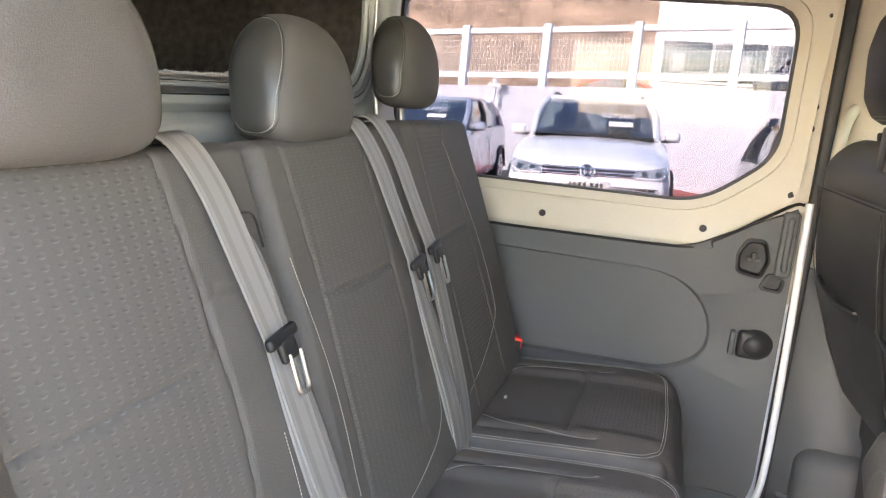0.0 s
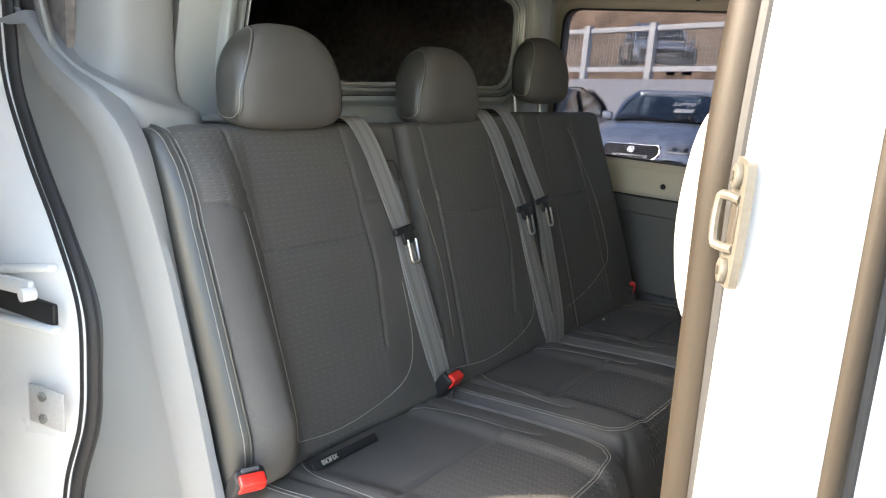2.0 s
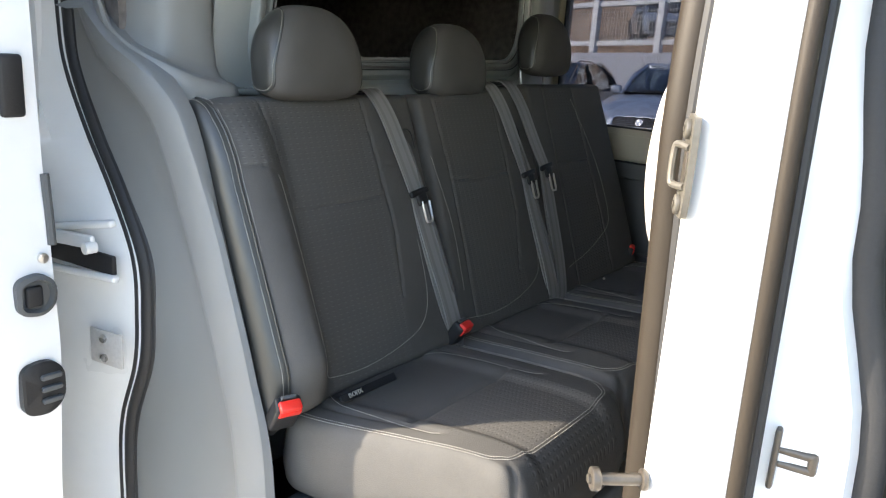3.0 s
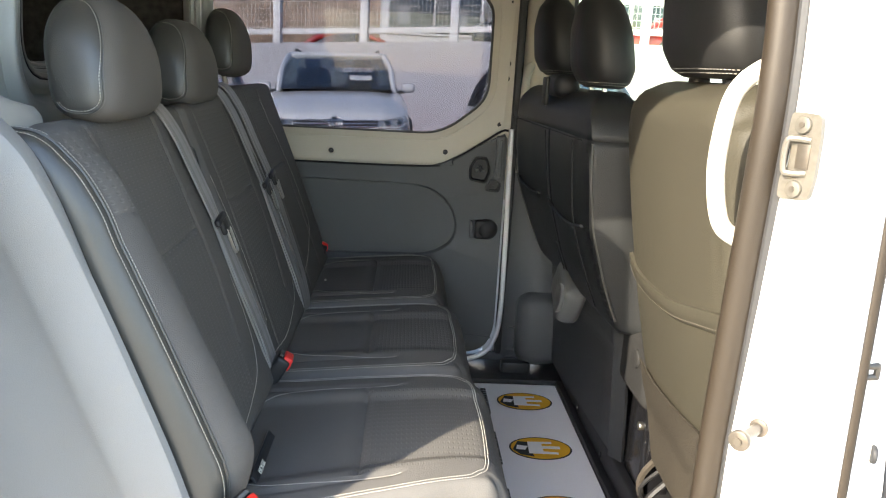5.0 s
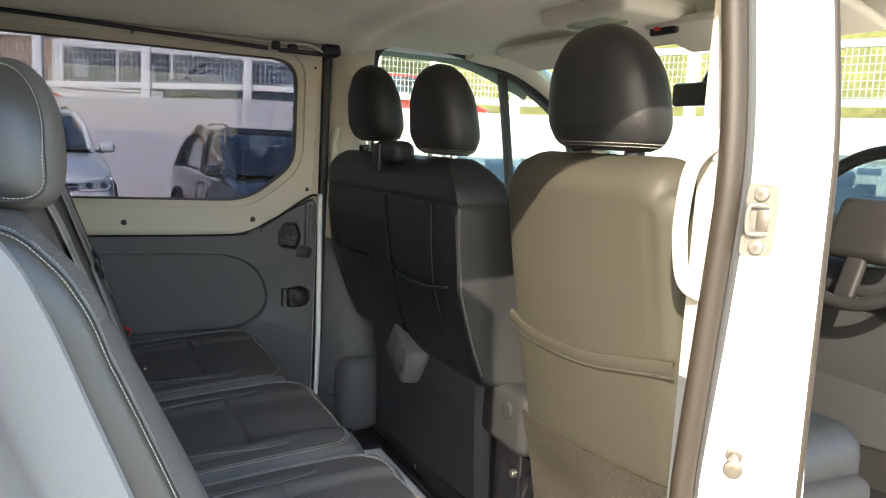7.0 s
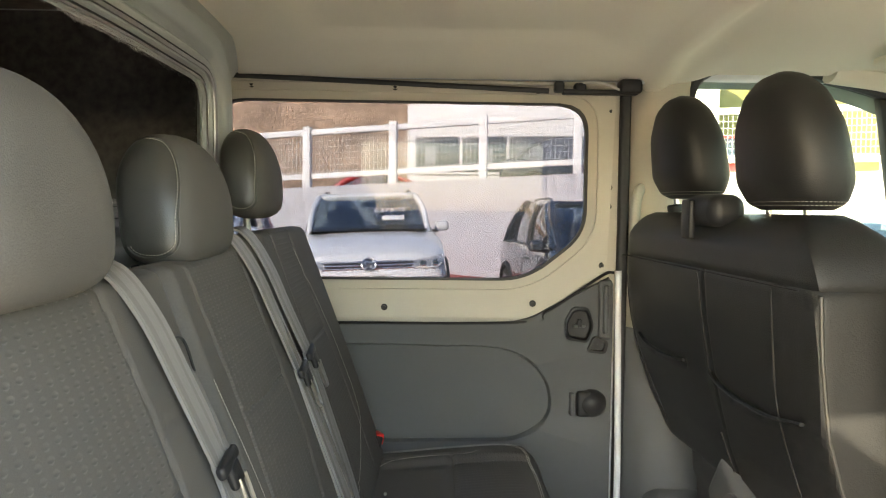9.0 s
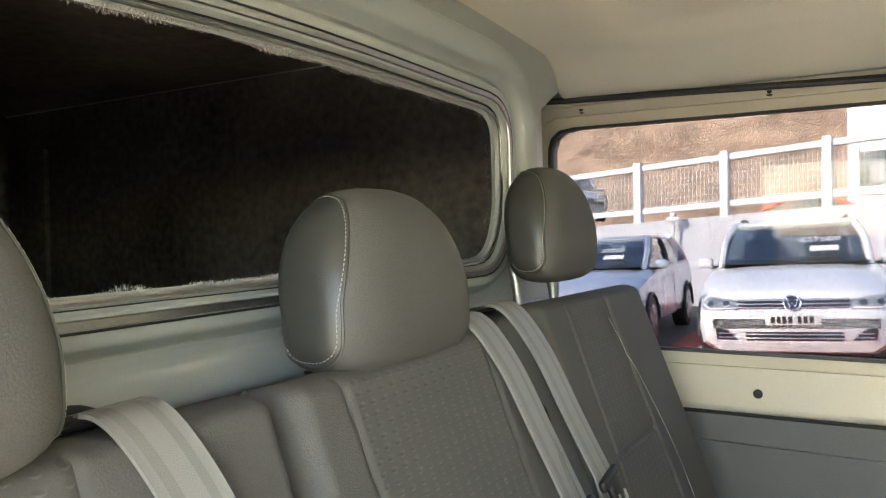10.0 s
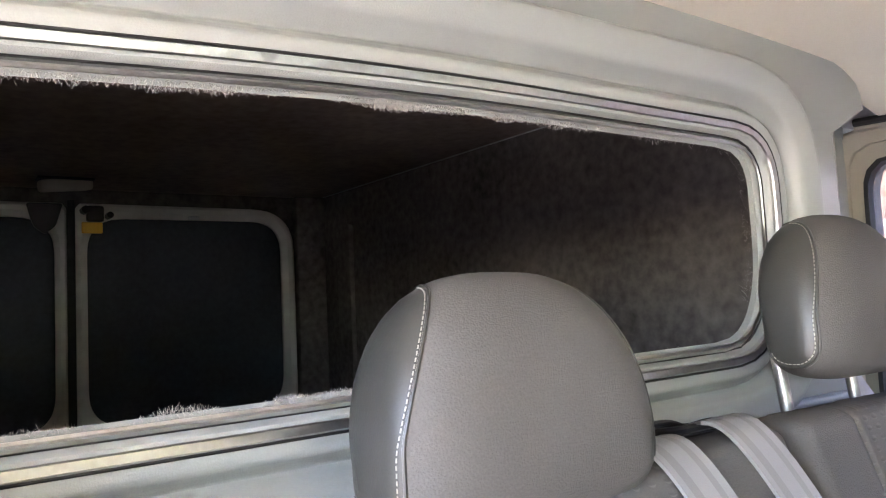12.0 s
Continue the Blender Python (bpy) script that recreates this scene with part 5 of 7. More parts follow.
# headrests
def headrest(yc, z0, w, h, deep, xc, raised):
    ob = thing("headrest", "rounded charcoal headrest on " + ("two steel posts" if raised else "the seat back, fully lowered"), "headrest", group="bench headrests", at=(xc, yc, z0))
    N, K = 36, 40
    grid = [math.sin((-1 + 2 * i / N) * math.pi / 2) * 0.55 + (-1 + 2 * i / N) * 0.45 for i in range(N + 1)]
    i0 = min(range(N + 1), key=lambda q: abs(grid[q] - 0.78))
    us = grid[i0]

    def seam_u(k):
        """How far out the side seam lies at each angle round the pad."""
        kk = k if k < 22 else k - K
        if kk > 12:
            return 0.465 + 0.435 * smooth01((kk - 12) / 9)
        return 0.925 + 0.018 * smooth01(-kk / 6) - 0.46 * smooth01(kk / 12)

    def skin_pt(u, k):
        f = max(0.0, 1 - abs(u) ** 2.75) ** (1 / 2.25)
        g = max(0.0, 1 - abs(u) ** 4.6) ** (1 / 2.2)
        zt, zb, dd = h * (0.22 + 0.78 * f), h * 0.20 * (1 - f) ** 1.3, deep * 0.5 * (0.14 + 0.86 * g)
        a = 2 * math.pi * k / K
        c, s = math.cos(a), math.sin(a)
        z = (zt + zb) / 2 + (zt - zb) / 2 * math.copysign(abs(s) ** (0.50 if s < 0 else 0.82), s)
        return Vector((dd * math.copysign(abs(c) ** 0.80, c) - 0.06 * z - 0.008 * max(0, s), u * w * 0.5, z))
    verts, faces, index = [], [], []
    for i in range(N + 1):
        for k in range(K):
            su = seam_u(k)
            u = abs(grid[i])
            u = u * su / us if u <= us else su + (u - us) / (1 - us) * (1 - su)
            verts.append(skin_pt(math.copysign(u, grid[i]), k))
    for i in range(N):
        for k in range(K):
            faces.append((i * K + k, i * K + (k + 1) % K, (i + 1) * K + (k + 1) % K, (i + 1) * K + k))
            front = k < 12 or k > 25
            index.append(0 if N - i0 <= i < i0 and front else 1)
    faces += [tuple(range(K)), tuple(range(N * K, (N + 1) * K))[::-1]]
    index += [1, 1]
    me = mesh_from("pad", verts, faces, [M_FABRIC, M_LEATHER], True, index)
    pad = part("pad", me, None, ob, "padded fabric pad with leatherette sides")
    for sgn in (-1, 1):
        ctr = Vector((-0.02, 0, h * 0.47))
        seam = spline([skin_pt(sgn * seam_u(k % K), k % K) for k in range(-17, 13)], 3)
        line = spline([skin_pt(sgn * (seam_u(k % K) + 0.024), k % K) for k in range(-17, 12)], 3)
        nn = [((p - ctr) * Vector((1, 1.6, 1))).normalized() for p in line]
        part("stitching", dashes([p + n * 0.0008 for p, n in zip(line, nn)], nn, 0.0028, 0.0016, 0.00055, 0.0006), M_STITCH, pad, "pale contrast stitching")
        part("piping", tube([p + (p - ctr).normalized() * 0.0002 for p in seam], 0.0014, 6), M_LEATHER, pad)
    for sgn in (-1, 1):
        if raised:
            part("post", cyl(0.0068, 0.11, (-0.033, sgn * 0.067 - 0.010, 0.0), (0, -8, 0), 14), M_STEEL, ob, "steel post")
            part("post_collar", cyl(0.021, 0.007, (-0.030, sgn * 0.067 - 0.010, -0.036), (0, -14, 0), 22, bevel=0.003), M_BLACK, ob, "black oval post collar")
        else:
            part("post", cyl(0.0055, 0.05, (-0.035, sgn * 0.07, -0.02), (0, -8, 0), 12), M_BLACK, ob, "black post")
            part("post_collar", cyl(0.015, 0.010, (-0.037, sgn * 0.07, -0.012), (0, -8, 0), 16, bevel=0.003), M_BLACK, ob)
    return ob


headrest(-0.542, 1.467, 0.239, 0.175, 0.105, -0.866, False)
headrest(-0.054, 1.462, 0.234, 0.175, 0.107, -0.898, False)
headrest(0.423, 1.518, 0.219, 0.175, 0.092, -0.913, True)


# seat belts of the bench: webbing from the top slot to the seat's crease
def striped(geo):
    """Webbing with darker woven grooves along it."""
    verts, faces = geo
    index = [1 if k % 14 < 12 and (k % 14) // 2 in (1, 4) else 0 for k in range(len(faces))]
    return mesh_from("webbing", verts, faces, [M_BELT, M_BELTEDGE], True, index)


def belt(ytop, ymid, ybot, smid, twist=0.0):
    b = thing("seat_belt", "grey webbing seat belt hanging over the bench back", "seat belt", group="bench belts", at=(-0.75, ymid, FLOOR))
    inv = Matrix.Translation((0.75, -ymid, -FLOOR))
    up_ = top_up(ytop)
    pts = [on_back(ytop, 0.572 + up_, 0.03), on_back(ytop, 0.590 + up_, 0.06), on_back(ytop, 0.594 + up_, 0.10), on_back(ytop + 0.002, 0.583 + up_, 0.136), on_back(ytop * 0.7 + ymid * 0.3, 0.53 + up_ * 0.6, 0.150), on_back(ytop * 0.35 + ymid * 0.65, 0.45, 0.152), on_back(ymid, smid, 0.153)]
    up = part("webbing", striped(ribbon(spline(pts, 6), (0.06, 1, 0.05), 0.045)), None, b)
    low = []
    for k, off in ((0, 0.0), (1, -0.003)):
        pts2 = [on_back(ymid + 0.004 * k, smid, 0.153 + off), on_back(ymid * 0.7 + ybot * 0.3 - 0.005 * k, smid * 0.66, 0.152 + off), on_back(ymid * 0.3 + ybot * 0.7 - 0.009 * k, smid * 0.3, 0.150 + off), on_back(ybot, 0.02, 0.140 + off), on_back(ybot, -0.02, 0.12)]
        low.append(part("webbing", striped(ribbon(spline(pts2, 6), (0.08, 1, 0.04 - 0.02 * k), 0.043)), None, b))
    tg = part("tongue", joined(rbox((0.011, 0.062, 0.015), on_back(ymid + 0.002, smid - 0.005, 0.158), 0.005, 3, (8, -19.4, 0)), rbox((0.010, 0.032, 0.028), on_back(ymid + 0.006, smid - 0.020, 0.159), 0.005, 3, (8, -19.4, 0))), M_BLACK, b, "black plastic belt tongue")
    loop = [on_back(ymid + 0.010 + a, smid - 0.036 + c, 0.163) for a, c in ((-0.010, 0.010), (-0.008, -0.03), (-0.004, -0.036), (0.010, -0.036), (0.014, -0.03), (0.014, 0.010))]
    tip = part("tongue_plate", tube(loop, 0.0028, 6), M_METAL, tg, "bright steel tongue plate")
    for ob in (up, *low, tg):
        ob.matrix_basis = inv @ ob.matrix_basis
    return b


belt(-0.368, -0.310, -0.258, 0.362)
belt(0.074, 0.143, 0.180, 0.362)
belt(0.165, 0.240, 0.226, 0.372)


# buckles with their red buttons
def buckle(x, y, z, tilt, turn, tint=True):
    b = thing("belt_buckle", "black belt buckle with a red release button beside the cushion", "belt buckle", group="belt buckles", at=pose(x, y, z, 0, tilt, turn))
    body = part("housing", rbox((0.030, 0.046, 0.075), (0, 0, -0.030), 0.007, 3), M_BLACK, b)
    part("release_button", rbox((0.019, 0.038, 0.014), (0.007, 0, 0.006), 0.004, 3), M_RED, b, "bright red button")
    part("button_edge", rbox((0.004, 0.038, 0.016), (0.0155, 0, -0.004), 0.0015, 2), M_RED, b)
    part("tongue_slot", rbox((0.006, 0.026, 0.012), (-0.008, 0, 0.006), 0.001, 1), M_DARKTRIM, b)
    part("cable_sleeve", tube([(0, 0, -0.06), (-0.005, 0, -0.09), (-0.01, 0, -0.12)], 0.011, 8), M_BLACK, b)
    return b


buckle(-0.628, -0.795, 1.000, 38, -20)
buckle(-0.660, -0.262, 0.990, 32, 5)
buckle(-0.695, 0.700, 0.995, 15, 25)


# ---- cab seats, seen from behind ----
def seat_shell(W, H, T, place, seams, r=0.06, arch=0.0, name="back_shell"):
    def bulge(a, b):
        v = 0.022 * math.sin(math.pi * a / W) ** 0.8 + 0.012 * math.sin(math.pi * b / H)
        for p, q, wd, dp in seams:
            v += groove(seg_dist((a, b), p, q), wd, dp)
        return v
    return cushion_slab(W, H, T, bulge, place, 44, 54, 0.09, r, 0.5, None, [M_REARVINYL], name), bulge


PAD_WIDTH = ((0, 0.72), (0.03, 0.85), (0.08, 0.93), (0.18, 0.985), (0.30, 1.0), (0.45, 0.975), (0.60, 0.91), (0.74, 0.80), (0.86, 0.64), (0.94, 0.46), (0.98, 0.30), (1, 0.10))
PAD_DEPTH = ((0, 0.50), (0.05, 0.78), (0.20, 1.0), (0.60, 0.95), (0.85, 0.72), (0.96, 0.42), (1, 0.10))


def eased(table, t):
    """A value read off a table of places and sizes."""
    for (a, p), (b, q) in zip(table, table[1:]):
        if t <= b:
            return p + (q - p) * (t - a) / (b - a)
    return table[-1][1]


def cab_headrest(parent, x, y, z, w, h, deep):
    loops, N, K = [], 26, 30
    for i in range(N + 1):
        v = i / N
        u = math.sin((v - 0.5) * math.pi)
        t = (u + 1) / 2
        wid, dp = w * 0.5 * eased(PAD_WIDTH, t), deep * 0.5 * eased(PAD_DEPTH, t)
        loops.append(([(math.copysign(abs(math.cos(a)) ** 0.8, math.cos(a)) * dp - 0.03 * t, math.copysign(abs(math.sin(a)) ** 0.8, math.sin(a)) * wid) for a in [2 * math.pi * k / K for k in range(K)]], h * t))
    pad = part("headrest", rings(loops, "z", caps=True), M_CABLEATHER, parent, "smooth dark leatherette headrest")
    pad.matrix_basis = Matrix.Translation((x, y, z))
    for lp, c in (loops[3], loops[4]):
        hem = [Vector((p[0], p[1], c)) for p in lp]
        out = [Vector((p.x, p.y, 0)).normalized() for p in hem]
        part("stitching", dashes([p + n * 0.001 for p, n in zip(hem + hem[:1], out + out[:1])], out + out[:1], 0.004, 0.0025, 0.0005, 0.0004), M_STITCH, pad)
    return pad


ds_ = thing("driver_seat", "dark leatherette driver seat with a map pocket, partly in sun", "seat", group="cab seats", at=(0.2, -0.45, FLOOR))
LEAN_D = radians(11)


def drv(a, b, d):
    """The rear face of the driver's seat back."""
    y = -0.735 + a
    s = b
    return Vector((0.150 - math.sin(LEAN_D) * s - d * math.cos(LEAN_D) + 0.06, y, 0.900 + math.cos(LEAN_D) * s * 1.0 - d * math.sin(LEAN_D)))


HD, WD = 0.69, 0.522
me, bl = seat_shell(WD, HD, 0.10, drv, [((0.04, 0.05), (0.055, 0.62), 0.006, 0.004)], 0.05)
inv = Matrix.Translation((-0.2, 0.45, -FLOOR))
me.materials[0] = M_SUNVINYL
obs = [part("back_shell", me, None, ds_, "vinyl seat back with pocket, paler as sunlit")]
fn = lambda a, b, up=0.002: drv(a, b, 0.10 + bl(a, b) * 1.0 + up)
PK = ((0.012, 0.372), (0.06, 0.366), (0.12, 0.356), (0.20, 0.342), (0.30, 0.334), (0.40, 0.332), (0.45, 0.335), (0.508, 0.346))
hem = [[fn(a, b + k, u) for a, b in PK] for k, u in ((0.016, -0.002), (0.015, 0.0045), (0.012, 0.006), (0.0, 0.0055), (-0.014, 0.0045), (-0.018, 0.001), (-0.019, -0.002))]
obs.append(part("pocket_hem", skin([list(c) for c in zip(*[spline(r, 6) for r in hem])]), M_SUNVINYL, ds_, "folded pocket hem"))
obs.append(part("pocket_stitching", dashes([fn(p.x, p.y - 0.010, 0.0060) for p in spline([Vector((a, b, 0)) for a, b in PK], 8)], Vector((-1, 0, 0)), 0.004, 0.003, 0.0005, 0.0004), M_DUSTTHREAD, ds_))
edge = [drv(WD - 0.012, b, 0.072) for b in [0.30 + 0.36 * k / 12 for k in range(13)]]
obs.append(part("bolster_stitching", dashes(edge, Vector((-0.7, -0.7, 0)), 0.004, 0.003, 0.0007, 0.0006), M_DUSTTHREAD, ds_))
carpet = []
for q in range(13):
    row = []
    for k in range(19):
        a = 0.02 + (WD - 0.04) * k / 18
        b = -0.10 + (0.262 - 0.030 * a / WD) * q / 12
        row.append(drv(a, b, 0.10 + bl(a, max(b, 0.05)) * (0.4 + 0.6 * smooth01(b / 0.1)) + 0.004))
    carpet.append(row)
obs.append(part("lower_carpet", thick(skin(carpet), 0.004), M_CARPETBROWN, ds_, "brown carpet lower back"))
obs.append(part("front_pad", rbox((0.12, 0.50, 0.62), (0.225, -0.475, 1.22), 0.05, 4, (0, -11, 0)), M_SUNVINYL, ds_))
bol = [drv(WD, 0.05 + 0.6 * k / 12, 0.06) for k in range(13)]
obs.append(part("side_bolster", tube([p + Vector((0.07, -0.53, 0)) for p in bol], 0.045, 12), M_SUNVINYL, ds_))
obs.append(part("seat_cushion", rbox((0.42, 0.52, 0.19), (0.355, -0.45, 0.985), 0.06, 5, (0, -3, 0)), M_REARVINYL, ds_, "dusty vinyl seat cushion"))
obs.append(part("seat_side_cover", rbox((0.38, 0.07, 0.13), (0.350, -0.705, 0.935), 0.03, 4), M_DASH, ds_, "grey plastic side cover with lever"))
obs.append(part("adjust_lever", rbox((0.15, 0.02, 0.032), (0.44, -0.742, 0.925), 0.01, 3), M_BLACK, ds_))
obs.append(part("seat_pedestal", rbox((0.36, 0.42, 0.30), (0.42, -0.45, 0.73), 0.02, 3), M_BLACK, ds_))
obs.append(cab_headrest(ds_, 0.056, -0.470, 1.578, 0.285, 0.216, 0.138))
for y in (-0.395, -0.545):
    obs.append(part("headrest_post", cyl(0.0065, 0.09, (0.058, y, 1.595), (0, -8, 0), 12), M_CHROME, ds_))
    obs.append(part("post_collar", cyl(0.018, 0.016, (0.056, y, 1.572), (0, -8, 0), 16, bevel=0.004), M_BLACK, ds_))
# frame and wiring under the driver's seat
for p, r in (([(0.18, -0.66, 0.87), (0.16, -0.66, 0.70), (0.10, -0.64, 0.60), (0.09, -0.60, 0.58)], 0.014), ([(0.20, -0.34, 0.86), (0.16, -0.34, 0.72), (0.12, -0.34, 0.60)], 0.014)):
    obs.append(part("seat_frame", tube(spline(p, 6), r, 10), M_DASH, ds_, "bare steel seat frame"))
rng = random.Random(3)
for k in range(9):
    y = -0.60 + 0.05 * k
    p = [(0.16 + rng.uniform(-0.03, 0.03), y, 0.80), (0.11 + rng.uniform(-0.04, 0.02), y + rng.uniform(-0.04, 0.04), 0.70), (0.14 + rng.uniform(-0.04, 0.03), y + rng.uniform(-0.06, 0.06), 0.62), (0.12, y + rng.uniform(-0.08, 0.08), 0.58)]
    obs.append(part("cable", tube(spline(p, 6), rng.uniform(0.004, 0.009), 6), M_BLACK if k % 4 else M_PIN, ds_))
obs.append(part("slide_rail", rbox((0.40, 0.03, 0.03), (0.22, -0.62, 0.592), 0.006), M_DIRTY, ds_))
obs.append(part("slide_rail", rbox((0.40, 0.03, 0.03), (0.22, -0.30, 0.592), 0.006), M_DIRTY, ds_))
for ob in obs:
    ob.matrix_basis = inv @ ob.matrix_basis

ps = thing("passenger_seat", "double dark leatherette passenger seat seen from behind", "seat", group="cab seats", at=(0.1, 0.3, FLOOR))
inv = Matrix.Translation((-0.1, -0.3, -FLOOR))


def rear_x(y, z):
    """The rear face of the double seat back."""
    prof = ((0.98, 0.072), (1.02, 0.056), (1.10, 0.022), (1.235, -0.022), (1.35, -0.040), (1.436, -0.047), (1.48, -0.045), (1.56, -0.034))
    for (z0, x0), (z1, x1) in zip(prof, prof[1:]):
        if z <= z1:
            return x0 + (x1 - x0) * (z - z0) / (z1 - z0) - 0.053 * y
    return prof[-1][1] - 0.053 * y


PSEAMS = [((-0.226, 1.436), (0.957, 1.436), 0.0035, 0.005), ((0.301, 1.43), (0.277, 1.235), 0.004, 0.004), ((0.277, 1.235), (0.33, 1.02), 0.004, 0.004), ((0.277, 1.237), (0.212, 1.222), 0.005, 0.006), ((0.212, 1.222), (0.106, 1.222), 0.005, 0.006), ((0.106, 1.222), (-0.042, 1.240), 0.005, 0.006),
          ((0.673, 1.247), (0.602, 1.232), 0.005, 0.006), ((0.602, 1.232), (0.408, 1.240), 0.005, 0.006), ((0.028, 1.43), (0.032, 1.235), 0.004, 0.004), ((0.032, 1.235), (0.046, 1.03), 0.004, 0.004)]
loops, KP = [], 300
NZ = 74
for q in range(NZ + 1):
    z = 0.995 + 0.545 * q / NZ
    t = q / NZ
    yn, yf = -0.052 - 0.026 * smooth01(t), 0.762 + 0.018 * t
    xf = 0.185 - 0.055 * t - 0.065 * t ** 3
    round_in = 0.075 * max(0.0, (z - 1.40) / 0.14) ** 2.4
    yn += round_in
    poly = rounded([(xf, -0.108 + 0.012 * t + round_in), (rear_x(yn, z), yn), (rear_x(yf, z), yf), (xf, 0.83)], [0.02, 0.011, 0.04, 0.03])
    c = (xf * 0.5 + 0.02, 0.355)
    lp = rays(poly, c, KP)
    u = max(0.0, (z - 1.475) / 0.065)
    low = max(0.0, (1.02 - z) / 0.025)
    inset = 0.034 * (1 - math.sqrt(max(0.0, 1 - min(1, u) ** 2))) + 0.016 * (1 - math.sqrt(max(0.0, 1 - min(1, low) ** 2)))
    if 1.49 < z:
        inset += 0.03 * u ** 2
    row = []
    for x, y in lp:
        g = sum(groove(seg_dist((y, z), p_, q_), wd * 1.3, dp) for p_, q_, wd, dp in PSEAMS)
        k = smooth01((c[0] - x) / 0.06)
        puff = 0.010 * abs(math.sin(math.pi * min(1, max(0, (z - 1.0) / 0.43)))) * k * (0.5 + 0.5 * abs(math.sin(math.pi * (y + 0.05) / 0.367)))
        off = Vector((x - c[0], (y - c[1]) * 0.35)).normalized()
        side_g = groove(abs(z - 1.436), 0.004, 0.004) * (1 - k)
        s_ = -inset + g * k + puff + side_g
        row.append((x + off.x * s_ * (1.0 if k > 0 else 0.6), y + (off.y * s_ if k > 0 else math.copysign(abs(s_), y - c[1]) * (-1 if s_ < 0 else 1)) ))
    loops.append((row, z))
obs = [part("back_shell", rings(loops, "z", caps=True), M_REARVINYL, ps, "vinyl double seat back with pockets")]
for pts in ([(0.285, 1.250), (0.248, 1.234), (0.177, 1.224), (0.082, 1.225), (-0.03, 1.242)], [(0.676, 1.256), (0.626, 1.240), (0.508, 1.236), (0.408, 1.246)]):
    obs.append(part("pocket_hem", tube(spline([(rear_x(y, z) - 0.011, y, z) for y, z in pts], 8), 0.0045, 8, flat=0.7), M_REARVINYL, ps, "sewn pocket hem"))
near = [(rear_x(-0.06, 0.995 + 0.545 * t) + 0.006, -0.056 - 0.026 * smooth01(t), 0.995 + 0.545 * t) for t in [0.06 + 0.74 * k / 14 for k in range(15)]]
# sewn seams as paler thin tubes, whose colour stands for their highlights
for pts in ([(0.756, 1.436), (0.366, 1.436), (-0.048, 1.436)], [(0.301, 1.43), (0.285, 1.33), (0.28, 1.245)], [(0.028, 1.43), (0.029, 1.32), (0.032, 1.235), (0.039, 1.12), (0.046, 1.03)], [(0.307, 1.13), (0.319, 1.05)], [(0.733, 1.43), (0.709, 1.25), (0.673, 1.05)]):
    obs.append(part("seam", tube(spline([(rear_x(y, z) - 0.0085 - 0.004 * math.sin(math.pi * (z - 1.0) / 0.5), y, z) for y, z in pts], 8), 0.0013, 5), M_DASH, ps, "sewn seam"))
obs.append(part("side_piping", tube(near, 0.0034, 8), M_LEATHER, ps, "sewn piping along the side"))
obs.append(part("seat_cushion", rbox((0.46, 0.90, 0.15), (0.42, 0.34, 0.90), 0.05, 4, (0, -5, 0)), M_FABRIC, ps))
obs.append(part("seat_box", rbox((0.26, 0.70, 0.44), (0.29, 0.34, 0.78), 0.03, 4), M_SEATBOX, ps, "charcoal moulded seat box"))
panel = []
for q in range(15):
    v = q / 14
    z = 1.03 - 0.378 * v
    panel.append([(0.105 + 0.020 * v - 0.06 * (y - 0.0) - (0.010 if (k < 2 or q < 4) else 0.0) + 0.02 * (1 if k == 0 else 0), y, z) for k, y in [(k, -0.012 + 0.030 * min(k, 2) + max(0, k - 2) * 0.066) for k in range(12)]])
obs.append(part("box_panel", thick(skin(panel), 0.010), M_SEATBOX, ps, "curved charcoal seat box panel with a raised rim"))
obs.append(part("hinge_cover", joined(rbox((0.07, 0.170, 0.118), (0.039, 0.340, 0.982), 0.026, 4, (24, 8, 0)), cyl(0.041, 0.014, (0.005, 0.299, 0.974), (0, 98, 0), 24, bevel=0.005)), M_MIDTRIM, ps, "grey backrest hinge cover"))
# near cover: darker plastic puts the driver seat's shade into its colour
obs.append(part("hinge_cover", joined(rbox((0.09, 0.205, 0.150), (0.146, -0.088, 0.938), 0.026, 5), cyl(0.022, 0.012, (0.101, -0.122, 0.965), (0, 90, 0), 24, bevel=0.003)), M_DASH, ps, "backrest hinge cover, darkened to stand for shade"))
obs.append(part("black_bracket", joined(rbox((0.04, 0.12, 0.25), (0.155, -0.075, 0.745), 0.010, 3), rbox((0.06, 0.03, 0.20), (0.17, -0.135, 0.70), 0.006), rbox((0.05, 0.16, 0.02), (0.15, -0.09, 0.628), 0.006)), M_GLOSSBLACK, ps, "black steel seat bracket"))
obs.append(part("bracket_bolt", cyl(0.010, 0.012, (0.130, -0.118, 0.80), (0, 90, 0), 14, bevel=0.002), M_METAL, ps, "bright bolt"))
for x, y, z, w in ((0.026, 0.137, 1.547, 0.256), (0.004, 0.565, 1.571, 0.256)):
    obs.append(cab_headrest(ps, x, y, z, w, 0.220, 0.135))
    for k in (-0.066, 0.066):
        obs.append(part("headrest_post", cyl(0.006, 0.05, (x - 0.013, y + k, z + 0.004), (0, -8, 0), 12), M_CHROME, ps))
        obs.append(part("post_collar", cyl(0.017, 0.018, (x - 0.015, y + k, z - 0.022), (0, -8, 0), 16, bevel=0.004), M_BLACK, ps))
obs.append(part("belt_outlet", rbox((0.07, 0.16, 0.06), (-0.030, 0.345, 1.545), 0.025, 4), M_BLACK, ps, "black belt outlet on the seat's top"))
obs.append(part("outlet_strap", rbox((0.012, 0.05, 0.075), (-0.068, 0.372, 1.528), 0.005, 3), M_BLACK, ps))
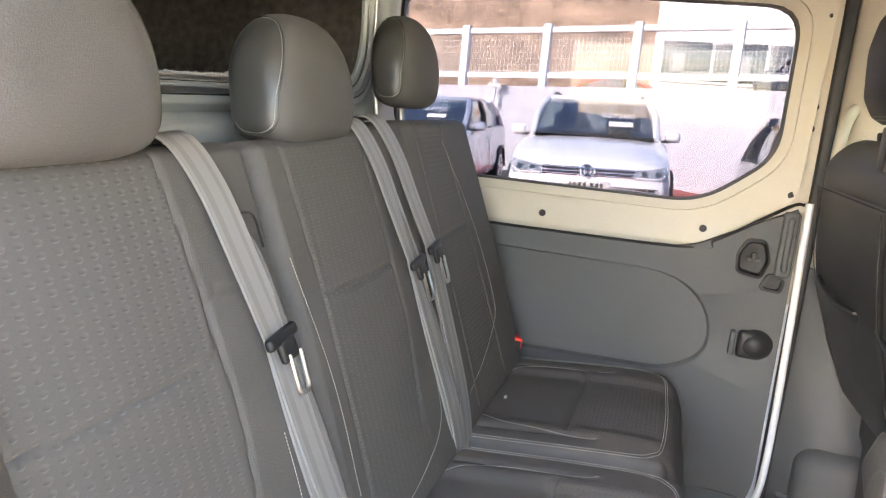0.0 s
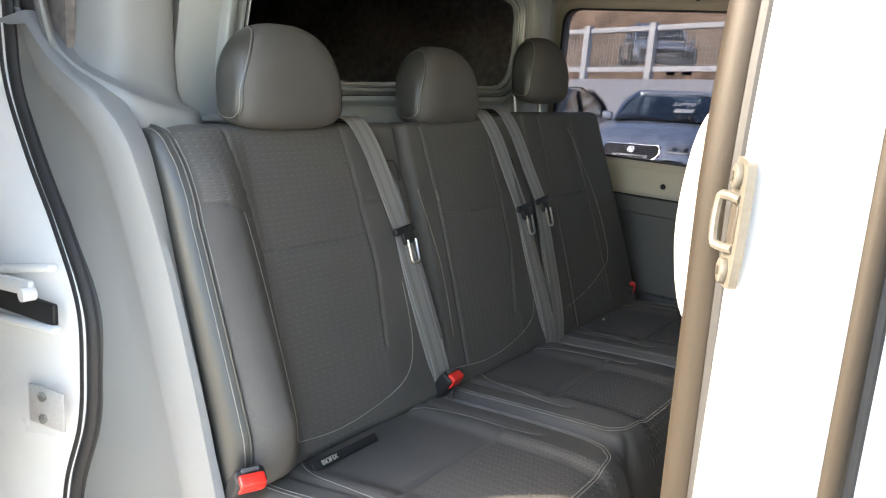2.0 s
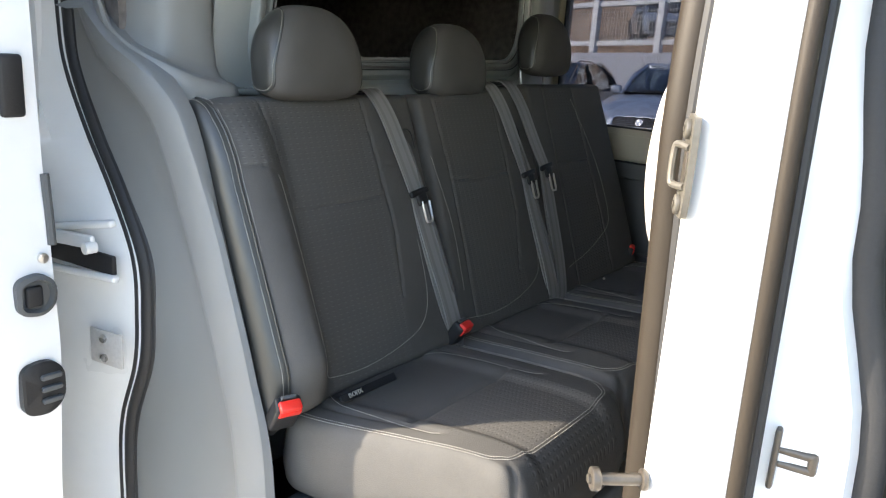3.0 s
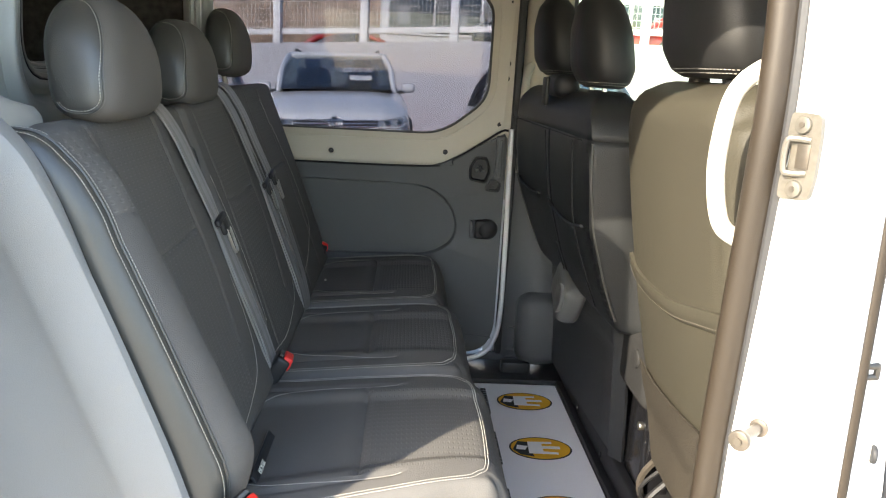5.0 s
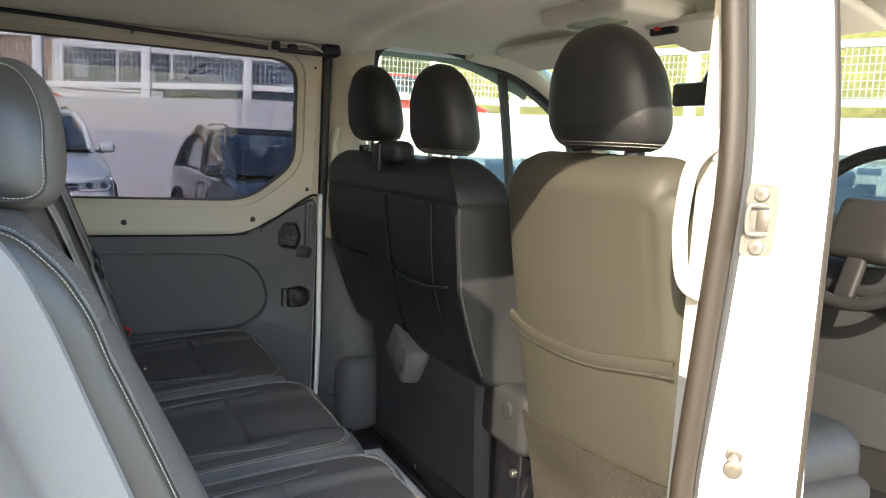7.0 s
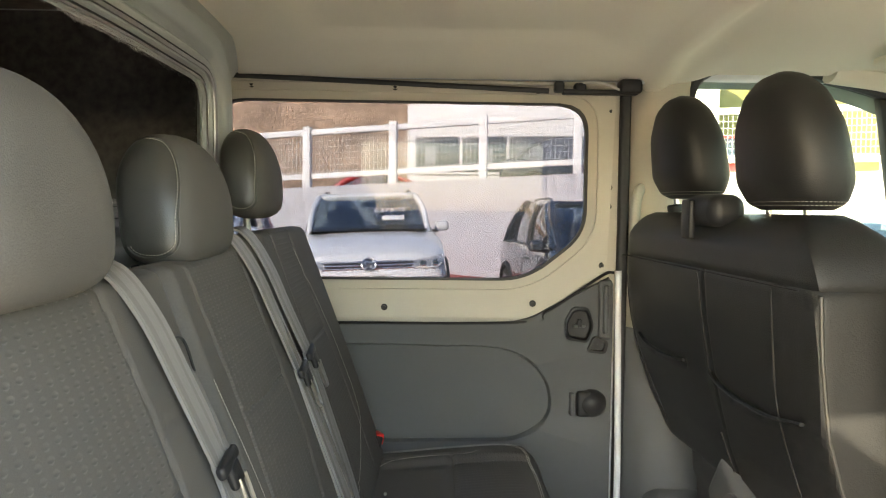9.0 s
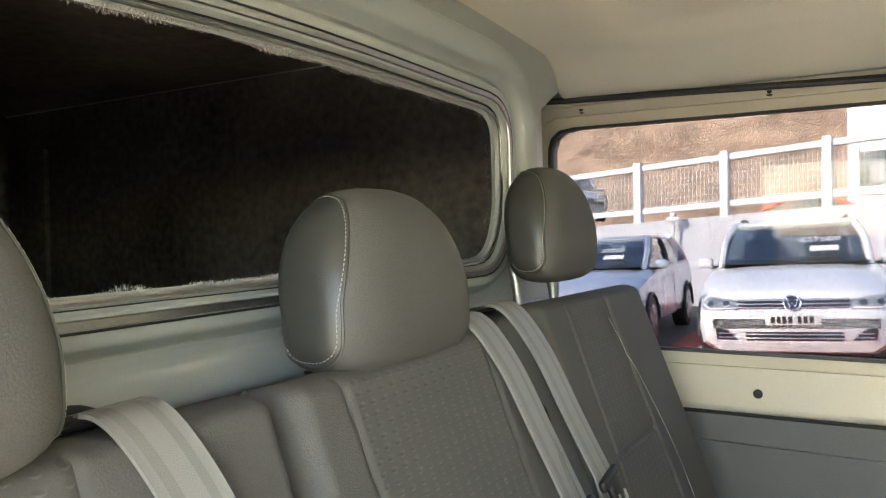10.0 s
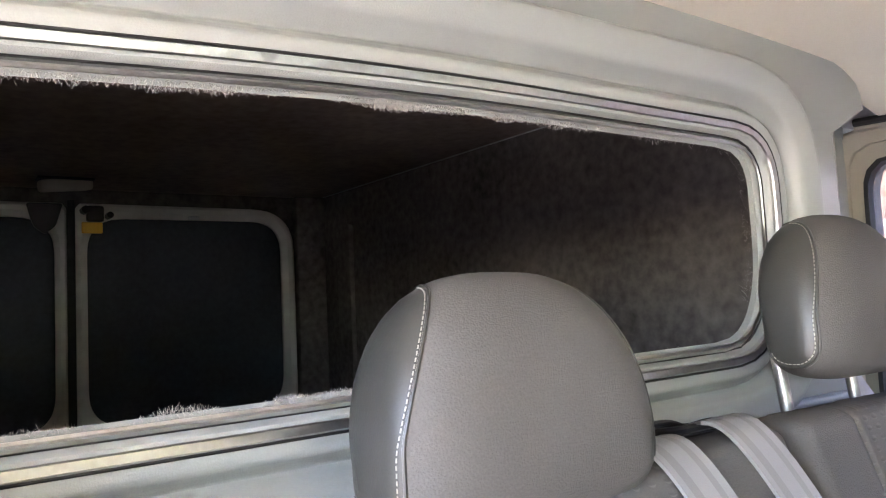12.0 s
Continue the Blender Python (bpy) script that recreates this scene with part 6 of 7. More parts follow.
for ob in obs:
    ob.matrix_basis = inv @ ob.matrix_basis
armrest = tagged(part("armrest", rbox((0.10, 0.05, 0.24), (0.13, -0.165, 1.36), 0.02, 4, (0, -10, 0)), M_FABRIC), "charcoal folded armrest between the cab seats", "armrest")

# black step and sill plate in front of the bench
step = tagged(part("floor_step", joined(rbox((0.11, 1.50, 0.105), (0.175, 0.05, 0.593), 0.014, 3), rbox((0.03, 1.52, 0.018), (0.115, 0.05, 0.568), 0.005, 2)), M_BLACK), "black plastic step edge under the cab seats", "step", kind="structure")
for y in (0.42, 0.13, -0.16, -0.42):
    part("step_clip", cyl(0.008, 0.006, (0.119, y, 0.592), (0, 90, 0), 12, bevel=0.001), M_DARKTRIM, step)
side_step = tagged(part("floor_plate", joined(rbox((0.5, 0.18, 0.02), (-0.12, 0.74, 0.568), 0.006, 2), rbox((0.10, 0.05, 0.05), (-0.03, 0.73, 0.59), 0.01, 2)), M_VANFLOOR), "black floor plate by the far door", "floor", kind="structure")

# paper floor mat with printed roundels and bars
mat_ = tagged(part("paper_mat", rbox((0.45, 1.46, 0.002), (-0.128, -0.055, FLOOR + 0.003), 0.0), M_PAPER), "white paper floor mat printed with yellow roundels", "floor mat")
for k in range(5):
    y = 0.52 - 0.305 * k
    z = FLOOR + 0.0045

    def flat(poly, mt, h=0.0, nm="print"):
        return part(nm, prism([(px, y + py) for px, py in poly], "z", z + h, z + h + 0.0006), mt, mat_)
    el = lambda rx, ry, cx=0.0, cy=0.0: [(cx + rx * math.cos(2 * math.pi * j / 36), cy + ry * math.sin(2 * math.pi * j / 36)) for j in range(36)]
    flat(el(0.088, 0.064, -0.025, 0), M_INKBLK, nm="printed_rim")
    flat(el(0.083, 0.059, -0.025, 0), M_INKYEL, 0.0008, nm="printed_roundel")
    flat([(-0.105, -0.012), (-0.085, -0.040), (-0.05, -0.050), (-0.055, -0.01), (-0.045, 0.03), (-0.085, 0.035)], M_INKBLK, 0.0016, "printed_motif")
    flat([(-0.095, -0.012), (-0.07, -0.014), (-0.06, 0.006), (-0.09, 0.012)], M_PAPER, 0.0024, "printed_motif")
    flat([(-0.062, -0.034), (0.02, -0.036), (0.02, -0.026), (-0.02, -0.022), (-0.02, -0.006), (0.03, -0.006), (0.03, 0.008), (-0.02, 0.008), (-0.02, 0.022), (0.01, 0.024), (0.01, 0.034), (-0.058, 0.032)], M_PAPER, 0.0024, "printed_motif")
    for cx, w, l, mt in ((-0.150, 0.018, 0.19, M_INKBLK), (-0.190, 0.010, 0.17, M_INKGREY), (-0.215, 0.0025, 0.16, M_INKGREY), (-0.245, 0.012, 0.19, M_INKYEL), (-0.290, 0.012, 0.12, M_INKBLK)):
        n = 11 if l > 0.15 and w > 0.005 else (7 if w > 0.005 else 1)
        for j in range(n):
            a = -l / 2 + l * j / n
            flat([(cx - w / 2, a), (cx + w / 2, a), (cx + w / 2, a + l / n * (0.78 if n > 1 else 1)), (cx - w / 2, a + l / n * (0.78 if n > 1 else 1))], mt, nm="printed_bar")
cabmat = tagged(part("paper_mat", rbox((0.40, 0.44, 0.002), (0.78, -0.47, FLOOR + 0.010), 0.0), M_PAPER), "white paper mat in the driver footwell", "floor mat")
part("printed_roundel", prism([(0.72 + 0.11 * math.cos(2 * math.pi * j / 30), -0.50 + 0.08 * math.sin(2 * math.pi * j / 30)) for j in range(30)], "z", FLOOR + 0.0115, FLOOR + 0.0122), M_INKYEL, cabmat)
part("printed_motif", prism([(0.66, -0.53), (0.78, -0.53), (0.78, -0.50), (0.72, -0.48), (0.66, -0.47)], "z", FLOOR + 0.0124, FLOOR + 0.013), M_PAPER, cabmat)
part("printed_bar", prism([(0.69, -0.56), (0.70, -0.56), (0.70, -0.45), (0.69, -0.45)], "z", FLOOR + 0.0132, FLOOR + 0.0138), M_INKBLK, cabmat)

# steering wheel
sw = thing("steering_wheel", "grey leather steering wheel with a padded boss", "steering wheel", at=pose(0.82, -0.455, 1.44, 0, -70, 0))
part("rim", tube([(0.185 * math.cos(w), 0.185 * math.sin(w), 0) for w in [2 * math.pi * k / 48 for k in range(48)]], 0.016, 12, True), M_STEER, sw)
part("rim_stitching", dashes([(0.172 * math.cos(w), 0.172 * math.sin(w), 0.008) for w in [2 * math.pi * k / 60 for k in range(61)]], Vector((0, 0, 1))), M_STITCH, sw)
part("boss", rbox((0.15, 0.17, 0.05), (-0.005, 0, -0.01), 0.03, 4), M_STEER, sw, "grey padded boss")
for w in (90, -90, 180):
    c, s = math.cos(radians(w)), math.sin(radians(w))
    sp = part("spoke", rbox((0.11, 0.05, 0.022), (0.12 * c, 0.12 * s, -0.008), 0.01, 3, (0, 0, w)), M_STEER, sw)
    if w != 180:
        part("button_pad", rbox((0.05, 0.03, 0.008), (0.115 * c + 0.01, 0.115 * s, 0.006), 0.004, 3), M_BLACK, sp, "black button pad")
part("column", rbox((0.10, 0.11, 0.22), (-0.01, 0, -0.13), 0.03, 4), M_DASH, sw)
part("stalk", tube([(0.0, 0.05, -0.06), (0.0, 0.16, -0.05), (0.0, 0.19, -0.048)], 0.008, 8), M_BLACK, sw)
for y, w in ((-0.38, 0.06), (-0.56, 0.09)):
    pd = tagged(part("pedal", joined(rbox((0.02, w, 0.075), (0.97, y, 0.72), 0.006, 3, (0, 30, 0)), rbox((0.02, 0.02, 0.20), (1.0, y, 0.82), 0.006, 2, (0, 15, 0))), M_BLACK), "black ribbed foot pedal", "pedal", group="pedals")
    for k in range(4):
        part("pedal_rib", rbox((0.006, w * 0.8, 0.006), (0.953 + 0.010 * k, y, 0.702 + 0.014 * k), 0.002), M_RUBBERBROWN, pd)


# ---- the yard outside ----
gx = [-400, -60, -20, -8, 0, 8, 20, 60, 400]
ground = part("ground", skin([[(x, y, -0.02) for y in gx] for x in gx]), M_ASPHALT)
tagged(ground, "dark asphalt yard", "ground", kind="structure")
# unseen apron added as a reflector to brighten the van's interior
apron = tagged(part("pavement", rbox((26, 12, 0.02), (-2, -1.5, -0.012), 0.0), M_BOUNCE), "pale apron round the van, unseen, added for bounce light", "pavement", kind="structure")
def bay_z(x):
    """The bays fall away towards the van's rear."""
    return 0.085 + 0.052 * min(0, x + 1.2) - 0.085 * smooth01((x + 0.6) / 1.4)


bx = [-15 + 0.6 * k for k in range(42)]
bays = tagged(part("road_bays", thick(skin([[(x, y, bay_z(x)) for y in (5.6, 9, 12, 16.2)] for x in bx]), 0.01), M_REDBAY), "red coated parking bays", "parking bay", kind="structure")
for k in range(8):
    x = -11.1 + 2.8 * k
    part("bay_line", rbox((0.10, 5.0, 0.006), (x, 11.0, bay_z(x) + 0.012), 0.0, 2, (0, -2.9 if x < -1 else 0, 0)), M_LINE, bays)

W0, WDIR = Vector((-1.36, 16.0)), Vector((0.978, -0.208))


def wall_at(s):
    """A point of the retaining wall's line and its top, s metres along it."""
    if s <= 9.5:
        p = W0 + WDIR * s
        return p, 2.10 + 0.055 * min(s, 4) + 0.01 * max(0, s - 4)
    p = W0 + WDIR * 9.5 + Vector((0.42, -0.907)) * (s - 9.5)
    return p, 2.35 + 0.01 * (s - 9.5)


S = [-30 + 1.0 * k for k in range(40)] + [9.5 + 1.0 * k for k in range(26)]
face = []
for s in S:
    p, h = wall_at(s)
    face.append((p, h))
wv, wf = [], []
for p, h in face:
    back = Vector((0.208, 0.978)) * 0.3
    wv += [(p.x, p.y, -0.1), (p.x, p.y, h), (p.x + back.x, p.y + back.y, h), (p.x + back.x, p.y + back.y, -0.1)]
for i in range(len(face) - 1):
    for k in range(3):
        wf.append((4 * i + k, 4 * i + k + 1, 4 * i + 5 + k, 4 * i + 4 + k))
ret = tagged(part("wall_retaining", (wv, wf), M_RETWALL), "pale painted retaining wall", "retaining wall", kind="structure")

# fence on the wall: posts, rails and wire mesh
fence = thing("fence", "white post and rail fence with wire mesh on the wall", "fence", at=(0, 16, 2.1))
finv = Matrix.Translation((0, -16, -2.1))
post_me = mesh_from("post", *rings([(rounded([(-0.09, -0.09), (0.09, -0.09), (0.09, 0.09), (-0.09, 0.09)], 0.015, 2), z) if z < 1.36 else ([(x * 0.9, y * 0.9) for x, y in rounded([(-0.09, -0.09), (0.09, -0.09), (0.09, 0.09), (-0.09, 0.09)], 0.015, 2)], z) for z in (-0.1, 1.35, 1.40)], "z", caps=True), M_FENCE)
PS = [2.06 * k - 0.25 for k in range(-11, 14)]
for s in PS:
    p, h = wall_at(s)
    ob = new("post", post_me)
    ob.parent = fence
    ob.matrix_basis = finv @ pose(p.x + 0.1, p.y + 0.1, h, 0, 0, -12 if s < 9.5 else -65)
mv, mf = [], []


def bar(a, b, w, d):
    a, b = Vector(a), Vector(b)
    u = (b - a).normalized()
    o = u.cross(Vector((0, 0, 1)))
    o = o.normalized() if o.length > 0.1 else Vector((0.978, -0.208, 0))
    n = u.cross(o)
    k = len(mv)
    for q in (a, b):
        for i, j in ((-1, -1), (1, -1), (1, 1), (-1, 1)):
            mv.append(q + o * w * i + n * d * j)
    mf.extend([(k + i, k + (i + 1) % 4, k + 4 + (i + 1) % 4, k + 4 + i) for i in range(4)])


for s0, s1 in zip(PS, PS[1:]):
    (p, h), (q, g) = wall_at(s0), wall_at(s1)
    for r in (0.26, 1.27):
        a, b = Vector((p.x + 0.1, p.y + 0.1, h + r)), Vector((q.x + 0.1, q.y + 0.1, g + r))
        mid, d = (a + b) / 2, b - a
        ob = part("rail", rbox((d.length - 0.16, 0.05, 0.13), (0, 0, 0), 0.012, 2), M_FENCE, fence)
        ob.matrix_basis = finv @ Matrix.Translation(mid) @ d.to_track_quat("X", "Z").to_matrix().to_4x4()
    n = 22
    for k in range(1, n):
        c, z = p.lerp(q, k / n), h + (g - h) * k / n
        bar((c.x + 0.1, c.y + 0.16, z + 0.30), (c.x + 0.1, c.y + 0.16, z + 1.24), 0.006, 0.006)
    for k in range(7):
        z = 0.36 + 0.14 * k
        bar((p.x + 0.1, p.y + 0.165, h + z), (q.x + 0.1, q.y + 0.165, g + z), 0.006, 0.006)
mesh_ob = part("wire_mesh", (mv, mf), M_MESH, fence, "galvanised wire mesh")
mesh_ob.matrix_basis = finv
mesh_ob["kind"] = "stuff"

# upper terrace and the banks behind it
terr = []
for s in S:
    p, h = wall_at(s)
    n = Vector((0.208, 0.978)) if s <= 9.5 else Vector((0.907, 0.42))
    terr.append([(p.x + n.x * d, p.y + n.y * d, h - 0.03 - (0.95 * smooth01((s + 4.5) / 3) if d > 1 else 0)) for d in (0.25, 1.2, 4, 9)])
terrace = tagged(part("ground_terrace", skin(terr), M_ASPHALT), "asphalt upper terrace", "ground", kind="structure")


def bank(name, s0, s1, d0, d1, hgt, mat, label, seed):
    rows = []
    n = int((s1 - s0) / 0.45)
    for i in range(n + 1):
        s = s0 + (s1 - s0) * i / n
        p, h = wall_at(s)
        nn = Vector((0.208, 0.978)) if s <= 9.5 else Vector((0.907, 0.42))
        if abs(s - 9.5) < 4:
            t = (s - 5.5) / 8
            nn = (Vector((0.208, 0.978)) * (1 - t) + Vector((0.907, 0.42)) * t).normalized()
        row = []
        for k in range(19):
            f = k / 18
            d = d0 + (d1 - d0) * f
            rough = noise.noise(Vector((s * 0.5, d * 0.5, seed))) * 0.7 + noise.noise(Vector((s * 1.7, d * 1.7, seed))) * 0.35
            row.append((p.x + nn.x * (d + rough * 0.5), p.y + nn.y * (d + rough * 0.5), h - 0.1 + hgt * smooth01(f * 0.95) + rough * min(1, f * 5)))
        rows.append(row)
    return tagged(part(name, skin(rows), mat), label, "bank", kind="structure")


bank("ground_bank", -30, 2.5, 7.5, 17, 9, M_BANK, "brown bracken-covered hillside", 1.0)
bank("ground_bank_grass", 4.5, 34, 6.5, 15, 6.0, M_GRASS, "yellow-green grass bank in sun", 2.0)
# tufts of dead bracken and grass over the banks
rng = random.Random(11)
for nm, s0, s1, d0, d1, hh, mt, cnt, lb in (("bracken", -22, 2, 7.5, 14, 6.3, M_BANK, 9000, "dead brown bracken tufts"), ("grass", 5, 24, 6.6, 13, 4.6, M_GRASS, 3000, "rough yellow grass tufts")):
    vv, fc = [], []
    for i in range(cnt):
        s, f = rng.uniform(s0, s1), rng.random()
        p, h = wall_at(s)
        n = Vector((0.208, 0.978)) if s <= 9.5 else Vector((0.907, 0.42))
        d = d0 + (d1 - d0) * f
        c = Vector((p.x + n.x * d, p.y + n.y * d, h + hh * smooth01(f * 0.75) * 1.15))
        for j in range(3):
            a = rng.uniform(0, 6.28)
            l = rng.uniform(0.05, 0.15)
            u = Vector((math.cos(a) * 0.6, math.sin(a) * 0.6, rng.uniform(0.4, 1.0))) * l
            w = Vector((-math.sin(a), math.cos(a), 0)) * l * 0.07
            k = len(vv)
            vv += [c - w, c + w, c + u * 0.7 + w * 0.7, c + u]
            fc.append((k, k + 1, k + 2, k + 3))
    tagged(part(nm, (vv, fc), mt), lb, "undergrowth", kind="stuff")

# pale showroom on the terrace
show = thing("showroom_building", "white flat-roofed building with a dark window band", "building", at=pose(3.1, 21.6, 2.2, 0, 0, -12))
part("wall", rbox((9.0, 5.0, 4.4), (0, 2.0, 2.1), 0.03), M_FENCE, show, "white clad wall")
part("roof", rbox((9.3, 5.3, 0.15), (0, 2.0, 4.38), 0.03), M_FENCE, show)
for k in range(6):
    wnd = part("window", rbox((1.32, 0.06, 1.05), (-3.55 + 1.42 * k, -0.52, 0.95), 0.01), M_DARKGLASS, show, "dark window")
    part("window_frame", joined(rbox((0.06, 0.08, 1.15), (-3.55 + 1.42 * k - 0.69, -0.53, 0.95), 0.01), rbox((1.44, 0.08, 0.06), (-3.55 + 1.42 * k, -0.53, 0.38), 0.01)), M_FENCE, wnd)
    part("poster", rbox((0.34, 0.02, 0.5), (-3.55 + 1.42 * k + (0.1 if k % 2 else -0.2), -0.56, 0.9), 0.0), M_INKGREY, wnd)


# cars
def car(at, paint, label, L=4.7, W=1.92, H=1.68, hood=0.98, belt=1.05, price="", grille="bars", roofbars=True, kind="suv", cat="car"):
    c = thing("car", label, cat, group="parked cars", at=at)
    hw = W / 2
    # lower body: sections along the length, front at -y
    st = [(0.0, 0.80, 0.36, hood - 0.42), (0.05, 0.90, 0.27, hood - 0.28), (0.16, 0.955, 0.24, hood - 0.17), (0.40, 0.985, 0.24, hood - 0.08), (0.80, 1.0, 0.24, hood + 0.01), (1.15, 1.0, 0.24, belt - 0.02), (1.35, 1.0, 0.24, belt), (2.4, 1.0, 0.24, belt + 0.03), (3.6, 1.0, 0.26, belt + 0.06), (L - 0.35, 0.985, 0.30, belt + 0.06), (L - 0.08, 0.93, 0.36, belt), (L, 0.86, 0.45, belt - 0.15)]

    def nose_y(x, z):
        """Where the rounded nose begins behind the point (x, z) of its front view."""
        y = 0.0
        while y < 1.0:
            n = max(q for q in range(len(st) - 1) if st[q][0] <= y)
            a, b = st[n], st[n + 1]
            t = (y - a[0]) / (b[0] - a[0])
            k, zb, zt = (a[q] + (b[q] - a[q]) * t for q in (1, 2, 3))
            u = abs(x) / (hw * k)
            rim = ((0.0, zt + 0.04), (0.5, zt + 0.03), (0.88, zt), (0.965, zt - 0.07), (0.995, zb + (zt - zb) * 0.62))
            for (u0, z0), (u1, z1) in zip(rim, rim[1:]):
                if u0 <= u <= u1 and z <= z0 + (z1 - z0) * (u - u0) / (u1 - u0):
                    return y
            y += 0.004
        return y

    def on_nose(pts, out=0.006):
        return [(x, nose_y(x, z) - out, z) for x, z in pts]

    def nose_patch(poly, out=0.006, deep=0.05):
        """A plate that follows the nose inside the outline given."""
        edge = []
        for (ax, az), (bx, bz) in zip(poly, poly[1:] + poly[:1]):
            m = max(1, int(math.hypot(bx - ax, bz - az) / 0.03))
            edge += [(ax + (bx - ax) * q / m, az + (bz - az) * q / m) for q in range(m)]
        cx, cz = sum(p[0] for p in edge) / len(edge), sum(p[1] for p in edge) / len(edge)
        rim = on_nose(edge, out)
        rows = [[(x, y + deep, z) for x, y, z in rim]] + [rim] + [on_nose([(cx + (x - cx) * f, cz + (z - cz) * f) for x, z in edge], out) for f in (0.86, 0.66, 0.44, 0.22, 0.02)]
        return skin([r + r[:1] for r in rows])
    loops = []
    for y, k, zb, zt in st:
        w = hw * k
        sec = [(-w * 0.80, zb), (-w * 0.97, zb + 0.10), (-w, zb + 0.25), (-w * 0.995, zb + (zt - zb) * 0.62), (-w * 0.965, zt - 0.07), (-w * 0.88, zt), (-w * 0.5, zt + 0.03), (0, zt + 0.04), (w * 0.5, zt + 0.03), (w * 0.88, zt), (w * 0.965, zt - 0.07), (w * 0.995, zb + (zt - zb) * 0.62), (w, zb + 0.25), (w * 0.97, zb + 0.10), (w * 0.80, zb)]
        loops.append((sec, y))
    dense = []
    for i in range(len(loops) - 1):
        for q in range(4):
            t = q / 4
            dense.append(([((1 - t) * a[0] + t * b[0], (1 - t) * a[1] + t * b[1]) for a, b in zip(loops[i][0], loops[i + 1][0])], loops[i][1] * (1 - t) + loops[i + 1][1] * t))
    dense.append(loops[-1])
    part("body", rings(dense, "y", caps=True), paint, c)
    # glasshouse
    y0, y1, r0, r1 = 1.12, L - 0.30, 2.02, L - 1.15
    if kind == "saloon":
        y1, r1 = L - 0.75, L - 1.6
    lo = rounded([(-hw * 0.89, y0 + 0.22), (-hw * 0.75, y0), (hw * 0.75, y0), (hw * 0.89, y0 + 0.22), (hw * 0.91, y1 - 0.1), (hw * 0.7, y1), (-hw * 0.7, y1), (-hw * 0.91, y1 - 0.1)], 0.08, 3)
    hi = rounded([(-hw * 0.78, r0 + 0.10), (-hw * 0.68, r0), (hw * 0.68, r0), (hw * 0.78, r0 + 0.10), (hw * 0.76, r1 - 0.06), (hw * 0.60, r1), (-hw * 0.60, r1), (-hw * 0.76, r1 - 0.06)], 0.08, 3)
    mid = [((a[0] * 0.45 + b[0] * 0.55) * 1.025, a[1] * 0.45 + b[1] * 0.55) for a, b in zip(lo, hi)]
    part("cabin_floor", prism([(x * 0.97, y) for x, y in lo], "z", belt + 0.035, belt + 0.045), M_BLACK, c, "dark cabin")
    part("dash_top", rbox((W * 0.80, 0.34, 0.06), (0, y0 + 0.40, belt + 0.06), 0.02, 2), M_DASH, c)
    for s in (-1, 1):
        part("front_seat", joined(rbox((0.46, 0.12, 0.30), (s * 0.38, y0 + 1.30, belt + 0.17), 0.05, 3, (-14, 0, 0)), rbox((0.24, 0.09, 0.17), (s * 0.38, y0 + 1.38, belt + 0.40), 0.04, 3, (-10, 0, 0))), M_DASH, c, "dark seat top")
        part("rear_seat", joined(rbox((0.52, 0.12, 0.20), (s * 0.38, y1 - 0.95, belt + 0.12), 0.05, 3), rbox((0.22, 0.08, 0.13), (s * 0.38, y1 - 0.93, belt + 0.28), 0.03, 3)), M_DASH, c)
    part("wheel_rim", tube([(0.38 + 0.17 * math.cos(w), y0 + 0.72 + 0.08 * math.sin(w), belt + 0.10 + 0.15 * math.sin(w)) for w in [2 * math.pi * k / 20 for k in range(20)]], 0.014, 6, True), M_BLACK, c)
    part("cabin_mirror", rbox((0.22, 0.02, 0.07), (0, r0 - 0.02, H - 0.17), 0.01, 2), M_BLACK, c)
    part("windows", rings([(lo, belt - 0.02), (mid, belt * 0.42 + (H - 0.07) * 0.58), (hi, H - 0.06)], "z", caps=True), M_CARGLASS, c, "dark reflecting car windows")
    top = [(x * 0.93, (y - (r0 + r1) / 2) * 0.95 + (r0 + r1) / 2) for x, y in hi]
    part("roof", rings([([(x * 1.01, y) for x, y in hi], H - 0.085), (hi, H - 0.05), (top, H - 0.012), ([(x * 0.5, (y - (r0 + r1) / 2) * 0.5 + (r0 + r1) / 2) for x, y in top], H)], "z", caps=True), paint, c)
    for s in (-1, 1):
        part("front_pillar", tube(spline([(s * hw * 0.81, y0 + 0.12, belt - 0.02), (s * hw * 0.79, (y0 + r0) / 2 + 0.08, (belt + H) / 2 + 0.02), (s * hw * 0.70, r0 + 0.06, H - 0.06)], 5), 0.042, 8), paint, c)
        part("rear_pillar", tube(spline([(s * hw * 0.87, y1 - 0.12, belt), (s * hw * 0.81, (y1 + r1) / 2, (belt + H) / 2), (s * hw * 0.72, r1 - 0.05, H - 0.06)], 5), 0.08, 8), paint, c)
        part("centre_pillar", tube([(s * hw * 0.905, L * 0.55, belt), (s * hw * 0.86, L * 0.55, (belt + H) / 2), (s * hw * 0.76, L * 0.55, H - 0.06)], 0.04, 8), M_BLACK, c)
        mi = part("wing_mirror", rbox((0.19, 0.11, 0.14), (s * (hw + 0.035), y0 + 0.40, belt + 0.06), 0.05, 5), paint, c)
        part("mirror_arm", rbox((0.12, 0.05, 0.04), (s * (hw - 0.06), y0 + 0.42, belt), 0.01), M_BLACK, mi)
        lamp = rounded([(s * hw * 0.53, hood - 0.315), (s * hw * 0.90, hood - 0.325), (s * hw * 0.945, hood - 0.22), (s * hw * 0.91, hood - 0.165), (s * hw * 0.55, hood - 0.225)], 0.018, 3)
        hl = part("headlight", nose_patch(lamp, 0.008), M_LAMP, c, "clear headlight")
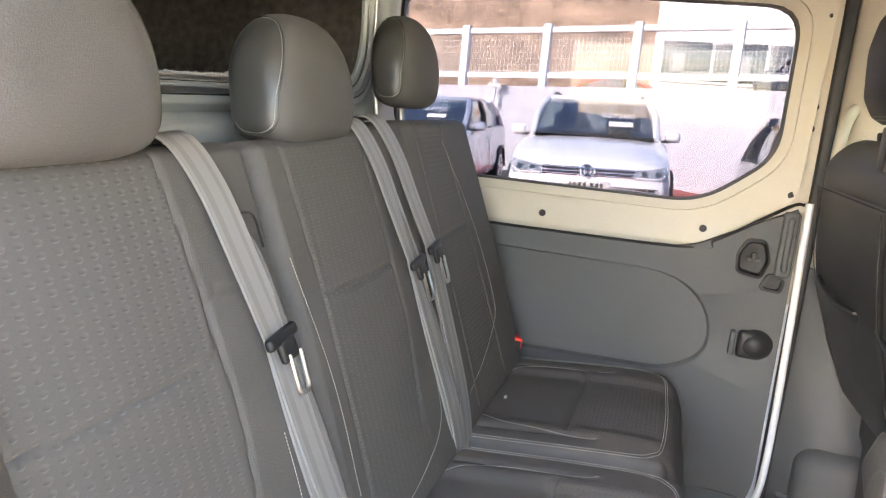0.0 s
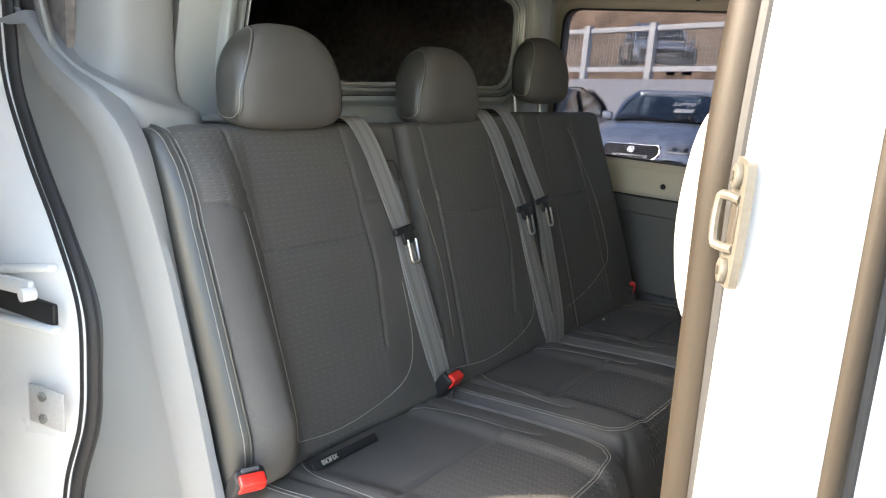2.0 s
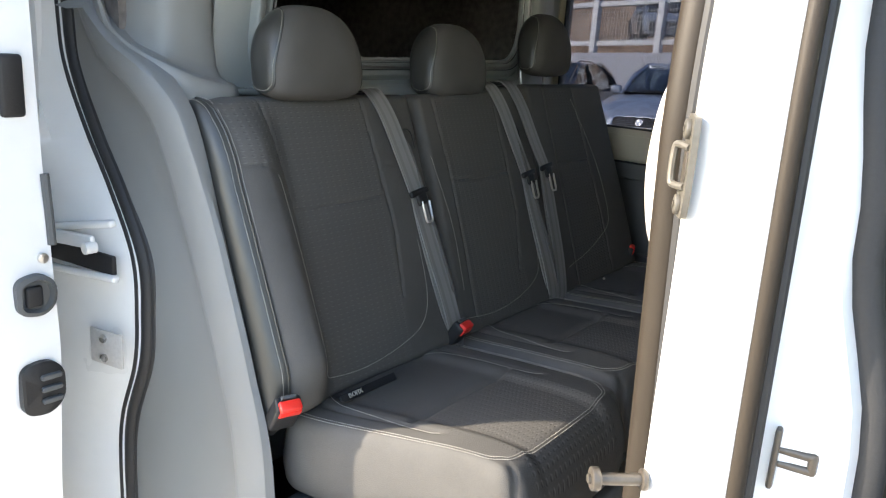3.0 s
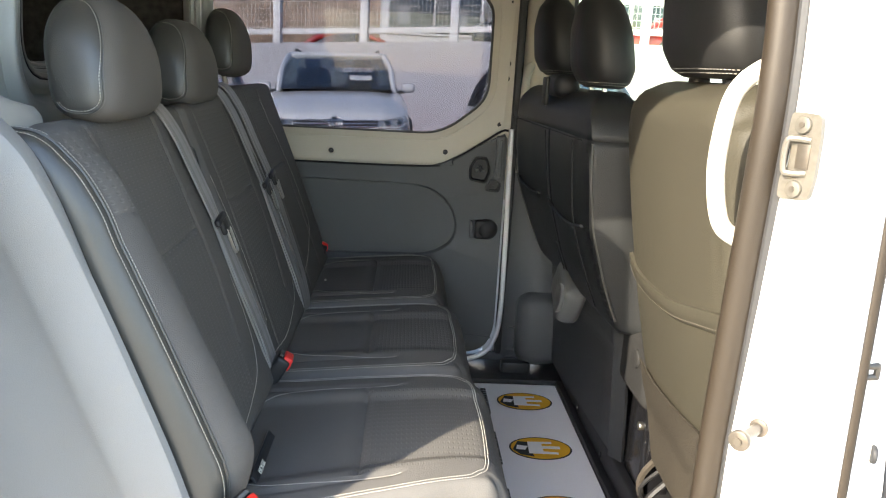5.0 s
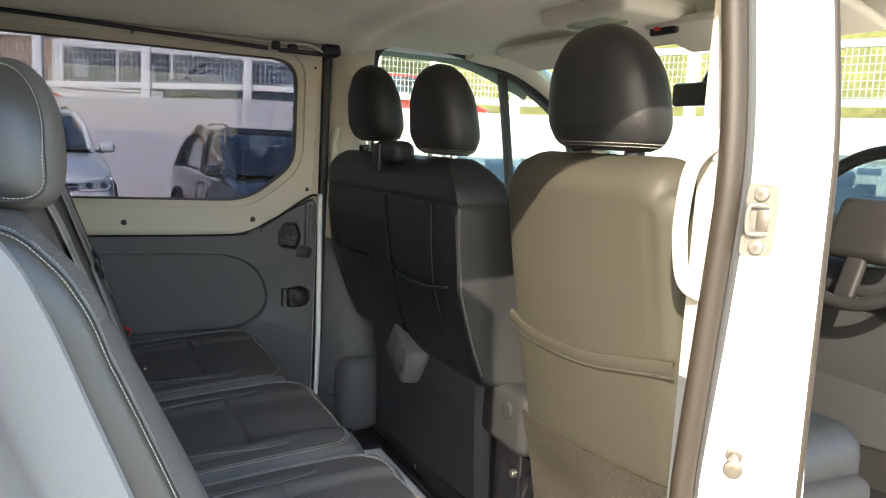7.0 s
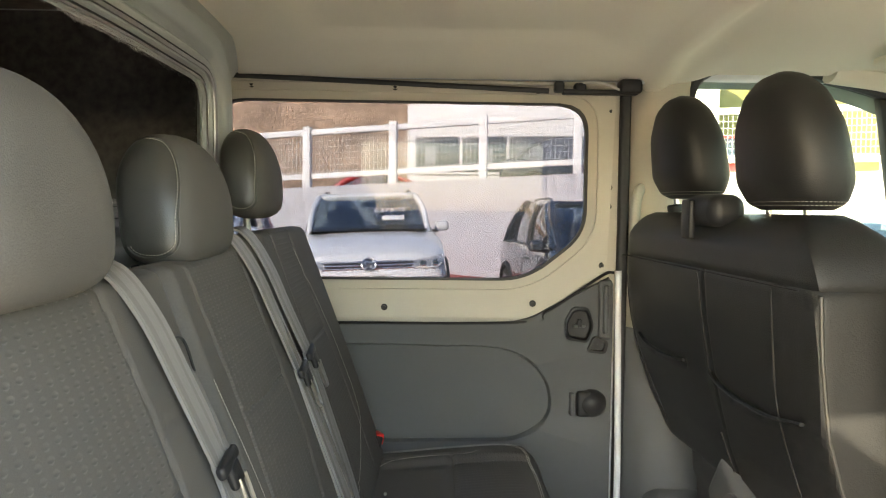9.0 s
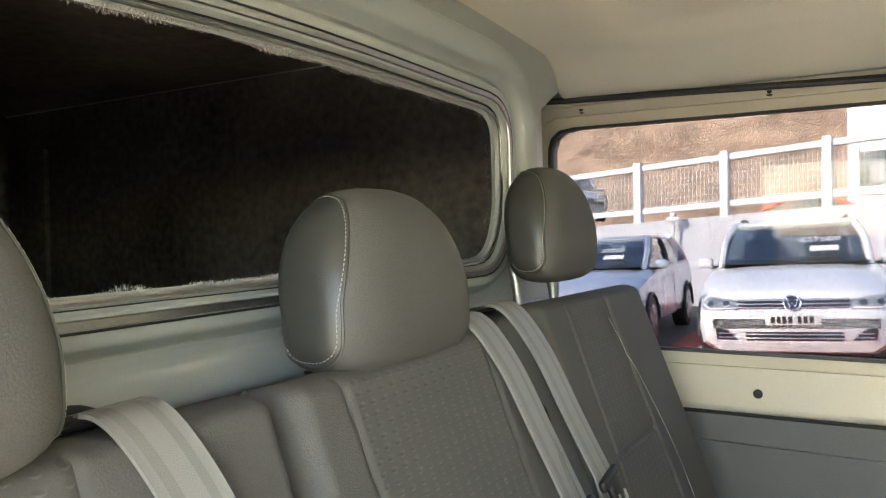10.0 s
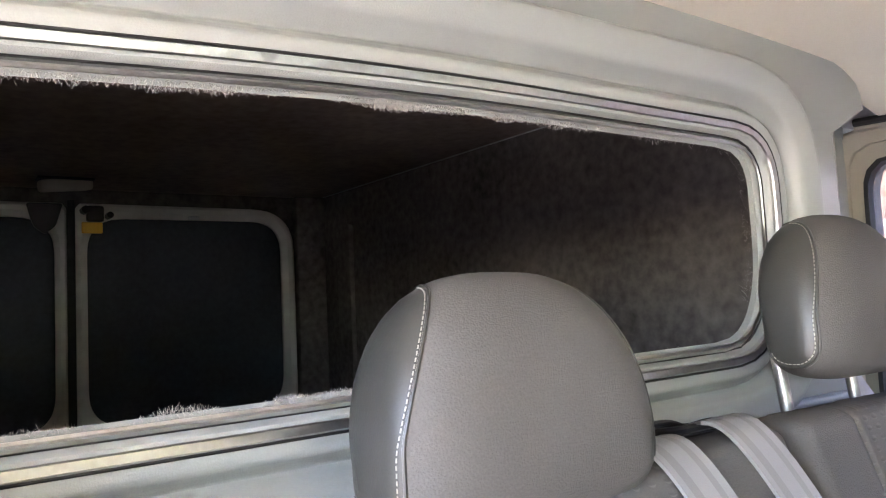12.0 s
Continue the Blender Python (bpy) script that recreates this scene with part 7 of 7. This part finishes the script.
        part("lamp_rim", tube(on_nose(lamp, 0.008), 0.006, 6, True), M_RIM, hl)
        part("light_strip", tube(on_nose([(s * hw * u, hood + d) for u, d in ((0.56, -0.30), (0.63, -0.303), (0.70, -0.305), (0.78, -0.304), (0.85, -0.30), (0.90, -0.26))], 0.010), 0.009, 6), M_FENCE, hl)
        for u in (0.66, 0.82):
            part("projector", tube(on_nose([(s * hw * u + 0.040 * math.cos(a), hood - 0.252 + 0.030 * math.sin(a)) for a in [2 * math.pi * k / 16 for k in range(16)]], 0.010), 0.007, 6, True), M_CHROME, hl)
            part("projector_lens", nose_patch([(s * hw * u + 0.034 * math.cos(a), hood - 0.252 + 0.025 * math.sin(a)) for a in [2 * math.pi * k / 12 for k in range(12)]], 0.011, 0.02), M_DARKGLASS, hl)
        intake = rounded([(s * hw * 0.54, 0.39), (s * hw * 0.76, 0.40), (s * hw * 0.775, 0.52), (s * hw * 0.66, 0.50)], 0.02, 3)
        ai = part("air_intake", nose_patch(intake), M_BLACK, c, "black air intake")
        for d in (0.42, 0.46):
            part("intake_bar", tube(on_nose([(s * hw * u, d) for u in (0.58, 0.66, 0.74)], 0.010), 0.007, 6), M_CHROME, ai)
        if roofbars:
            part("roof_bar", tube(spline([(s * hw * 0.63, r0 + 0.25, H - 0.03), (s * hw * 0.635, r0 + 0.4, H + 0.02), (s * hw * 0.635, r1 - 0.3, H + 0.02), (s * hw * 0.63, r1 - 0.1, H - 0.04)], 6), 0.018, 6), M_METAL if paint is not M_PAINT_WHITE else M_BLACK, c)
        for yw in (0.88, L - 0.92):
            wh = part("wheel", cyl(0.36, 0.24, (s * (hw - 0.12), yw, 0.355), (0, 90, 0), 32, bevel=0.03), M_TYRE, c)
            part("rim", cyl(0.255, 0.02, (s * (hw + 0.004), yw, 0.355), (0, 90, 0), 28), M_RIM, wh, "alloy rim")
            for k in range(5):
                w = 2 * math.pi * k / 5
                part("rim_gap", prism([(yw + 0.22 * math.cos(w + 0.35), 0.355 + 0.22 * math.sin(w + 0.35)), (yw + 0.22 * math.cos(w + 0.9), 0.355 + 0.22 * math.sin(w + 0.9)), (yw + 0.07 * math.cos(w + 0.62), 0.355 + 0.07 * math.sin(w + 0.62))], "x", s * (hw + 0.012), s * (hw + 0.018)), M_BLACK, wh)
            arch = [(s * (hw - 0.002), yw + 0.40 * math.cos(w), 0.355 + 0.40 * math.sin(w)) for w in [math.pi * k / 14 for k in range(15)]]
            part("wheel_arch", tube(arch, 0.035, 8), M_BLACK, c)
        part("door_handle", rbox((0.03, 0.16, 0.03), (s * (hw + 0.005), L * 0.52, belt - 0.14), 0.01), paint, c)
        part("door_line", rbox((0.006, 0.012, 0.6), (s * (hw - 0.001), L * 0.56, belt - 0.38), 0.0), M_BLACK, c)
    across = [-0.54 + 1.08 * k / 12 for k in range(13)]
    if grille == "bars":
        gz0, gz1 = hood - 0.31, hood - 0.215
        g = [(hw * u, gz0) for u in across] + [(hw * u, gz1) for u in across[::-1]]
        gr = part("grille", nose_patch(g), M_BLACK, c, "black grille")
        for k in range(3):
            part("grille_bar", tube(on_nose([(hw * u, gz0 + 0.012 + 0.036 * k) for u in across], 0.012), 0.0085, 6), M_CHROME, gr, "chrome grille bar")
        ring = [(0.080 * math.cos(a), hood - 0.250 + 0.070 * math.sin(a)) for a in [2 * math.pi * k / 28 for k in range(28)]]
        bd = part("badge", tube(on_nose(ring, 0.026), 0.009, 8, True), M_CHROME, c, "round chrome badge")
        part("badge_inner", nose_patch(ring, 0.022, 0.03), M_PAINT_DARK, bd)
        for k in (-1, 1):
            part("badge_stroke", tube(on_nose([(k * 0.050, hood - 0.205), (k * 0.026, hood - 0.295), (0.0, hood - 0.245)], 0.027), 0.008, 6), M_CHROME, bd)
    else:
        g = rounded([(-hw * 0.34, hood - 0.44), (hw * 0.34, hood - 0.44), (hw * 0.46, hood - 0.33), (hw * 0.42, hood - 0.22), (-hw * 0.42, hood - 0.22), (-hw * 0.46, hood - 0.33)], 0.05, 4)
        gr = part("grille", nose_patch(g), M_BLACK, c, "black mesh grille")
        part("grille_surround", tube(on_nose(g, 0.010), 0.012, 6, True), M_CHROME, gr)
        for k in range(7):
            part("grille_rib", tube(on_nose([(hw * 0.38 * u, hood - 0.415 + 0.028 * k) for u in (-1, -0.75, -0.5, -0.25, 0, 0.25, 0.5, 0.75, 1)], 0.010), 0.004, 5), M_METAL, gr)
        part("badge", nose_patch([(0.055 * math.cos(a), hood - 0.29 + 0.05 * math.sin(a)) for a in [2 * math.pi * k / 20 for k in range(20)]], 0.022, 0.03), M_CHROME, gr)
    lowg = part("lower_grille", rbox((hw * 0.95, 0.10, 0.10), (0, 0.040, 0.43), 0.02), M_BLACK, c)
    for k in range(2):
        part("grille_bar", rbox((hw * 0.95, 0.02, 0.016), (0, -0.014, 0.41 + 0.04 * k), 0.004), M_CHROME, lowg)
    np_ = part("number_plate", rbox((0.52, 0.015, 0.112), (0, -0.004, hood - 0.42), 0.004), M_PLATE, c, "white number plate with plain bars")
    for k in range(7):
        part("plate_bar", rbox((0.036, 0.004, 0.07), (-0.19 + 0.055 * k + (0.03 if k > 3 else 0), -0.013, hood - 0.42), 0.0), M_INKBLK, np_)
    part("wiper", tube([(-hw * 0.6, y0 + 0.16, belt + 0.07), (hw * 0.1, y0 + 0.10, belt + 0.05)], 0.008, 5), M_BLACK, c)
    # windscreen slope for the things behind or on it
    slope = math.degrees(math.atan2(H - 0.06 - belt, r0 - y0))
    m = Matrix.Translation((hw * 0.30, y0 + 0.32, belt + 0.205)) @ Euler((radians(slope), 0, 0)).to_matrix().to_4x4()
    if price:
        card = part("price_card", rbox((0.30, 0.12, 0.006), (0.04, -0.10, 0.040), 0.0), M_PLATE, c, "white price card on the windscreen")
        card.matrix_basis = m
        text_mesh("price_figures", price, 0.145, M_FENCE, c, m @ Matrix.Translation((0.0, 0.060, 0.070)), 0.003, "white price figures")
    return c


def lotpose(x, y, rz=0.0, ry=0.0, z=0.0):
    return pose(x, y, z, 0, ry, rz)


car(lotpose(-1.29, 7.75, 4.5, -2.2, 0.10), M_PAINT_WHITE, "white estate car with chrome grille bars and price figures", 4.75, 1.94, 1.65, 1.02, 1.10, "£27500")
car(lotpose(-4.28, 9.2, 3, -2.4, -0.06), M_PAINT_SILVER, "pale silver blue car with a black mesh grille", 4.70, 1.94, 1.62, 1.02, 1.10, "22750", "mesh", False)
car(lotpose(-7.3, 9.9, 6, -2.5, -0.20), M_PAINT_DARK, "dark grey car with a price card", 4.5, 1.84, 1.60, 0.98, 1.04, "14750")
car(lotpose(1.76, 6.35, 5, -0.5, 0.0), M_PAINT_DARK, "dark blue car with roof bars and black mirrors", 4.6, 1.88, 1.66, 1.0, 1.06, "£1", "mesh")
car(lotpose(5.1, 7.6, -10, 0, 0.0), M_PAINT_WHITE, "white car with green-tinted glass", 4.3, 1.80, 1.52, 0.92, 0.98, "", "bars", False)
car(lotpose(4.4, 2.7, -70, 0, 0.0), M_PAINT_GREY, "blue-grey car parked ahead of the van", 4.6, 1.9, 1.72, 1.0, 1.06, "", "bars", False)
# on the terrace
car(lotpose(-7.9, 19.4, 30, 0, 1.98), M_PAINT_SILVER, "silver saloon on the upper terrace", 4.6, 1.78, 1.44, 0.86, 0.90, "", "bars", False, "saloon")
car(lotpose(0.4, 19.3, 84, 0, 1.15), M_PAINT_RED, "red hatchback behind the fence", 4.0, 1.7, 1.30, 0.76, 0.82, "", "bars", False)
car(lotpose(6.2, 18.6, 78, 0, 1.75), M_PAINT_DARK, "dark pickup behind the fence", 5.0, 1.9, 1.7, 1.0, 1.06, "", "bars", False)
car(lotpose(8.4, 15.2, 80, 0, 1.75), M_PAINT_RED, "red car on the terrace ahead", 4.0, 1.7, 1.42, 0.85, 0.9, "", "bars", False)
# lamp bracket on the wall
lb = tagged(part("wall_lamp", joined(cyl(0.07, 0.10, (-4.60, 16.45, 2.02), (0, 0, 0), 14, bevel=0.02), rbox((0.30, 0.10, 0.10), (-4.60, 16.45, 1.92), 0.03, 3), cyl(0.035, 0.6, (-4.62, 16.52, 1.65), (0, 4, 0), 10)), M_FENCE), "white bracket lamp on the retaining wall", "lamp")
